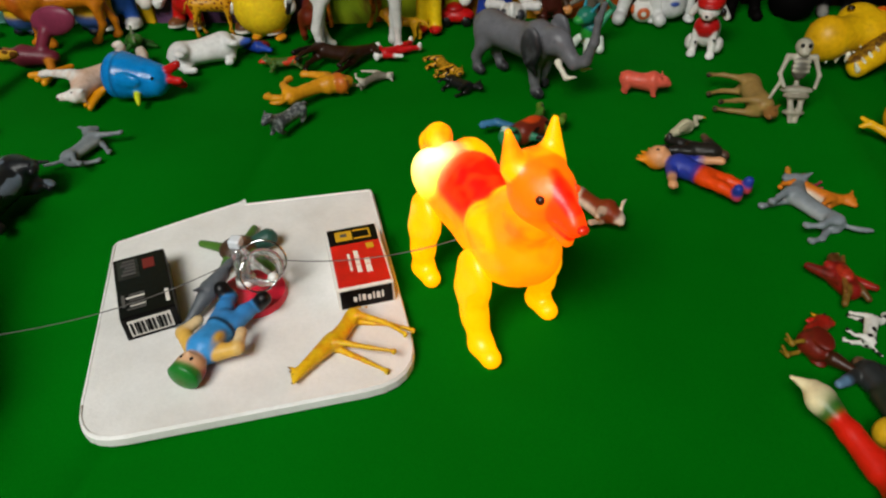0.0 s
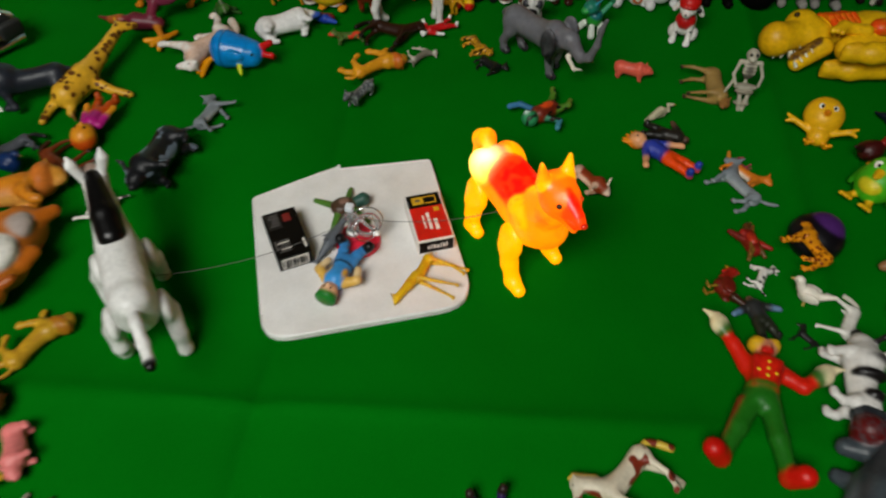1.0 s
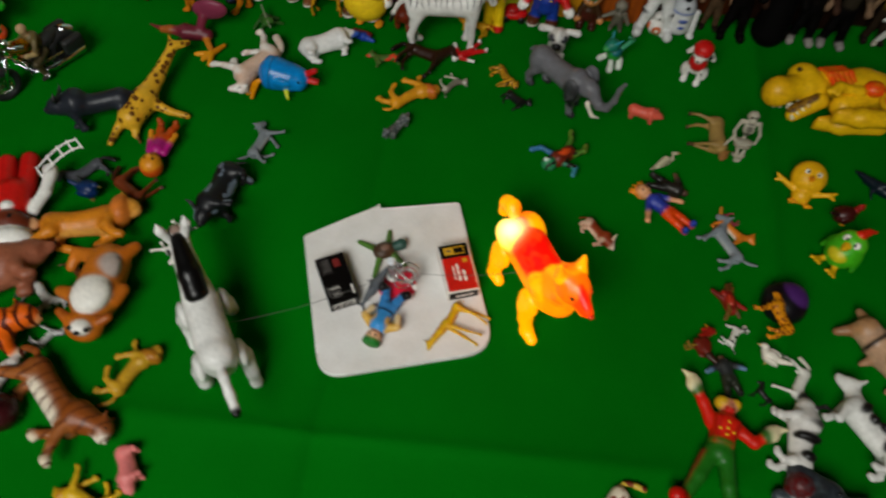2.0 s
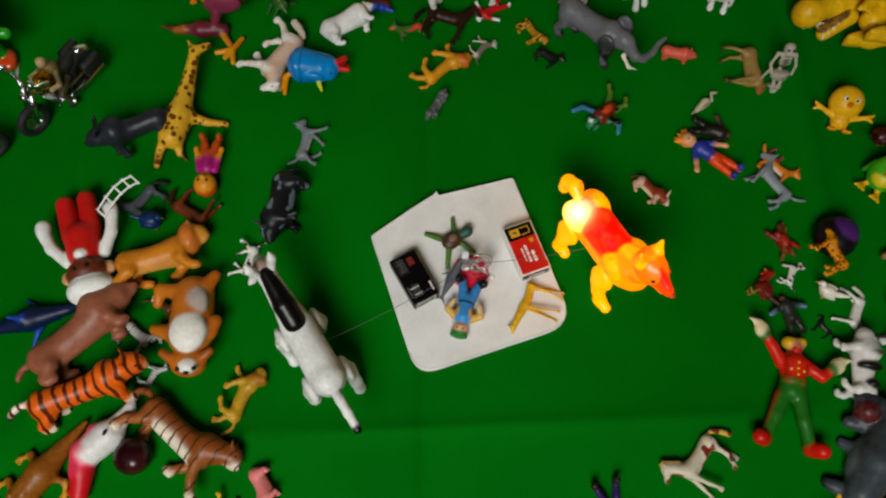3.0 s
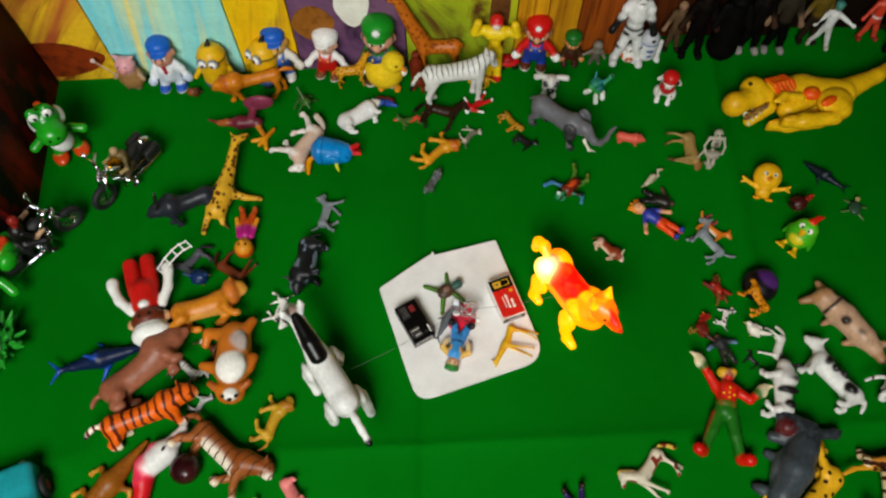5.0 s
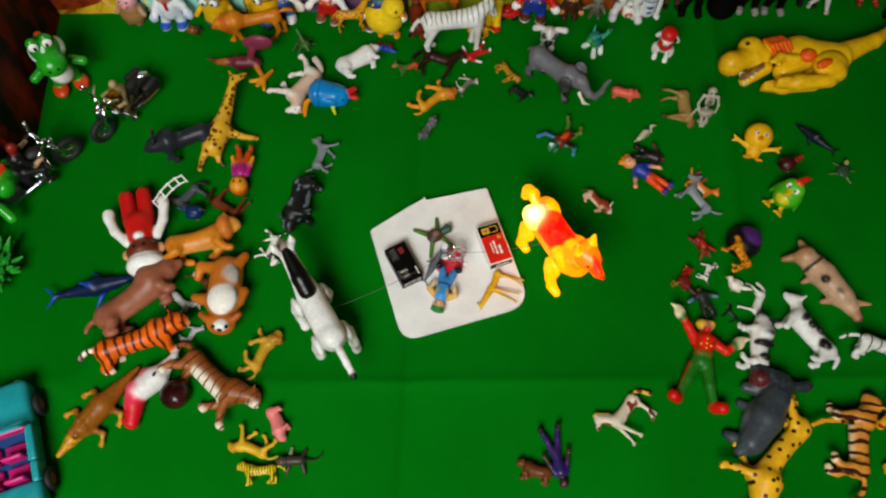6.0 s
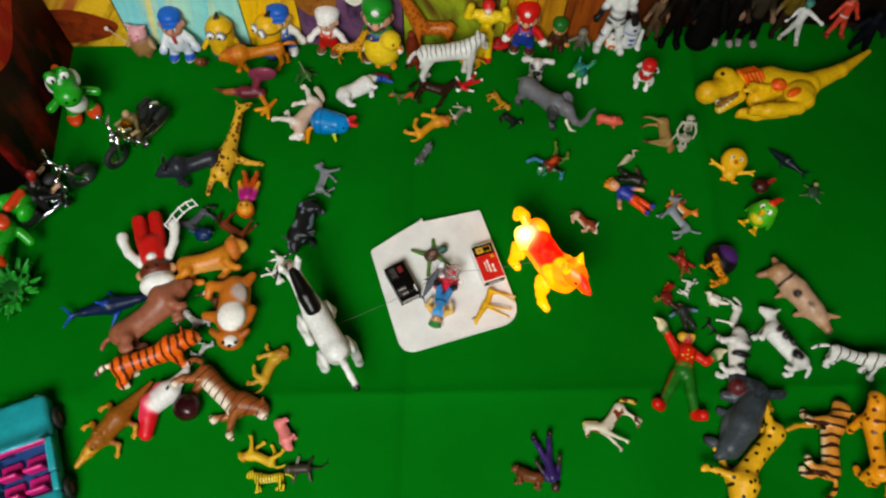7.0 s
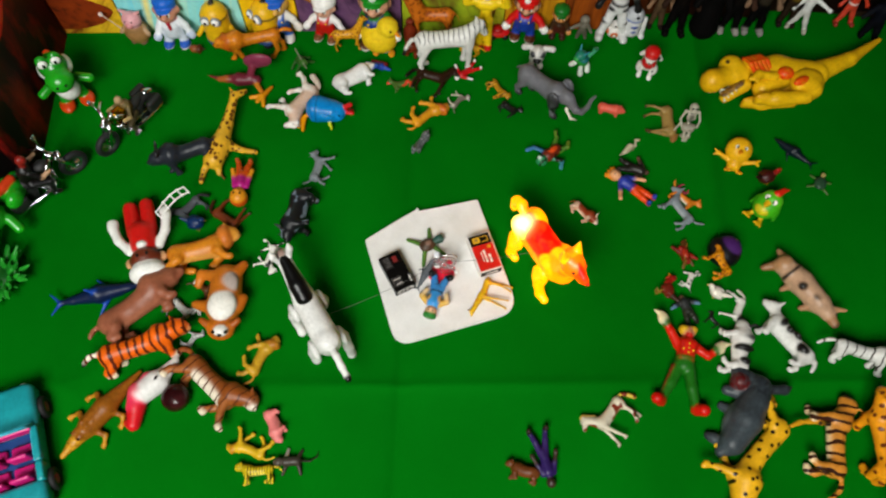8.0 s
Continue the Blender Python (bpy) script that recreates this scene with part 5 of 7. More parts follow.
toy("toy_bird", bird("0c2a58", head="0c2a58", beak="6a5a20", legs="6a5a20"), (-0.191, 0.553, -2, 0.038), label="small dark blue plastic bird", category="toy bird")
toy("toy_lion", cat("d8841c", mane="d0742a", head="dc9434", muzzle="e0a048", belly="d89a44", ear=0.06, r=0.16, leg=0.2, thin=0.05, hr=0.115, hx=0.38, tl=0, stride=0.12), (-0.171, 0.515, 22, 0.1), side=-1, label="orange plastic lion lying on its side with a rust mane", category="toy lion", mat=painted("fur", "b05c14", 1.0))
toy("toy_bull", quad("9c5c42", belly="a8684c", leg=0.16, r=0.145, thin=0.045, hx=0.37, hz=0.03, hr=0.085, snout=0.12, neck=0.13, tl=0.3, tr=0.02, droop=0.3, ear=0.03), (-0.23, 0.429, 50, 0.13), side=-1, label="brown plastic bull lying on its side", category="toy bull", mat=painted("fur", "8a4c34", 0.8))
toy("toy_shark", fish("0b1c40", "10244c", "1a48a8"), (-0.291, 0.435, 22, 0.107), side=0, label="dark blue plastic shark", category="toy shark")
toy("toy_tiger", cat("e8640c", belly="f0d8b0", feet="f0e0c0", tail="f0e4d0", tip="141010", leg=0.18, r=0.12, hz=0.05, hr=0.1, tl=0.36, muzzle="f0a468"), (-0.207, 0.371, 27, 0.123), side=-30, label="orange plastic tiger with black stripes standing", category="toy tiger", mat=painted("stripes", "5a1c06", 1.25))
toy("toy_zebra", horse("e8e6e0", "141414", feet="141414"), (-0.177, 0.431, -34, 0.044), side=-1, label="small striped plastic zebra lying on its side", category="toy zebra", mat=painted("stripes", "101010", 0.35))
toy("toy_zebra", horse("dcdcd8", "1c1c1c", feet="2a2a2a"), (-0.155, 0.392, 73, 0.029), side=1, label="small grey striped plastic zebra lying on its side", category="toy zebra", mat=painted("stripes", "101010", 0.3))
toy("toy_antelope", dog("5c3418", hr=0.07), (-0.161, 0.463, -24, 0.037), side=1, label="dark brown plastic antelope lying on its side", category="toy antelope", mat=painted("patches", "d8d0c0", 0.4))
toy("toy_dog", ([cap((-0.28, 0, 0.2), 0.19, (0.12, 0, 0.22), 0.21, "c8701c"), ell((0.12, 0.02, 0.36), (0.19, 0.17, 0.09), "f4efe6"), ell((-0.17, 0.06, 0.34), (0.15, 0.12, 0.07), "b8a8a0"), ell((0.38, 0, 0.22), (0.14, 0.17, 0.15), "c86c18"), ell((0.44, 0.03, 0.33), (0.07, 0.08, 0.06), "f4efe6"),
    cap((-0.34, 0.12, 0.26), 0.08, (-0.46, 0.2, 0.24), 0.055, "c06414"), cap((-0.3, -0.14, 0.26), 0.08, (-0.34, -0.32, 0.22), 0.06, "c8701c"), cap((-0.34, -0.32, 0.22), 0.06, (-0.22, -0.36, 0.16), 0.05, "c8701c"),
    cap((0.1, -0.18, 0.24), 0.08, (0.04, -0.36, 0.16), 0.055, "c8701c"), cap((0.1, 0.18, 0.24), 0.08, (0.0, 0.24, 0.26), 0.06, "b86010"), cap((0.34, 0.16, 0.28), 0.05, (0.3, 0.22, 0.3), 0.04, "a85410"), cap((0.34, -0.16, 0.28), 0.05, (0.3, -0.22, 0.3), 0.04, "a85410")],
    [((0.47, 0.1, 0.36), (0.022,) * 3, "100c0a"), ((0.47, -0.05, 0.36), (0.022,) * 3, "100c0a"), ((0.51, 0.03, 0.36), (0.02, 0.03, 0.02), "1a1210")]), (-0.122, 0.444, -83, 0.105), side=0, label="orange and white plastic dog lying on its back", category="toy dog")
toy("toy_lion", cat("c89a24", stride=0.16, mane="b07018", tail="b8881c"), (-0.061, 0.378, 75, 0.062), side=1, label="small yellow plastic lion lying on its side", category="toy lion", mat=painted("fur", "a06818", 0.6))
toy("toy_tiger", cat("8c4818", belly="efe2cc", legs="a05c2a", feet="e8d8bc", muzzle="e8dcc8", leg=0.26, r=0.11, thin=0.04, tl=0.3, hr=0.085, stride=0.15, paunch=0.8), (-0.107, 0.336, -34, 0.121), side=-1, label="brown plastic tiger with a white belly lying on its side", category="toy tiger", mat=painted("thin_stripes", "5c2a0c", 1.3))
toy("toy_crocodile", croc("9a5a14", "d09420"), (-0.238, 0.286, -119, 0.125), label="orange-brown plastic crocodile flat on the cloth", category="toy crocodile", mat=painted("fur", "6c380c", 0.5), cells=72)
toy("toy_bird", ([cap((0.1, 0, 0.2), 0.16, (-0.12, 0.1, 0.2), 0.15, "f0ece8"), cap((0.1, 0, 0.2), 0.13, (0.42, -0.06, 0.2), 0.06, "efe9e4"), cap((0.42, -0.06, 0.2), 0.05, (0.56, -0.02, 0.2), 0.03, "d8cfc8"), cap((-0.12, 0.13, 0.2), 0.15, (-0.3, 0.08, 0.18), 0.12, "f03458"),
    cap((0.0, 0.1, 0.2), 0.13, (0.08, 0.12, 0.2), 0.11, "f04a6a"), cap((-0.3, 0.06, 0.18), 0.12, (-0.5, -0.02, 0.16), 0.09, "d81420"), cap((-0.5, -0.02, 0.14), 0.06, (-0.52, 0.1, 0.1), 0.05, "c8141c")], [((0.12, -0.02, 0.36), (0.035, 0.02, 0.01), "241c1c")]),
    (-0.184, 0.321, 72, 0.094), label="white and crimson plastic bird lying on its side", category="toy bird", cells=54)
toy("toy_ball", ([ell((0, 0, 0.46), (0.5, 0.5, 0.46), "2c0c0e"), ell((0.1, -0.1, 0.6), (0.36, 0.36, 0.3), "3c1416")], ()), (-0.153, 0.313, 8, 0.035), label="glossy dark maroon plastic ball", category="ball", mat=painted(rough=0.22))
toy("toy_pig", pig("e8807c"), (-0.028, 0.294, -56, 0.043), side=1, label="small pink plastic pig lying on its side", category="toy pig")
toy("toy_lion", cat("d8ac1c", stride=0.16, mane="c08414", leg=0.34, hr=0.085), (-0.054, 0.262, 165, 0.052), side=-1, label="small yellow plastic lion lying on its side", category="toy lion")
toy("toy_tiger", cat("e8c81c", belly="f0e068"), (-0.039, 0.24, -169, 0.049), side=1, label="small yellow plastic tiger with black stripes", category="toy tiger", mat=painted("stripes", "181004", 0.4))
toy("toy_monkey", ([cap((-0.16, 0, 0.16), 0.13, (0.16, 0, 0.18), 0.14, "3c342c"), ell((0.36, 0, 0.2), (0.14, 0.13, 0.12), "4a4036"), ell((0.46, 0, 0.18), (0.06, 0.07, 0.06), "b09a80"), cap((0.14, 0.1, 0.16), 0.06, (0.26, 0.34, 0.06), 0.045, "3c342c"), cap((0.14, -0.1, 0.16), 0.06, (0.1, -0.36, 0.06), 0.045, "a89c90"),
    cap((-0.2, 0.1, 0.14), 0.07, (-0.26, 0.36, 0.06), 0.045, "3c342c"), cap((-0.2, -0.1, 0.14), 0.07, (-0.3, -0.3, 0.06), 0.045, "3c342c"), cap((-0.26, 0, 0.14), 0.035, (-0.52, 0.02, 0.08), 0.028, "2c241e"), cap((-0.52, 0.02, 0.08), 0.028, (-0.72, -0.1, 0.06), 0.022, "2c241e"), cap((-0.72, -0.1, 0.06), 0.022, (-0.76, -0.24, 0.06), 0.018, "241c18")], ()), (0.001, 0.255, 190, 0.042), side=0, label="dark grey plastic monkey with a long tail", category="toy monkey")
toy("toy_giraffe", ([cap((0.02, 0.02, 0.14), 0.12, (0.24, 0.0, 0.15), 0.13, "e8b02c"), cap((0.22, 0, 0.16), 0.11, (0.5, -0.01, 0.2), 0.07, "e8b02c"), cap((0.5, -0.01, 0.2), 0.07, (0.88, 0, 0.26), 0.046, "e8b02c"), cap((0.88, 0, 0.26), 0.052, (0.98, -0.1, 0.24), 0.03, "e8b02c"), cap((0.9, 0.03, 0.28), 0.02, (0.95, 0.07, 0.31), 0.014, "d89820"),
    cap((0.02, 0.08, 0.12), 0.06, (-0.1, 0.12, 0.07), 0.036, "e8b02c"), cap((-0.1, 0.12, 0.07), 0.036, (-0.25, 0.12, 0.035), 0.032, "dca428"), cap((0.24, -0.08, 0.14), 0.06, (0.24, -0.24, 0.08), 0.036, "e8b02c"), cap((0.24, -0.24, 0.08), 0.036, (0.27, -0.4, 0.035), 0.032, "dca428"),
    cap((0.0, -0.02, 0.1), 0.05, (-0.1, -0.06, 0.05), 0.035, "e8b02c"), cap((-0.1, -0.06, 0.05), 0.02, (-0.16, -0.14, 0.03), 0.012, "7a4a14")], [((0.95, -0.03, 0.29), (0.012,) * 3, "100c0a")]), (-0.187, 0.652, 86, 0.12), label="yellow plastic giraffe with round brown spots lying on its side", category="toy giraffe", mat=painted("spots", "6c3e10", 0.78), cells=72, side=0)
toy("toy_buffalo", bull("22262e", horn="17181a", r=0.14, leg=0.24), (-0.23, 0.654, -151, 0.092), side=30, label="dark grey plastic buffalo with curved horns", category="toy buffalo")
laid("toy_doll", doll("b01878", "c0480c", "e0901c", "b0480c", hair="c8480c", big=0.09, out=(14, 14), stout=1.2), (-0.143, 0.623, -86, 0.071), label="small plastic doll with a large orange head and magenta dress")
def green_dinosaur(w="f0f0ea"):
    g, h, o = "169018", "1ea41c", "d04010"
    q = [ell((0, 0, 0.36), (0.17, 0.16, 0.19), g), ell((0, -0.08, 0.35), (0.14, 0.12, 0.17), w), ell((0, -0.02, 0.74), (0.17, 0.16, 0.16), g), ell((0, -0.2, 0.66), (0.17, 0.17, 0.15), h),
         ell((0.13, 0.03, 0.66), (0.08, 0.12, 0.12), w), ell((-0.13, 0.03, 0.66), (0.08, 0.12, 0.12), w), cap((0, 0.14, 0.3), 0.09, (0, 0.32, 0.14), 0.03, g), cap((0, 0.12, 0.82), 0.05, (0, 0.16, 0.6), 0.05, "d8401a"), ell((0, 0.16, 0.42), (0.13, 0.06, 0.1), "c83c14")]
    for s in (1, -1):
        q += [ell((s * 0.08, -0.07, 0.9), (0.075, 0.06, 0.09), g), cap((s * 0.17, -0.02, 0.44), 0.055, (s * 0.3, -0.08, 0.4), 0.06, h), cap((s * 0.1, 0, 0.2), 0.075, (s * 0.12, -0.02, 0.08), 0.07, g), ell((s * 0.13, -0.06, 0.06), (0.1, 0.14, 0.065), o)]
    e = [((s * 0.08, -0.125, 0.9), (0.06, 0.025, 0.065), "f4f4f0") for s in (1, -1)] + [((s * 0.07, -0.15, 0.895), (0.018, 0.012, 0.032), "080808") for s in (1, -1)]
    e += [((s * 0.05, -0.36, 0.7), (0.018, 0.012, 0.022), "0a3c0a") for s in (1, -1)]
    return q, e


GREEN_SHINE = painted(rough=0.25, sheen=0.5)
standing("toy_dinosaur", green_dinosaur(), (-0.423, 0.741, 0.113), yaw=34, lean=0, label="green and white plastic dinosaur with orange shoes standing", category="toy dinosaur", mat=GREEN_SHINE, cells=64)
laid("toy_dinosaur", green_dinosaur("1ea41c"), (-0.445, 0.53, 76, 0.12), face=190, label="green plastic dinosaur with orange shoes lying face down", category="toy dinosaur", mat=GREEN_SHINE, cells=64)


def leafy_plant(place, size, label):
    """A low tuft of thick plastic leaves on short stems."""
    rnd = random.Random(5)
    q = [ell((0, 0, 0.12), (0.2, 0.2, 0.12), "0c5014")]
    for k in range(64):
        a, up = k * 2.4, rnd.uniform(0.1, 1.25)
        reach_out = rnd.uniform(0.28, 0.55)
        base = Vector((0.12 * math.cos(a), 0.12 * math.sin(a), 0.1))
        tip = Vector((reach_out * math.cos(a) * math.cos(up * 0.8), reach_out * math.sin(a) * math.cos(up * 0.8), 0.1 + reach_out * math.sin(up) * 0.7))
        mid = base.lerp(tip, 0.6)
        q += [cap(base, 0.022, mid, 0.035, "127018"), cap(mid, 0.042, tip, 0.02, rnd.choice(("1a8a20", "16781c", "28a02c")))]
    ob = figure("toy_plant", q, size, turned(0), place[0], place[1], 0.0, melt=0.008, cells=76)
    return tagged(ob, label, "toy plant")


leafy_plant((-0.425, 0.445), 0.088, "green plastic plant with many small leaves on the cloth")


# ---- vehicles ----
M_TEAL = plain("teal_plastic", "1a98a0", 0.35)
M_PINK = plain("magenta_plastic", "d01878", 0.4)
M_TYRE = plain("tyre_black", "101012", 0.7)
M_CABIN = plain("blue_cabin_plastic", "123c7c", 0.45)
M_CYAN = plain("cyan_plastic", "38b4cc", 0.35)


def toy_car(place, size):
    """Open roadster: long bonnet, doors, rear deck, recessed cockpit with seats, dashboard and windscreen."""
    x, y, yaw, _ = place
    ob = new("toy_car")
    ob.matrix_world = pose(x, y, 0, 0, 0, yaw)
    tagged(ob, "teal plastic toy car with an open top and pink seats", "toy car")
    L, W, H = size, size * 0.54, size * 0.2
    part("chassis", box_bm(-L * 0.48, L * 0.48, -W * 0.45, W * 0.45, H * 0.3, H * 0.62, H * 0.1, 3), M_TEAL, ob, "teal plastic lower body", True)
    part("bonnet", box_bm(L * 0.1, L * 0.5, -W * 0.48, W * 0.48, H * 0.55, H * 1.3, H * 0.3, 5), M_TEAL, ob, "smooth teal bonnet", True)
    part("rear_deck", box_bm(-L * 0.5, -L * 0.3, -W * 0.48, W * 0.48, H * 0.55, H * 1.3, H * 0.25, 5), M_TEAL, ob, "smooth teal rear deck", True)
    part("cabin_floor", box_bm(-L * 0.3, L * 0.12, -W * 0.4, W * 0.4, H * 0.6, H * 0.7), M_CABIN, ob, "dark blue cabin floor")
    for s in (1, -1):
        door = part("door", box_bm(-L * 0.16, L * 0.12, s * W * 0.43 - W * 0.05, s * W * 0.43 + W * 0.05, H * 0.6, H * 1.32, H * 0.08, 3), M_TEAL, ob, "teal door", True)
        part("door_lining", box_bm(-L * 0.15, L * 0.11, s * W * 0.37 - W * 0.012, s * W * 0.37 + W * 0.012, H * 0.7, H * 1.2, H * 0.02), M_CYAN, door, "pale cyan door lining")
        part("quarter_panel", box_bm(-L * 0.32, -L * 0.163, s * W * 0.43 - W * 0.05, s * W * 0.43 + W * 0.05, H * 0.6, H * 1.3, H * 0.08, 3), M_TEAL, ob, "", True)
        for name, xx in (("front", -0.03), ("rear", -0.2)):
            seat = part("seat", box_bm(L * (xx - 0.06), L * (xx + 0.05), W * (s * 0.18 - 0.15), W * (s * 0.18 + 0.15), H * 0.7, H * 0.95, H * 0.1, 3), M_PINK, ob, "magenta seat", True)
            part("seat_back", box_bm(L * (xx - 0.085), L * (xx - 0.05), W * (s * 0.18 - 0.14), W * (s * 0.18 + 0.14), H * 0.8, H * 1.5, H * 0.08, 3), M_PINK, seat, "magenta seat back", True)
        part("headlight", tube_bm([(L * 0.49, s * W * 0.32, H * 0.9), (L * 0.51, s * W * 0.32, H * 0.9)], [H * 0.16, H * 0.13], 16), M_WHITE, ob, "white round headlight", True)
    part("dashboard", box_bm(L * 0.09, L * 0.14, -W * 0.4, W * 0.4, H * 0.9, H * 1.36, H * 0.1, 3), M_PINK, ob, "pink dashboard", True)
    part("steering_wheel", ring_bm(H * 0.24, H * 0.04, (L * 0.06, W * 0.18, H * 1.2), (0, 60, 0), 24, 8), M_CABIN, ob, "dark blue steering wheel", True)
    part("windscreen_frame", tube_bm([(L * 0.13, -W * 0.42, H * 1.25), (L * 0.08, -W * 0.38, H * 1.95), (L * 0.08, W * 0.38, H * 1.95), (L * 0.13, W * 0.42, H * 1.25)], H * 0.08, 8), M_CYAN, ob, "pale cyan windscreen frame", True)
    for xx in (-0.3, 0.3):
        for s in (1, -1):
            wheel = new("wheel")
            wheel.parent = ob
            wheel.location = (L * xx, s * W * 0.5, H * 0.49)
            part("tyre", ring_bm(H * 0.34, H * 0.15, (0, 0, 0), (90, 0, 0), 30, 10), M_TYRE, wheel, "", True)
            part("hub", tube_bm([(0, -H * 0.1, 0), (0, H * 0.1, 0)], H * 0.22, 18), M_PINK, wheel, "magenta hub")
    return ob


toy_car((-0.325, 0.225, 117, 0.119), 0.15)


def motorbike(place, size, label, tank):
    """A long chopper: wheels, frame tubes, engine, tank, seat, forks, bars and exhausts."""
    x, y, yaw, _ = place
    ob = new("toy_motorbike")
    ob.matrix_world = pose(x, y, 0, 0, 0, yaw) @ Matrix.Scale(size, 4)
    tagged(ob, label, "toy motorbike")
    for xx, r in ((-0.33, 0.15), (0.38, 0.15)):
        wheel = new("wheel")
        wheel.parent = ob
        wheel.location = (xx, 0, r + 0.032 if xx > 0 else r + 0.06)
        part("tyre", ring_bm(r - 0.01, 0.042 if xx > 0 else 0.07, (0, 0, 0), (90, 0, 0), 32, 10), M_TYRE, wheel, "", True)
        part("rim", ring_bm(r - 0.05, 0.016, (0, 0, 0), (90, 0, 0), 32, 8), M_CHROME, wheel, "chrome rim", True)
        for k in range(6):
            a = k * math.pi / 6
            part("spoke", tube_bm([(-(r - 0.05) * math.cos(a), 0, -(r - 0.05) * math.sin(a)), ((r - 0.05) * math.cos(a), 0, (r - 0.05) * math.sin(a))], 0.008, 6), M_CHROME, wheel)
    part("frame_tube", tube_bm([(-0.33, 0.05, 0.18), (-0.1, 0.06, 0.2), (0.12, 0.04, 0.2), (0.2, 0, 0.42), (-0.08, 0, 0.4), (-0.33, 0.05, 0.18)], 0.022, 8), M_CHROME, ob, "", True)
    part("engine", box_bm(-0.1, 0.12, -0.08, 0.08, 0.14, 0.34, 0.03, 3), M_CHROME, ob, "chrome engine block", True)
    for k in range(5):
        part("cooling_fin", box_bm(-0.08, 0.1, -0.095, 0.095, 0.2 + 0.026 * k, 0.21 + 0.026 * k, 0.003, 1), M_CHROME, ob)
    part("tank", tube_bm([(-0.06, 0, 0.42), (0.0, 0, 0.44), (0.1, 0, 0.46), (0.18, 0, 0.46)], [0.03, 0.075, 0.08, 0.03], 16), tank, ob, "shiny fuel tank", True)
    part("seat", tube_bm([(-0.36, 0, 0.4), (-0.25, 0, 0.38), (-0.12, 0, 0.37), (-0.05, 0, 0.41)], [0.03, 0.07, 0.075, 0.035], 14), M_BLACK, ob, "black seat", True)
    part("rear_mudguard", tube_bm([(-0.5, 0, 0.24), (-0.46, 0, 0.34), (-0.36, 0, 0.4)], 0.05, 10), M_CHROME, ob, "", True)
    for s in (1, -1):
        part("fork", tube_bm([(0.38, s * 0.06, 0.18), (0.24, s * 0.05, 0.5)], 0.024, 8), M_CHROME, ob, "chrome fork", True)
        part("handlebar", tube_bm([(0.24, 0, 0.5), (0.2, s * 0.1, 0.6), (0.08, s * 0.19, 0.58)], 0.022, 8), M_CHROME, ob, "", True)
        part("exhaust", tube_bm([(0.08, s * 0.1, 0.2), (-0.1, s * 0.12, 0.14), (-0.48, s * 0.12, 0.14)], [0.026, 0.034, 0.044], 10), M_CHROME, ob, "chrome exhaust", True)
        part("saddle_bag", box_bm(-0.5, -0.27, s * 0.145 - 0.042, s * 0.145 + 0.042, 0.2, 0.37, 0.035, 3), M_BLACK, ob, "black saddle bag", True)
        part("crash_bar", tube_bm([(0.1, s * 0.06, 0.16), (0.14, s * 0.17, 0.24), (0.12, s * 0.14, 0.36), (0.14, s * 0.05, 0.4)], 0.018, 8), M_CHROME, ob, "chrome crash bar", True)
        part("mirror", tube_bm([(0.2, s * 0.1, 0.6), (0.22, s * 0.15, 0.7), (0.21, s * 0.17, 0.72), (0.2, s * 0.17, 0.72)], [0.01, 0.012, 0.045, 0.04], 12), M_CHROME, ob, "round chrome mirror", True)
        part("footrest", tube_bm([(0.0, s * 0.06, 0.15), (0.0, s * 0.2, 0.14)], 0.016, 8), M_CHROME, ob, "", True)
    part("headlamp", tube_bm([(0.24, 0, 0.46), (0.3, 0, 0.46), (0.33, 0, 0.46)], [0.03, 0.05, 0.045], 14), M_CHROME, ob, "chrome headlamp", True)
    return ob


motorbike((-0.325, 0.698, -116, 0.081), 0.113, "chrome chopper motorbike with a gilt tank standing upright", M_GOLD)


def rider(place, size, label, torso, arms, legs, head):
    """Sits astride, gripping the bars."""
    x, y, yaw, _ = place
    q = [cap((-0.18, 0, 0.44), 0.085, (-0.12, 0, 0.66), 0.1, torso), cap((-0.1, 0, 0.72), 0.04, (-0.08, 0, 0.78), 0.04, head), ell((-0.06, 0, 0.85), (0.07, 0.062, 0.08), head)]
    for s in (1, -1):
        q += [cap((-0.1, s * 0.11, 0.68), 0.042, (0.0, s * 0.19, 0.56), 0.034, torso), cap((0.0, s * 0.19, 0.56), 0.034, (0.12, s * 0.19, 0.6), 0.03, arms),
              cap((-0.16, s * 0.09, 0.44), 0.062, (0.05, s * 0.17, 0.38), 0.048, legs), cap((0.05, s * 0.17, 0.38), 0.046, (0.0, s * 0.19, 0.18), 0.036, legs), cap((0.0, s * 0.19, 0.15), 0.036, (0.07, s * 0.2, 0.14), 0.03, "1c1410")]
    ob = figure("toy_rider", q, size, turned(yaw), x, y, size * 0.11, beads=())
    return tagged(ob, label, "figurine")


rider((-0.325, 0.698, -116, 0.1), 0.082, "small tan plastic rider seated on a motorbike", "6c5c34", "c0a470", "4a4028", "b89870")
motorbike((-0.409, 0.588, 52, 0.067), 0.115, "chrome and black chopper motorbike standing upright", M_BLACK)
rider((-0.409, 0.588, 52, 0.1), 0.098, "small black-clad plastic rider seated on a motorbike", "100c0c", "c89c78", "141214", "8c2018")

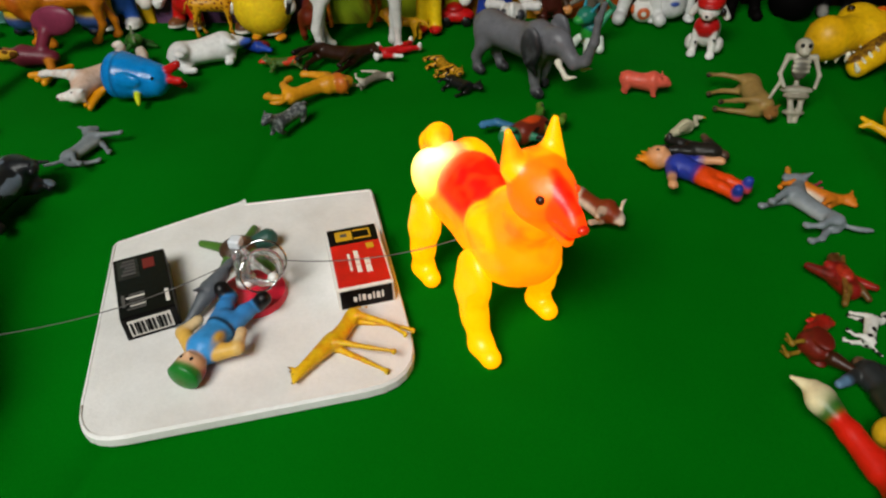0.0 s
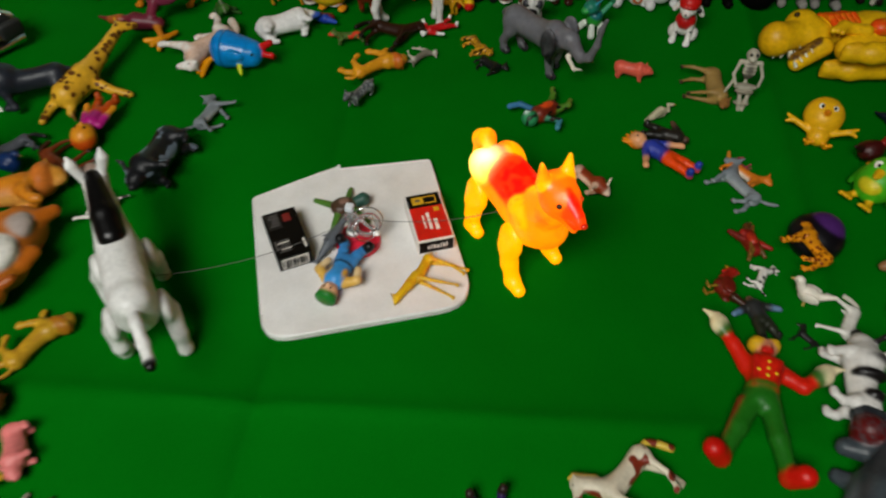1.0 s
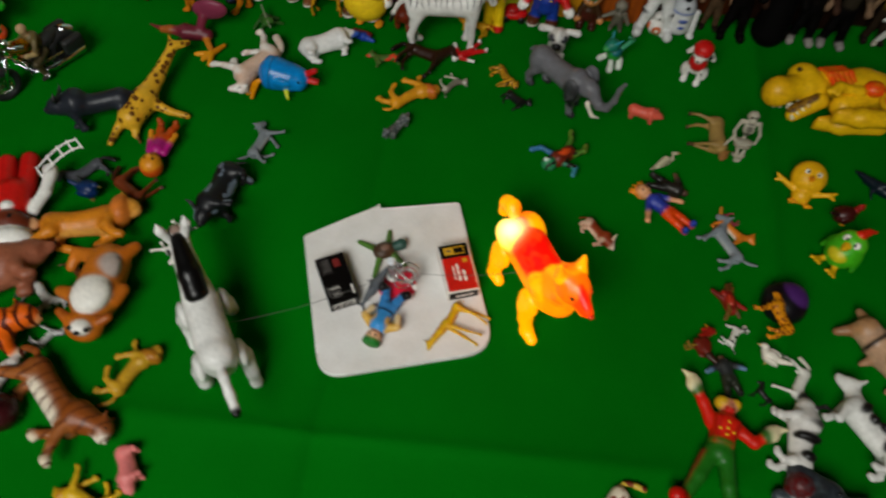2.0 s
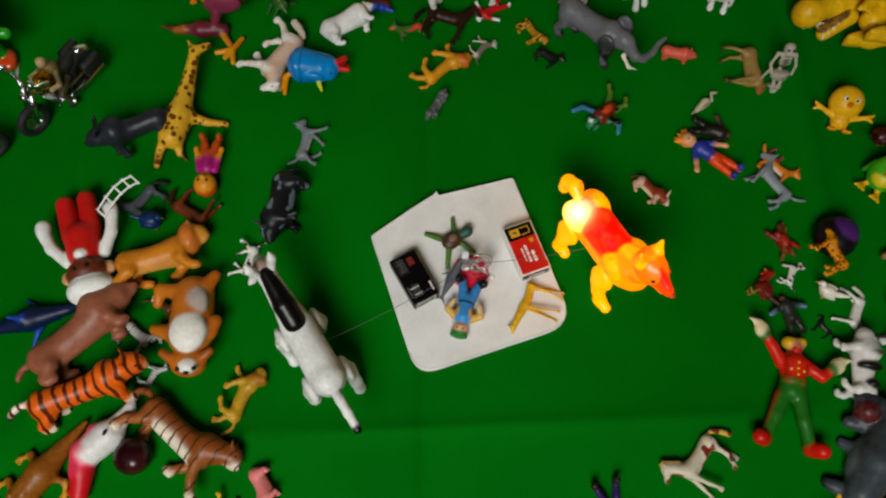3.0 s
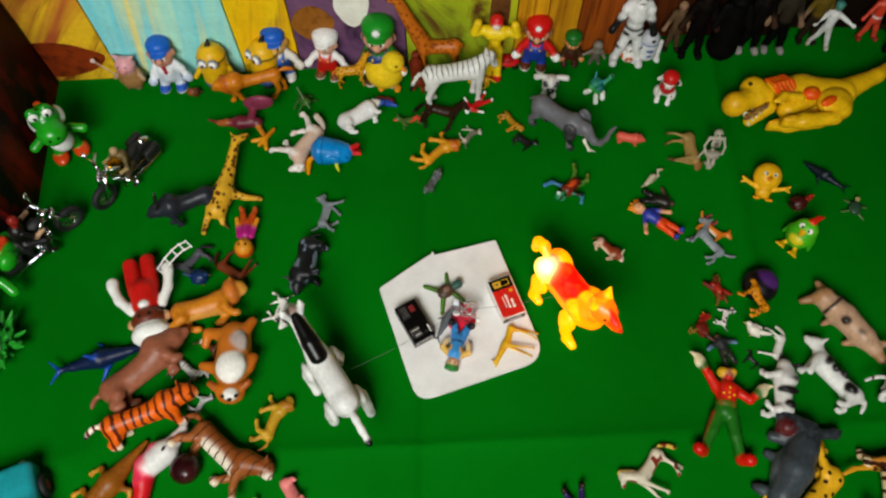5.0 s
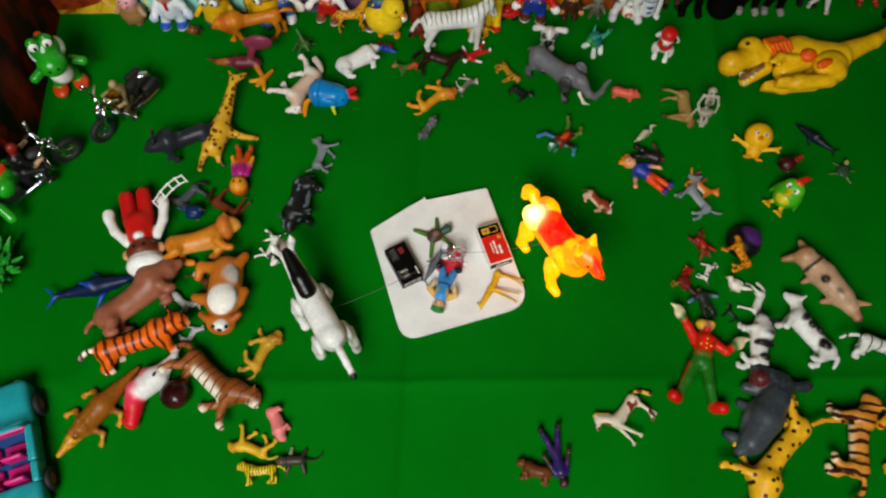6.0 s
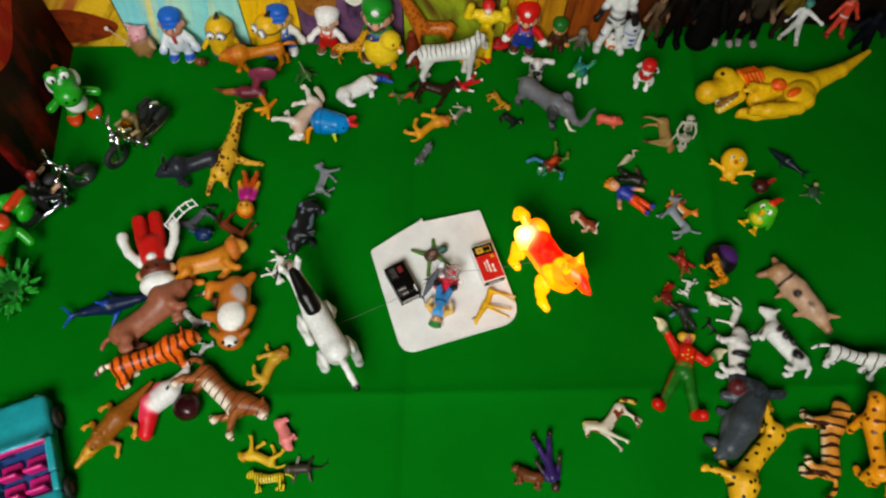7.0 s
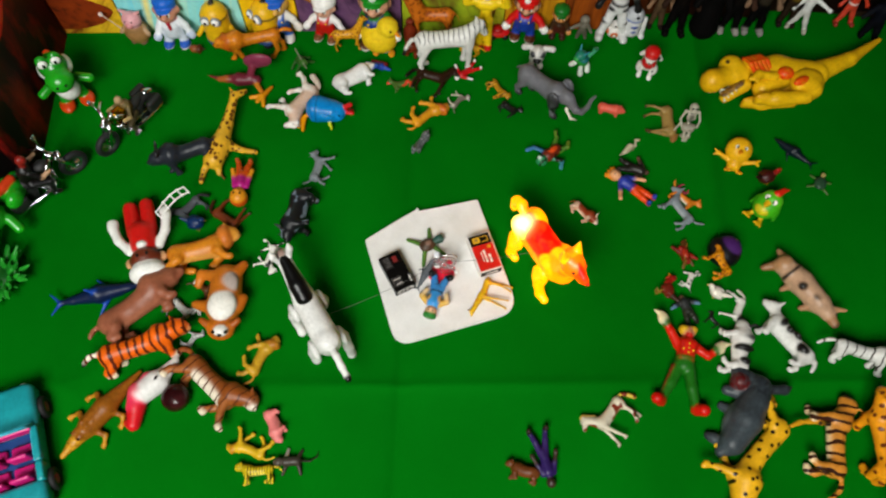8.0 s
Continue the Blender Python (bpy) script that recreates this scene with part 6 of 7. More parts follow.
# ---- heap on the other side ----
def clown():
    q, e = doll("d8200c", "1c6a14", "d88a68", "cc1408", hair="d8a81c", arms="ecdcb0", bend=(75, -5), out=(62, 142), spread=0.15, stout=1.2, shoe=1.5, hand=1.5, belt="1c6a14", big=-0.012, waist=0.6, buttons="f0c020", nose=1.6, cuff="146a1c")
    q += [cap((-0.12, -0.02, 0.46), 0.034, (-0.2, -0.015, 0.1), 0.026, "7a2c14"), ell((-0.06, 0.0, 0.95), (0.06, 0.07, 0.06), "d8a81c"), ell((0.05, 0.0, 0.97), (0.05, 0.07, 0.05), "d8a81c"), ell((0, -0.075, 0.875), (0.045, 0.02, 0.018), "c81c14")]
    q += [cap((s * 0.055, -0.06, 0.58), 0.022, (s * 0.075, -0.09, 0.78), 0.026, "b81408") for s in (1, -1)]
    return q, e


laid("toy_doll", clown(), (0.474, 0.425, 81, 0.11), label="clown doll in red jacket, green trousers and red shoes", cells=72)
laid("toy_figure", ([cap((0, 0, 0.22), 0.15, (0, 0, 0.6), 0.19, "8a1812"), cap((0, -0.05, 0.6), 0.12, (0.12, -0.02, 0.9), 0.1, "6a4018"), cap((0.12, -0.02, 0.9), 0.07, (0.22, -0.04, 0.97), 0.03, "c09040"), cap((-0.12, -0.02, 0.55), 0.1, (-0.34, -0.02, 0.82), 0.06, "7a1c12"), cap((0.16, 0, 0.4), 0.09, (0.38, 0, 0.2), 0.05, "a02014"), cap((-0.08, -0.08, 0.2), 0.06, (-0.24, 0, -0.02), 0.05, "7a5a20"), cap((0.08, -0.08, 0.2), 0.06, (0.14, 0, 0), 0.05, "6a4a1c"),
    ell((0, -0.16, 0.45), (0.1, 0.06, 0.16), "b8321c"), cap((-0.2, -0.12, 0.1), 0.03, (0.18, -0.14, 0.8), 0.03, "8a5a24"), ell((-0.1, -0.1, 0.68), (0.08, 0.08, 0.1), "a8241a")], [((0.1, -0.11, 0.92), (0.02,) * 3, "0a0806")]), (0.481, 0.588, 109, 0.038), label="small dark red and brown plastic figure", category="figurine", mat=painted("fur", "2a1a0c", 0.5))
toy("toy_ball", ([ell((0, 0, 0.4), (0.5, 0.5, 0.4), "0e0b10"), ell((0.1, 0.06, 0.5), (0.39, 0.4, 0.34), "4c2468")], ()), (0.532, 0.592, 6, 0.045), label="dark purple and black plastic ball", category="ball")
toy("toy_leopard", cat("dc8c10", leg=0.36, hr=0.09, tl=0.0), (0.524, 0.571, 114, 0.049), side=1, base=0.024, label="small orange plastic leopard leaning on a ball", category="toy leopard", mat=painted("spots", "7a3408", 0.35))
toy("toy_rooster", bird("6a1c10", head="a02014", comb="c01c14", tail="3a1c0c", legs="8a6a1c", plump=0.16), (0.457, 0.531, 113, 0.043), side=1, label="dark red plastic rooster lying on its side", category="toy rooster")
toy("toy_dog", dog("e4e0d8", legs="dcd8d0"), (0.49, 0.552, 72, 0.032), side=1, label="tiny white plastic dog with dark spots", category="toy dog", mat=painted("spots", "1c1814", 0.4))
laid("toy_figure", doll("2a2c2c", "24281c", "6a5038", "141414", hair="181410", arms="5a7a98", out=(60, 70), stout=1.8), (0.482, 0.506, 111, 0.041), label="small dark plastic soldier figure lying down", category="figurine")
toy("toy_dove", bird("ece4d4", beak="d8b060", legs="d8b060", plump=0.18), (0.521, 0.532, 159, 0.036), label="small cream plastic dove", category="toy dove")
toy("toy_horse", horse("e4e0d6", "cfc8b8", feet="e4e0d6", stride=0.1), (0.551, 0.511, -110, 0.047), side=-1, label="white plastic horse lying on its side", category="toy horse")
toy("toy_horse", horse("1c1a1a", "101010", feet="101010"), (0.518, 0.497, 134, 0.024), side=1, label="small black plastic horse lying on its side", category="toy horse")
toy("toy_cow", bull("dcd8d2", head="141212", muzzle="141212", horn="1c1a1a", leg=0.24, r=0.15, hr=0.09, spots=((-0.24, 0.04, 0.06, 0.09), (-0.02, 0.03, 0.055, 0.15), (0.17, 0.06, 0.06, 0.13))), (0.546, 0.456, 85, 0.08), side=1, label="white plastic cow with black bands and a black head", category="toy cow")
toy("toy_cow", dog("dcdad4", leg=0.2, r=0.13, hr=0.085, hz=0.12, hx=0.36, droop=0.9, tl=0.2, stride=0.03, spots=((-0.25, -0.02, 0.085, 0.06), (-0.08, 0.05, 0.065, 0.04), (0.03, 0.02, 0.05, 0.05), (0.14, 0.03, 0.045, 0.08))), (0.608, 0.482, 129, 0.101), side=1, label="white plastic cow with small black patches", category="toy cow")
def banded_pig():
    """Lies on its side: rump, long trunk, tapered head with a dark nose."""
    t, d, k = "c8a080", "9a6c44", "15110f"
    q = [cap((-0.34, 0, 0.15), 0.11, (-0.1, 0, 0.16), 0.14, t), cap((-0.1, 0, 0.16), 0.14, (0.2, -0.01, 0.15), 0.12, t), cap((0.2, -0.01, 0.15), 0.115, (0.34, -0.02, 0.14), 0.08, t), cap((0.34, -0.02, 0.14), 0.072, (0.46, -0.04, 0.13), 0.048, "a87850"), ell((0.485, -0.045, 0.13), (0.022, 0.042, 0.042), k),
         cap((0.35, 0.06, 0.18), 0.036, (0.43, 0.14, 0.2), 0.016, "b88860"), cap((-0.4, -0.05, 0.13), 0.06, (-0.47, -0.17, 0.08), 0.036, d), cap((-0.4, 0.06, 0.15), 0.06, (-0.51, 0.09, 0.14), 0.032, d), ell((-0.37, 0, 0.165), (0.09, 0.11, 0.115), "b48458"), cap((0.17, -0.1, 0.1), 0.045, (0.12, -0.17, 0.06), 0.032, "a87c58"), cap((-0.14, -0.12, 0.1), 0.04, (-0.16, -0.18, 0.06), 0.028, "a87c58")]
    q += [ell((-0.235, 0, 0.155), (0.026, 0.142, 0.137), k), ell((-0.05, -0.075, 0.255), (0.05, 0.045, 0.04), k), ell((0.13, -0.045, 0.245), (0.055, 0.036, 0.03), k)]
    return q, [((0.4, 0.01, 0.2), (0.012,) * 3, "0c0a08")]


toy("toy_pig", banded_pig(), (0.64, 0.55, -49, 0.119), side=0, label="tan-pink plastic pig with a black band", category="toy pig", mat=painted("fur", "a88468", 1.0), cells=64)
toy("toy_tiger", cat("dcdad4", leg=0.24, r=0.11, hr=0.085), (0.702, 0.466, -12, 0.089), side=-30, label="white plastic tiger with black stripes", category="toy tiger", mat=painted("thin_stripes", "4c4640", 1.4))
def hippo():
    """Lies on its side: head ahead, feet and open mouth to one side."""
    g, d = "373e43", "282d32"
    q = [cap((-0.34, 0.03, 0.17), 0.15, (-0.05, -0.01, 0.2), 0.19, g), cap((-0.05, -0.01, 0.2), 0.19, (0.2, -0.03, 0.2), 0.165, g), ell((-0.1, 0.1, 0.15), (0.26, 0.11, 0.13), "646a6e"),
         cap((0.2, -0.04, 0.2), 0.16, (0.38, -0.02, 0.2), 0.15, d), cap((0.42, 0.04, 0.2), 0.1, (0.44, 0.24, 0.2), 0.085, d), cap((0.24, 0.12, 0.16), 0.08, (0.2, 0.28, 0.14), 0.06, g),
         ell((0.33, 0.2, 0.22), (0.1, 0.11, 0.12), "5c0c0c"), cap((0.38, -0.1, 0.24), 0.05, (0.5, -0.3, 0.2), 0.06, d), cap((0.5, -0.3, 0.2), 0.06, (0.56, -0.36, 0.2), 0.02, d),
         cap((-0.4, 0.05, 0.16), 0.13, (-0.5, 0.1, 0.12), 0.07, g), cap((-0.4, 0.08, 0.12), 0.08, (-0.38, 0.22, 0.08), 0.06, "4c5458"), cap((-0.38, 0.22, 0.08), 0.06, (-0.38, 0.28, 0.07), 0.05, d), cap((0.0, 0.14, 0.1), 0.07, (0.02, 0.26, 0.07), 0.05, g)]
    return q, [((0.4, -0.06, 0.34), (0.018,) * 3, "0a0a0a"), ((0.3, 0.27, 0.2), (0.014, 0.014, 0.03), "e8e0c8"), ((0.38, 0.27, 0.22), (0.014, 0.014, 0.03), "e8e0c8")]


toy("toy_hippo", hippo(), (0.546, 0.369, 68, 0.107), label="dark grey plastic hippo with an open red mouth", category="toy hippo", mat=painted("fur", "4a5458", 0.6), cells=64)
toy("toy_hen", bird("c88a1c", head="c88a1c"), (0.581, 0.395, -62, 0.025), label="small ochre plastic hen", category="toy hen")
toy("toy_leopard", cat("ecb01c", tail="d89a18", tip="17120c", leg=0.26, r=0.088, thin=0.03, hr=0.075, tr=0.02, tl=0.55, droop=-0.35, stride=0.12), (0.556, 0.316, -128, 0.15), side=-1, label="yellow plastic leopard with black spots lying on its side", category="toy leopard", mat=painted("dots", "2a1806", 0.95), cells=68)
toy("toy_tiger", cat("d88c30", belly="ecd2a4", feet="ecd2a4", leg=0.26, r=0.11), (0.658, 0.354, 83, 0.113), side=1, label="tan plastic tiger with dark stripes lying on its side", category="toy tiger", mat=painted("stripes", "38180a", 1.5))
toy("toy_leopard", cat("f09a14", leg=0.25, belly="f0c060", r=0.098), (0.701, 0.356, 92, 0.118), side=12, label="orange plastic leopard with dark spots standing", category="toy leopard", mat=painted("dots", "6a2c08", 1.0))


# ---- yellow dinosaur ----
def yellow_dinosaur(place):
    """Lies on its flank, mouth open: trunk and tail, head, jaw, arm, legs and the orange plates on its skin."""
    x, y, yaw, size = place
    b, d, o = "f0bc10", "e8b010", "f0500c"
    ob = new("toy_dinosaur")
    ob.matrix_world = Matrix.Translation((x, y, 0.105 * size)) @ turned(yaw, 1).to_4x4()
    tagged(ob, "large yellow plastic dinosaur with orange patches lying on its side", "toy dinosaur")
    mat = painted("fur", "d8a00e", 0.8, 0.4)

    def bit(name, prims, beads=(), melt=0.02, cells=60, label="", parent=ob):
        return tagged(figure(name, prims, size, None, 0, 0, mat=mat, melt=melt, cells=cells, beads=beads, parent=parent), label)

    bit("body", [cap((-0.12, 0, -0.055), 0.066, (0.06, 0, 0.0), 0.08, b), cap((0.06, 0, 0.005), 0.078, (0.15, 0, 0.035), 0.058, b), cap((0.1, 0, -0.03), 0.072, (0.19, 0, -0.075), 0.05, b), ell((0.075, 0, 0.055), (0.07, 0.06, 0.045), b), cap((0.14, 0, 0.045), 0.056, (0.24, 0, 0.055), 0.052, b)], cells=70)
    bit("tail", [cap((-0.1, 0, -0.05), 0.064, (-0.34, 0, -0.005), 0.036, b), cap((-0.34, 0, -0.005), 0.036, (-0.56, 0, 0.08), 0.014, d)])
    head = bit("head", [ell((0.295, 0, 0.08), (0.058, 0.07, 0.072), b, -20), cap((0.32, 0, 0.045), 0.05, (0.41, 0, 0.03), 0.056, b), ell((0.43, 0, 0.028), (0.056, 0.064, 0.056), d), cap((0.26, 0, 0.03), 0.052, (0.3, 0, 0.03), 0.05, b)],
               [((0.335, s * 0.058, 0.085), (0.011,) * 3, "180c04") for s in (1, -1)] + [((0.46, s * 0.03, 0.06), (0.008,) * 3, "5a3408") for s in (1, -1)])
    jaw = bit("jaw", [cap((0.26, -0.015, -0.025), 0.036, (0.36, -0.062, -0.048), 0.027, b), cap((0.285, -0.005, -0.018), 0.026, (0.365, -0.045, -0.038), 0.02, "5a3a10")])
    for i in range(4):
        for s in (1, -1):
            bit("tooth", [cap((0.312 + 0.02 * i, -0.022 - 0.012 * i, -0.032 - 0.005 * i + s * 0.02), 0.0085, (0.327 + 0.02 * i, 0.0 - 0.012 * i, -0.031 - 0.005 * i + s * 0.02), 0.003, "f2eed8")], cells=12, melt=0.004, label="white pointed tooth", parent=jaw)
            bit("tooth", [cap((0.345 + 0.028 * i, -0.035, 0.02 + s * (0.034 - 0.003 * i)), 0.008, (0.348 + 0.028 * i, -0.058, 0.02 + s * (0.034 - 0.003 * i)), 0.003, "f2eed8")], cells=12, melt=0.004, label="white pointed tooth", parent=head)
    for k in range(5):
        bit("neck_plate", [cap((0.13 + 0.022 * k, 0.05, -0.01), 0.0125, (0.136 + 0.022 * k, 0.06, 0.045), 0.0125, o), cap((0.136 + 0.022 * k, 0.06, 0.045), 0.0125, (0.142 + 0.022 * k, 0.036, 0.098), 0.0125, o)], cells=20, melt=0.01, label="ribbed orange plate")
    bit("shoulder_plate", [ell((0.082, 0.068, -0.055), (0.042, 0.03, 0.036), o, 12)], cells=26, label="oval orange plate")
    bit("arm", [cap((0.14, 0.055, -0.055), 0.026, (0.22, 0.07, -0.035), 0.018, b), cap((0.22, 0.07, -0.035), 0.018, (0.27, 0.07, -0.05), 0.012, b), cap((0.22, 0.07, -0.035), 0.014, (0.25, 0.075, -0.075), 0.01, b)], cells=36)
    for s in (1, -1):
        tuck = 0.0 if s > 0 else 0.06
        leg = bit("leg", [ell((-0.012, s * 0.055, -0.125 + tuck), (0.088, 0.048, 0.078), b, -15), cap((-0.02, s * 0.055, -0.18 + tuck), 0.042, (0.04, s * 0.055, -0.205 + tuck), 0.034, b)])
        bit("foot", [cap((0.035, s * 0.055, -0.21 + tuck), 0.034, (0.19, s * 0.055, -0.185 + tuck), 0.037, b), cap((0.19, s * 0.055, -0.185 + tuck), 0.037, (0.265, s * 0.055, -0.17 + tuck), 0.024, b)] + [cap((0.245, s * 0.055 + dy, -0.17 + tuck), 0.015, (0.285, s * 0.055 + dy, -0.165 + tuck), 0.009, d) for dy in (-0.025, 0, 0.025)], cells=50, parent=leg)
        if s > 0:
            bit("thigh_plate", [ell((0.045, 0.095, -0.135), (0.046, 0.02, 0.022), o, -14)], cells=26, label="oval orange plate", parent=leg)


yellow_dinosaur((0.643, 0.905, -160, 0.291))

# ---- second row in front of the boards ----
toy("toy_acorn", ([ell((0, 0, 0.3), (0.26, 0.26, 0.34), "8a4a20"), ell((0, 0, 0.6), (0.3, 0.3, 0.2), "5a2c12"), cap((0, 0, 0.75), 0.05, (0.05, 0, 0.95), 0.04, "3a1c0a")], ()), (-0.271, 0.854, 92, 0.024), side=1, label="small brown plastic acorn lying on the cloth", category="toy acorn")
toy("toy_lion", cat("d07a14", mane="bc5c10", feet="c87014", leg=0.36, r=0.092, hz=0.02, thin=0.036, tl=0.32, belly="d88c28", hr=0.085, droop=0.3, stride=0.08), (-0.175, 0.853, -159, 0.11), side=0, label="orange plastic lion standing before the boards", category="toy lion", mat=painted("fur", "a8560c", 0.8))
toy("toy_pterosaur", ([cap((-0.3, -0.02, 0.12), 0.08, (0.0, 0, 0.14), 0.12, "6c2030"), cap((0.0, 0, 0.14), 0.09, (0.2, 0.02, 0.16), 0.06, "7a2a30"), cap((0.2, 0.02, 0.17), 0.065, (0.32, 0.03, 0.16), 0.05, "a85a20"), cap((0.32, 0.03, 0.16), 0.04, (0.55, -0.06, 0.14), 0.012, "7a2428"),
    cap((-0.2, -0.04, 0.2), 0.06, (-0.26, -0.12, 0.36), 0.07, "78263a"), ell((-0.36, -0.16, 0.46), (0.26, 0.07, 0.16), "82304a", -12), cap((-0.3, 0.05, 0.1), 0.05, (-0.42, 0.22, 0.06), 0.04, "c8781c")], ()), (-0.188, 0.802, -176, 0.088), label="maroon plastic pterosaur with one round wing raised", category="toy pterosaur")
toy("toy_frog", ([ell((0, 0, 0.2), (0.2, 0.16, 0.15), "2c5a20"), ell((0.2, 0, 0.28), (0.14, 0.14, 0.11), "3a6c28"), cap((-0.4, 0.1, 0.34), 0.03, (0.5, -0.1, 0.36), 0.025, "7a8a6a")]
    + [cap((x0, s * 0.14, 0.14), 0.05, (x0 + 0.1, s * 0.36, 0.05), 0.04, "2c5a20") for s in (1, -1) for x0 in (-0.12, 0.12)], ()), (-0.103, 0.85, -43, 0.047), label="small dark green plastic frog", category="toy frog")
toy("toy_horse", quad("dcbca8", belly="e8d8cc", legs="ece6e0", head="efe9e4", feet="efe9e4", tail="d8ccc0", leg=0.34, r=0.15, thin=0.045, hx=0.36, hz=0.16, hr=0.085, snout=0.14, neck=0.1, tl=0.42, tr=0.03, bushy=0.03, ear=0.045, nod=0.09, stride=0.16), (-0.086, 0.765, -117, 0.084), side=-1, label="white and brown plastic horse lying on its side", category="toy horse", mat=painted("fur", "c89c84", 1.2))
toy("toy_claw", ([cap((0.0, 0, 0.1), 0.08, (0.25, y0, 0.1), 0.06, "e0930c") for y0 in (-0.25, 0.0, 0.25)] + [cap((-0.4, 0, 0.1), 0.05, (0.0, 0, 0.1), 0.08, "d8840c")], ()), (-0.148, 0.78, -119, 0.05), label="small orange plastic claw lying on the cloth", category="toy claw")
standing("toy_hen", ([cap((-0.2, 0, 0.34), 0.33, (0.1, 0, 0.31), 0.28, "0c84d0"), ell((0.26, 0, 0.3), (0.2, 0.24, 0.24), "0c8ad8"), ell((-0.32, 0, 0.34), (0.13, 0.33, 0.33), "0a78c4"), ell((-0.22, 0, 0.34), (0.028, 0.348, 0.345), "07568c"), ell((0.0, -0.28, 0.4), (0.2, 0.05, 0.1), "0c8ad8"),
    cap((0.4, 0.05, 0.4), 0.07, (0.58, 0.1, 0.5), 0.06, "c81818"), cap((0.43, 0.0, 0.32), 0.06, (0.62, 0.0, 0.3), 0.055, "d01818"), cap((0.42, 0.1, 0.25), 0.06, (0.57, 0.16, 0.16), 0.055, "c01616"), cap((0.1, -0.3, 0.2), 0.05, (0.16, -0.4, 0.12), 0.03, "c8d020"), cap((-0.42, -0.08, 0.24), 0.05, (-0.56, -0.14, 0.14), 0.05, "e8960c")]
    + [cap((-0.56, -0.14, 0.14), 0.05, (-0.56 - 0.11 * k, -0.48 + 0.08 * k, 0.06), 0.045, "e8960c") for k in range(3)], [((0.34, -0.2, 0.42), (0.022,) * 3, "0a0a0a")]), (-0.043, 0.756, 0.06), lean=0, label="round glossy blue plastic hen with red comb and orange feet", category="toy hen", mat=painted(rough=0.2), cells=60)
toy("toy_badger", quad("e8e6e4", leg=0.18, r=0.185, hx=0.36, hz=0.02, hr=0.085, head="e0dedc", muzzle="2c50a8", snout=0.14, thin=0.04, tl=0.1), (-0.014, 0.829, 39, 0.076), side=-1, label="white plastic badger with a blue and red head lying down", category="toy badger")
toy("toy_horse", horse("2c1408", "140a06", feet="140a06"), (0.107, 0.846, -12, 0.067), side=-1, label="dark brown plastic horse lying on its side", category="toy horse")
toy("toy_lizard", dog("4c6a2c", hr=0.1, leg=0.2), (0.057, 0.828, -156, 0.042), side=1, label="small olive plastic lizard", category="toy lizard", mat=painted("patches", "c83c1c", 0.4))
laid("toy_doll", doll("c81418", "c81418", "ece8e4", "f0eeea", arms="f0eeea", hat="f0eeea", out=(80, 60), spread=0.12, stout=1.2), (0.155, 0.863, -137, 0.045), label="small red and white plastic doll lying down")
toy("toy_lion", cat("e0981c", stride=0.16, mane="c8641c", belly="e8c070", leg=0.3, r=0.105, hr=0.1, tl=0.34), (0.106, 0.773, 49, 0.068), side=1, label="small orange plastic lion with a rust mane lying down", category="toy lion", mat=painted("fur", "c87c14", 0.6))
toy("toy_antelope", dog("7a7466", stride=0.16, belly="d8d4c8", legs="c8c0b0", head="c8c4b8", leg=0.36, r=0.11, thin=0.03, hz=0.2), (0.148, 0.807, 61, 0.037), side=1, label="small grey and white plastic antelope lying on its side", category="toy antelope")
toy("toy_bird", ([cap((-0.4, 0.02, 0.12), 0.06, (0.1, 0.02, 0.14), 0.13, "1c3c9c"), cap((-0.3, 0.16, 0.12), 0.06, (0.2, 0.14, 0.14), 0.11, "6c1418"), cap((0.1, 0.02, 0.14), 0.1, (0.42, 0.02, 0.12), 0.05, "2048b0")], ()), (0.018, 0.856, -14, 0.043), label="small blue and maroon plastic bird lying down", category="toy bird")
toy("toy_hyena", cat("d0941c", leg=0.3, tl=0.2), (0.208, 0.835, -55, 0.042), side=-1, label="small yellow and black striped plastic hyena", category="toy hyena", mat=painted("stripes", "2a1606", 0.4))
toy("toy_gorilla", dog("141414", leg=0.3, r=0.16, hr=0.11, tl=0), (0.227, 0.802, -34, 0.036), side=-1, label="small black plastic gorilla lying down", category="toy gorilla")
standing("toy_dog", ([ell((0, 0, 0.3), (0.24, 0.2, 0.26), "c8c4be"), ell((0, -0.08, 0.68), (0.27, 0.24, 0.24), "c4c0ba"), ell((0, -0.34, 0.58), (0.13, 0.1, 0.1), "0c0c0e"), ell((0, -0.22, 0.56), (0.18, 0.12, 0.13), "e4e0da"), ell((0, -0.16, 0.8), (0.07, 0.18, 0.16), "eceae6"), ell((0.15, -0.2, 0.74), (0.09, 0.1, 0.11), "34343a"), ell((-0.15, -0.2, 0.74), (0.09, 0.1, 0.11), "34343a")]
    + [cap((s * 0.22, 0, 0.84), 0.08, (s * 0.46, -0.04, 0.86), 0.1, "d8d4d0") for s in (1, -1)] + [ell((s * 0.15, -0.14, 0.06), (0.1, 0.14, 0.07), "e4e0da") for s in (1, -1)],
    [((s * 0.1, -0.29, 0.74), (0.03, 0.02, 0.04), "080808") for s in (1, -1)]), (0.26, 0.897, 0.047), lean=-5, label="grey and white plastic puppy with drooping ears", category="toy dog")
toy("toy_elephant", elephant("6c6c72"), (0.274, 0.821, -36, 0.105), label="grey plastic elephant with white tusks standing", category="toy elephant", mat=painted("fur", "58585c", 0.9), cells=68)
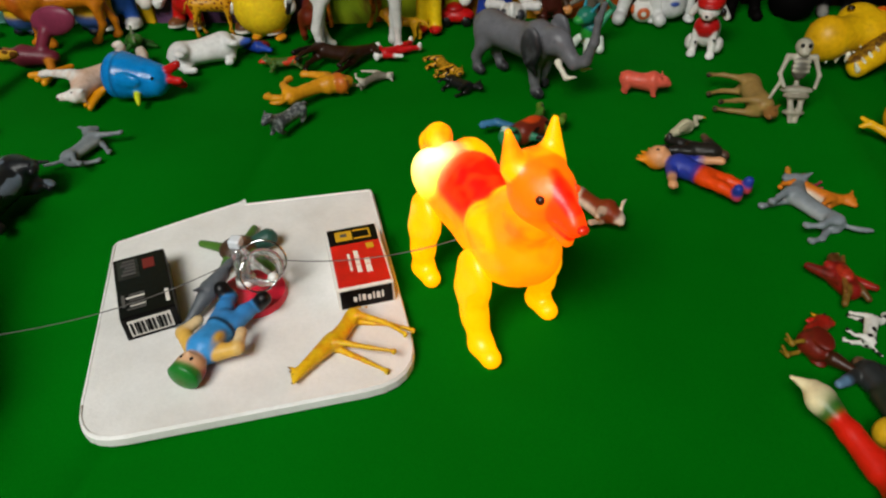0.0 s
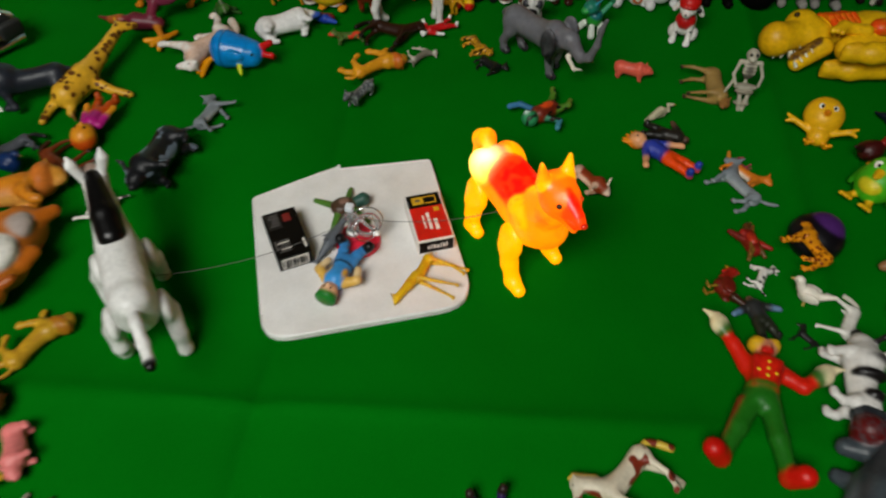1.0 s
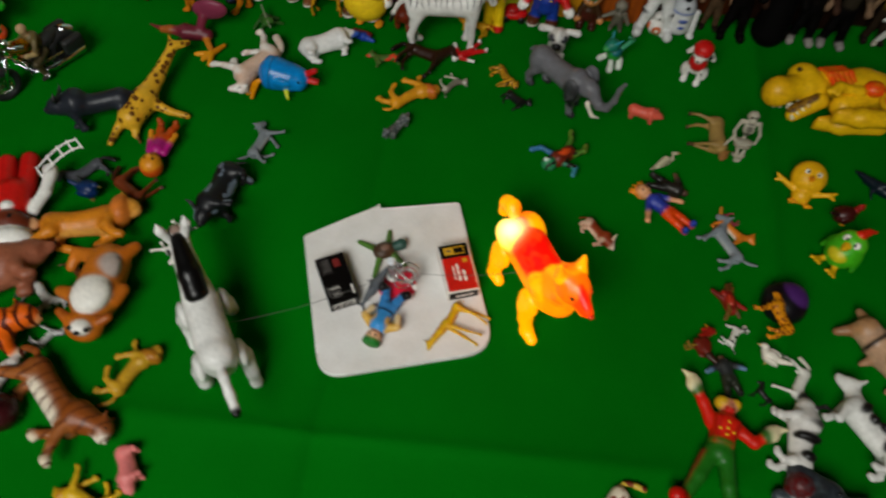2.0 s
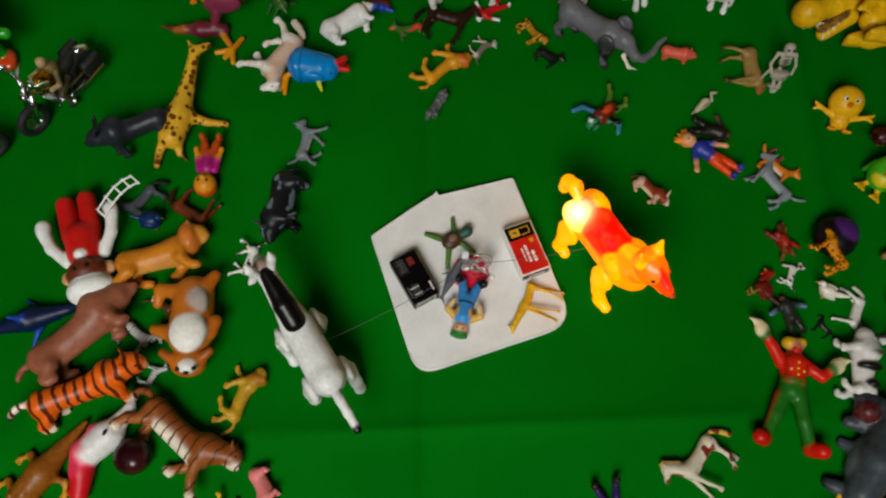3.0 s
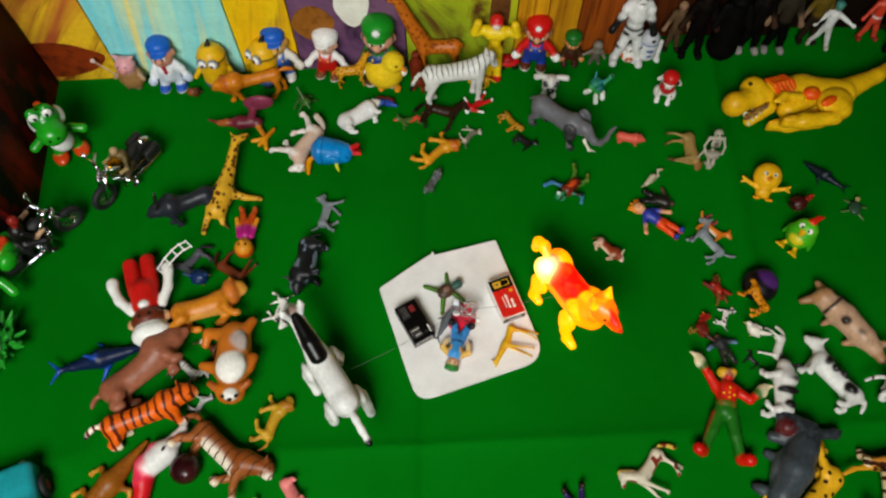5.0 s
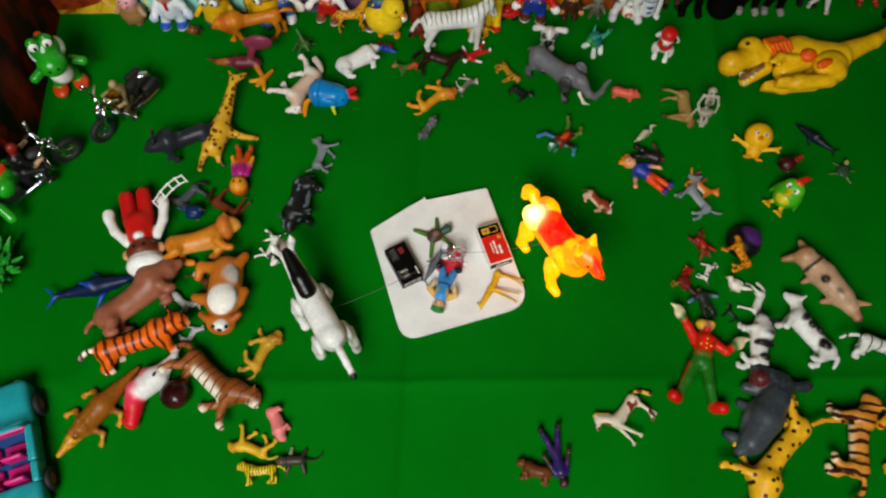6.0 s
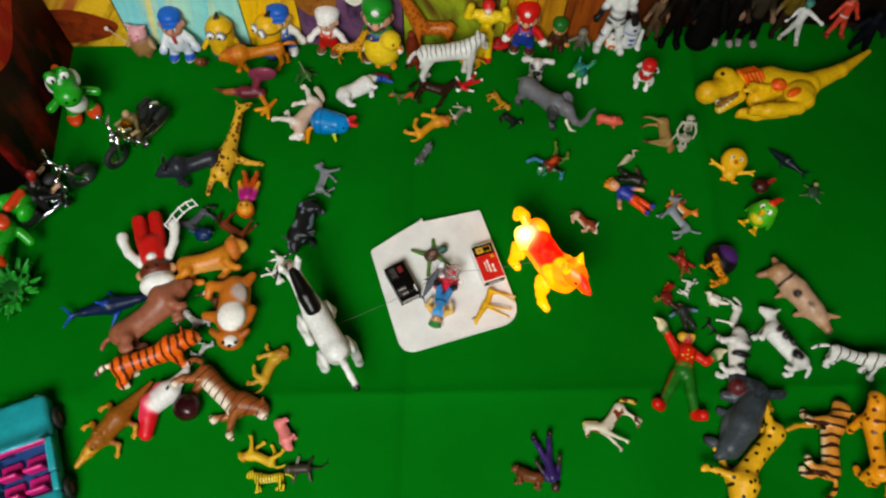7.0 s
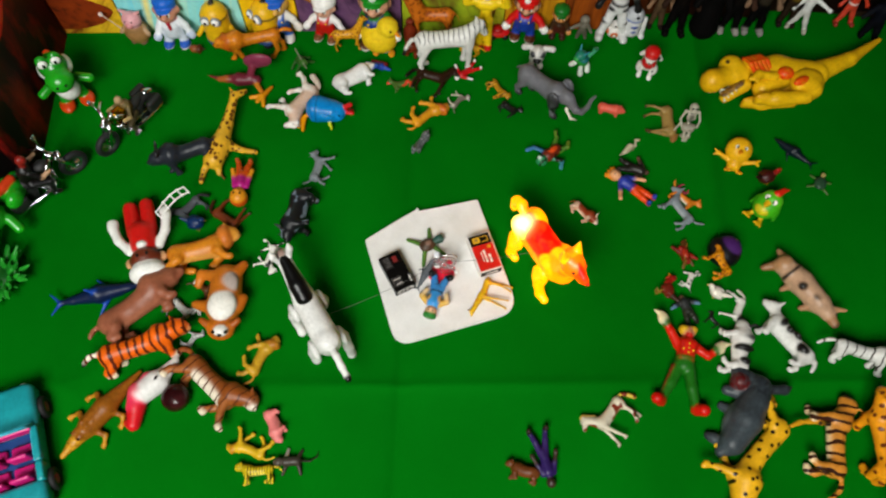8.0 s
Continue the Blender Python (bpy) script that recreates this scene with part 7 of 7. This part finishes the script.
toy("toy_dragon", ([ell((0, 0, 0.34), (0.2, 0.18, 0.22), "24902c"), ell((0.0, 0, 0.44), (0.17, 0.19, 0.12), "1c6c70"), ell((0.14, 0, 0.68), (0.2, 0.18, 0.17), "1c7a64"), ell((0.3, 0, 0.63), (0.12, 0.11, 0.09), "2c9a40"), cap((0.1, 0.12, 0.8), 0.04, (0.02, 0.2, 0.95), 0.02, "2c8a98"), cap((0.1, -0.12, 0.8), 0.04, (0.02, -0.2, 0.95), 0.02, "2c8a98"), cap((-0.15, 0, 0.4), 0.08, (-0.42, 0.1, 0.75), 0.05, "3c9a70"), cap((-0.42, 0.1, 0.75), 0.05, (-0.2, 0.16, 0.95), 0.04, "3c9a70")]
    + [cap((x0, s * 0.14, 0.2), 0.08, (x0 + 0.06, s * 0.24, 0.05), 0.09, "dce4d8") for s in (1, -1) for x0 in (-0.12, 0.16)], ()), (0.331, 0.896, -142, 0.047), label="small green plastic dragon with white feet", category="toy dragon")
standing("toy_dog", ([ell((0, 0.06, 0.34), (0.2, 0.24, 0.26), "e8e4de"), ell((0, -0.06, 0.44), (0.19, 0.17, 0.17), "c01616"), ell((0, -0.1, 0.72), (0.17, 0.17, 0.15), "ece8e2"), ell((0, -0.25, 0.67), (0.09, 0.08, 0.07), "e4d8d0"), ell((0, -0.06, 0.84), (0.2, 0.2, 0.15), "c81814"), ell((0, -0.2, 0.8), (0.17, 0.1, 0.03), "b01410")]
    + [cap((s * 0.16, -0.02, 0.76), 0.06, (s * 0.26, 0.0, 0.6), 0.055, "e0dcd6") for s in (1, -1)] + [cap((s * 0.12, -0.12, 0.38), 0.065, (s * 0.14, -0.16, 0.08), 0.055, "ece8e2") for s in (1, -1)] + [ell((s * 0.14, -0.22, 0.05), (0.07, 0.1, 0.05), "f0eeea") for s in (1, -1)] + [ell((s * 0.2, 0.02, 0.14), (0.09, 0.17, 0.12), "e8e4de") for s in (1, -1)],
    [((s * 0.065, -0.235, 0.75), (0.022, 0.016, 0.03), "0a0808") for s in (1, -1)] + [((0, -0.33, 0.69), (0.03, 0.02, 0.022), "0c0a0a"), ((0.16, -0.2, 0.3), (0.02,) * 3, "1c1a1a"), ((-0.1, -0.22, 0.24), (0.02,) * 3, "1c1a1a"), ((0.2, -0.08, 0.7), (0.05, 0.04, 0.06), "1a1818")]), (0.432, 0.902, 0.058), yaw=-15, lean=0, label="small white plastic puppy in a red helmet and vest", category="toy dog")

# ---- dolls and animals along the boards ----
standing("toy_pig", ([ell((0, 0, 0.3), (0.33, 0.28, 0.31), "a07444"), ell((0, -0.03, 0.5), (0.25, 0.22, 0.16), "a87c50"), ell((0, -0.05, 0.74), (0.25, 0.22, 0.23), "e6a4aa"), ell((0, -0.26, 0.7), (0.1, 0.07, 0.08), "d88c8c"), cap((-0.3, -0.16, 0.5), 0.02, (-0.72, -0.1, 0.82), 0.02, "c8a890"), ell((-0.76, -0.1, 0.86), (0.06, 0.06, 0.06), "e8ccc4")] + [cap((s * 0.16, 0, 0.92), 0.06, (s * 0.26, -0.03, 1.0), 0.03, "e0a0a0") for s in (1, -1)] + [cap((s * 0.22, -0.02, 0.5), 0.07, (s * 0.36, -0.12, 0.36), 0.06, "b08c68") for s in (1, -1)] + [ell((s * 0.12, -0.06, 0.04), (0.1, 0.14, 0.05), "7a5a48") for s in (1, -1)],
    [((s * 0.09, -0.25, 0.82), (0.022, 0.014, 0.026), "0a0808") for s in (1, -1)]), (-0.362, 0.866, 0.059), label="plump pink pig doll in a brown robe holding a staff", category="toy pig")
standing("toy_doll", capped_doll("1a64cc", "eef0f6", "dfe6f2", "2c5cc0", "c8d4ec", "d89478", scarf="c01828", out=34, bib=False, puff=0.9), (-0.302, 0.866, 0.094), yaw=10, lean=8, label="plastic sailor doll with a blue cap", group="blue-capped dolls", cells=58)
standing("toy_doll", capped_doll("1a60c8", "f0ece2", "2c5cb4", "dcd8d0", "f0e8dc", "dcac54", hair="d8a028", out=38, puff=0.9), (-0.142, 0.897, 0.094), yaw=14, lean=8, label="plastic doll with a blue cap and blue dungarees", group="blue-capped dolls", cells=58)


def capsule_doll(place, yaw, lean, label):
    b = "e8b414"
    q = [cap((0, 0, 0.28), 0.24, (0, 0, 0.7), 0.24, b), ell((0, 0, 0.2), (0.245, 0.245, 0.16), "34508c"), ell((0, 0, 0.72), (0.252, 0.252, 0.035), "1a1a1c")]
    q += [cap((s * 0.24, 0, 0.44), 0.05, (s * 0.36, -0.08, 0.26), 0.045, b) for s in (1, -1)] + [ell((s * 0.1, -0.05, 0.04), (0.08, 0.11, 0.05), "17171a") for s in (1, -1)]
    q += [cap((0, 0, 0.93), 0.05, (0.02, 0.03, 1.02), 0.03, "17140e")]
    e = []
    for s in (1, -1):
        e += [((s * 0.09, -0.22, 0.72), (0.1, 0.045, 0.1), "8a8c90"), ((s * 0.09, -0.245, 0.72), (0.075, 0.04, 0.075), "f4f2ee"), ((s * 0.08, -0.28, 0.715), (0.03, 0.02, 0.03), "2c1a0c")]
    return standing("toy_doll", (q, e), place, yaw=yaw, lean=lean, label=label, group="yellow capsule dolls", cells=56)


capsule_doll((-0.233, 0.875, 0.085), 0, 5, "yellow capsule doll with round grey goggles standing")
capsule_doll((-0.164, 0.886, 0.086), -35, 8, "yellow capsule doll with round grey goggles turned aside")
standing("toy_doll", capped_doll("f2f0ec", "f0ece8", "cc1812", "7a4a28", "f2f0ec", "d8a488", out=52, puff=1.1), (-0.073, 0.905, 0.086), yaw=-8, lean=10, label="plastic doll with a white cap and red dungarees", cells=58)
standing("toy_doll", capped_doll("128c1c", "1c7a20", "1c3480", "5a3418", "f2f0ea", "dca484", lip="2a140a", hair="3a1c0c", out=30, badge="eef0ea"), (0.008, 0.903, 0.116), lean=8, label="plastic doll with a green cap and blue dungarees", cells=58)
toy("toy_giraffe", giraffe("e0a01c", "8a5a1c", 0.42, 0.55, 0.15, 0.09), (-0.032, 0.891, 12, 0.056), label="small yellow plastic giraffe standing", category="toy giraffe", mat=painted("cells", "8a4a10", 0.5))
standing("toy_chick", ([ell((0, 0, 0.4), (0.42, 0.36, 0.38), "f0cc10"), ell((0.2, -0.05, 0.74), (0.25, 0.24, 0.23), "f0d018"), cap((0.38, -0.16, 0.7), 0.06, (0.5, -0.24, 0.67), 0.025, "e8860c"), cap((-0.36, 0, 0.5), 0.1, (-0.52, 0.02, 0.6), 0.06, "e8c010")]
    + [ell((0.1 + s * 0.18, -0.12, 0.03), (0.08, 0.13, 0.04), "e08a0c") for s in (1, -1)], [((0.3, -0.26, 0.8), (0.03, 0.025, 0.035), "0a0806"), ((0.42, -0.02, 0.8), (0.03, 0.025, 0.035), "0a0806")]),
    (0.015, 0.894, 0.068), lean=6, label="fluffy yellow chick figure standing", category="toy chick", mat=painted("fur", "e0a80c", 0.5, 0.8), cells=58)
toy("toy_zebra", quad("e2e0dc", feet="d0ccc4", tail="e4e0da", tip="141212", leg=0.46, r=0.13, thin=0.038, hx=0.33, hz=0.17, hr=0.07, snout=0.1, nod=0.15, neck=0.085, tl=0.34, droop=0.9, ear=0.045, stride=0.02), (0.127, 0.874, 15, 0.122), label="large white plastic zebra with black stripes standing", category="toy zebra", mat=painted("thin_stripes", "141414", 0.9, above=0.067), cells=64)
toy("toy_lion", cat("dca018", mane="c8841c", leg=0.34, r=0.12), (0.152, 0.902, 170, 0.044), label="small yellow plastic lion standing behind a zebra", category="toy lion")
toy("toy_bear", quad("7c2c14", leg=0.3, r=0.19, thin=0.055, hr=0.12, tl=0.05, hz=0.1), (0.062, 0.905, 100, 0.06), label="small red-brown plastic bear standing behind a chick", category="toy bear")
GIR = (0.088, 0.93, 0.141)
toy("toy_giraffe", giraffe("cc6c18", "a8500f", 0.62, 1.1, 0.15, 0.11), (GIR[0], GIR[1], 185, 0.085), label="orange plastic giraffe standing by the boards", category="toy giraffe", mat=painted("spots", "9a4a10", 0.6))
standing("toy_doll", ([cap((0, 0, 0.46), 0.075, (0, 0, 0.6), 0.075, "f0c814"), cap((-0.06, 0, 0.72), 0.095, (0.06, 0, 0.72), 0.095, "f4d018"), ell((0, -0.02, 0.9), (0.085, 0.085, 0.1), "d01818"), ell((0, -0.075, 0.87), (0.05, 0.045, 0.055), "e8d8cc")]
    + [cap((s * 0.14, 0, 0.75), 0.062, (s * 0.25, -0.03, 0.73), 0.052, "f4d018") for s in (1, -1)] + [cap((s * 0.255, -0.03, 0.74), 0.055, (s * 0.23, -0.06, 0.86), 0.052, "f4d018") for s in (1, -1)] + [ell((s * 0.22, -0.06, 0.9), (0.05, 0.05, 0.045), "f0c814") for s in (1, -1)]
    + [cap((s * 0.045, 0, 0.46), 0.06, (s * 0.06, 0, 0.05), 0.05, "f0c814") for s in (1, -1)] + [ell((s * 0.065, -0.03, 0.03), (0.055, 0.085, 0.035), "c81414") for s in (1, -1)], ()),
    (0.175, 0.919, 0.117), lean=8, label="stout yellow plastic doll with raised arms and red hood", cells=64)
toy("toy_car", ([ell((0, 0, 0.26), (0.5, 0.3, 0.22), "c81010"), ell((-0.05, 0, 0.44), (0.26, 0.24, 0.16), "a80c0c")] + [ell((x0, s * 0.26, 0.14), (0.14, 0.07, 0.14), "141212") for s in (1, -1) for x0 in (-0.28, 0.28)], ()), (0.198, 0.945, 7, 0.035), label="small glossy red plastic car", category="toy car")
standing("toy_doll", capped_doll("d01410", "cc1410", "1c3c9c", "5a2c14", "f2f0ea", "dca07c", lip="2a140a", hair="3a1c0c", out=46, badge="f2eeea"), (0.236, 0.946, 0.093), yaw=-5, lean=8, label="plastic doll with a red cap and blue dungarees", cells=62)
standing("toy_doll", capped_doll("146a1c", "3a2410", "4a1c14", "3a1a10", "d08a4c", "d08a4c", out=25, bib=False, sole="3a1a10", hair="8a4a1c"), (0.291, 0.955, 0.062), lean=6, label="small plastic doll with a green hat")
standing("toy_monkey", doll("6c6658", "5c564a", "7a7466", "5c564a", big=0.09, out=(30, 60), stout=1.5), (0.329, 0.958, 0.046), lean=0, label="small grey plastic monkey figure seated", category="toy monkey")
def armoured():
    q, e = doll("dcdcda", "e0e0de", "e4e4e2", "d0d0ce", out=(20, 24), arms="141416", sleeves="dcdcda", spread=0.085, belt="1c1c1e", stout=1.0, big=-0.005)
    q += [ell((0, 0, 0.52), (0.085, 0.08, 0.03), "18181a"), ell((0, 0, 0.8), (0.05, 0.05, 0.018), "141416"), ell((0, -0.05, 0.66), (0.09, 0.06, 0.075), "e8e8e6"), ell((0, 0, 0.93), (0.09, 0.088, 0.07), "ececea"), ell((0, -0.06, 0.86), (0.06, 0.045, 0.035), "e4e4e2")]
    for s in (1, -1):
        q += [ell((s * 0.1, -0.01, 0.24), (0.05, 0.05, 0.018), "141416"), ell((s * 0.06, -0.03, 0.43), (0.045, 0.045, 0.02), "141416"), ell((s * 0.12, -0.01, 0.72), (0.055, 0.055, 0.05), "e8e8e6"), ell((s * 0.15, -0.03, 0.6), (0.045, 0.045, 0.016), "141416")]
    e = [((s * 0.035, -0.085, 0.9), (0.022, 0.012, 0.016), "0a0a0c") for s in (1, -1)] + [((0, -0.1, 0.85), (0.026, 0.01, 0.008), "1a1a1c")]
    return q, e


standing("toy_robot", armoured(), (0.376, 0.964, 0.139), lean=6, label="white armoured plastic figure with black joints standing", category="figurine", cells=68)
standing("toy_robot", ([ell((0, 0, 0.36), (0.36, 0.36, 0.36), "e8e4de"), ell((0, 0, 0.78), (0.22, 0.22, 0.2), "e0dcd6"), ell((0, -0.3, 0.36), (0.18, 0.08, 0.18), "c85a1c"), ell((0.3, -0.1, 0.4), (0.08, 0.14, 0.14), "c85a1c"), ell((-0.3, -0.1, 0.4), (0.08, 0.14, 0.14), "c85a1c")],
    [((0, -0.2, 0.82), (0.05, 0.04, 0.05), "0c0c0e"), ((0, -0.375, 0.36), (0.08, 0.02, 0.08), "dedad2")]), (0.38, 0.968, 0.033), lean=0, label="round white and orange plastic ball robot", category="toy robot")
standing("toy_robot", ([cap((0, 0, 0.3), 0.24, (0, 0, 0.62), 0.24, "dcdcdc"), ell((0, 0, 0.72), (0.24, 0.24, 0.26), "b8bcc0"), ell((0, -0.2, 0.52), (0.1, 0.06, 0.06), "2448a0"), ell((0, -0.2, 0.36), (0.08, 0.06, 0.05), "2448a0"), ell((0, 0, 0.7), (0.25, 0.25, 0.03), "2c50a8")]
    + [cap((s * 0.3, 0, 0.6), 0.07, (s * 0.3, -0.02, 0.1), 0.07, "d8d8d6") for s in (1, -1)] + [ell((s * 0.3, -0.03, 0.06), (0.09, 0.15, 0.06), "d8d8d6") for s in (1, -1)],
    [((0.02, -0.21, 0.82), (0.05, 0.03, 0.05), "0a0a0e")]), (0.406, 0.97, 0.06), yaw=8, lean=4, label="small white and blue plastic barrel robot", category="toy robot")
BACK = [
    ((0.447, 0.995, 0.088), "5a4630", "4a3826", "8a6a50", "1c1610", None, "tan plastic figure in a robe standing"),
    ((0.475, 0.985, 0.124), "0c0705", "070404", "2c1c14", "080605", "0c0705", "dark brown plastic figure standing"),
    ((0.563, 1.0, 0.118), "0c0806", "050404", "3c281e", "8c8880", "120c08", "dark plastic figure with pale shoes standing"),
    ((0.602, 1.004, 0.119), "2c261c", "050404", "7a604a", "84807a", "1c120a", "plastic figure in a tan coat standing"),
    ((0.657, 1.026, 0.102), "5c4a14", "241a10", "7a6048", "1c1410", "2c1c10", "plastic figure in a mustard coat standing"),
]
MATTE = painted(rough=0.7, sheen=0.05)
standing("toy_figure", ([cap((0, 0.01, 0.06), 0.2, (0, 0.01, 0.6), 0.13, "060505"), cap((0, 0, 0.6), 0.13, (0, 0, 0.78), 0.1, "060505"), ell((0, -0.01, 0.9), (0.085, 0.09, 0.1), "0a0909"), ell((0, -0.02, 0.83), (0.12, 0.11, 0.04), "080707")] + [cap((s * 0.14, 0, 0.72), 0.055, (s * 0.22, -0.05, 0.44), 0.05, "080707") for s in (1, -1)], ()),
    (0.519, 0.985, 0.113), lean=5, label="black cloaked plastic figure with a helmet standing", category="figurine", group="figures by the dark boards", mat=MATTE)
for place, top, low, tone, shoe, hairc, text in BACK:
    standing("toy_figure", doll(top, low, tone, shoe, hair=hairc, out=(20, 22), spread=0.05, big=0.0), place, lean=7, label=text, category="figurine", group="figures by the dark boards", mat=MATTE)
standing("toy_figure", doll("d8d8d4", "c8c8c0", "4c8070", "b0aa98", hat="3c7a70", arms="d8d8d4", out=(70, 25), spread=0.12), (0.675, 1.018, 0.08), yaw=-20, lean=8, label="white and teal plastic figure in mid stride", category="figurine", group="figures by the dark boards")
standing("toy_figure", doll("0a0c14", "08090e", "141418", "060606", hat="0a0b10", out=(30, 35), spread=0.08, stout=1.5), (0.788, 1.013, 0.075), yaw=-10, lean=8, label="stout near-black plastic figure standing", category="figurine", group="figures by the dark boards", mat=MATTE)
standing("toy_figure", doll("c83c24", "c8402a", "a07058", "8a2818", hair="3a1410", arms="c83c24", belt="e8e0d8", out=(28, 30), spread=0.1), (0.752, 1.038, 0.085), yaw=5, lean=8, label="plastic pilot figure in an orange-red suit standing", category="figurine", group="figures by the dark boards")
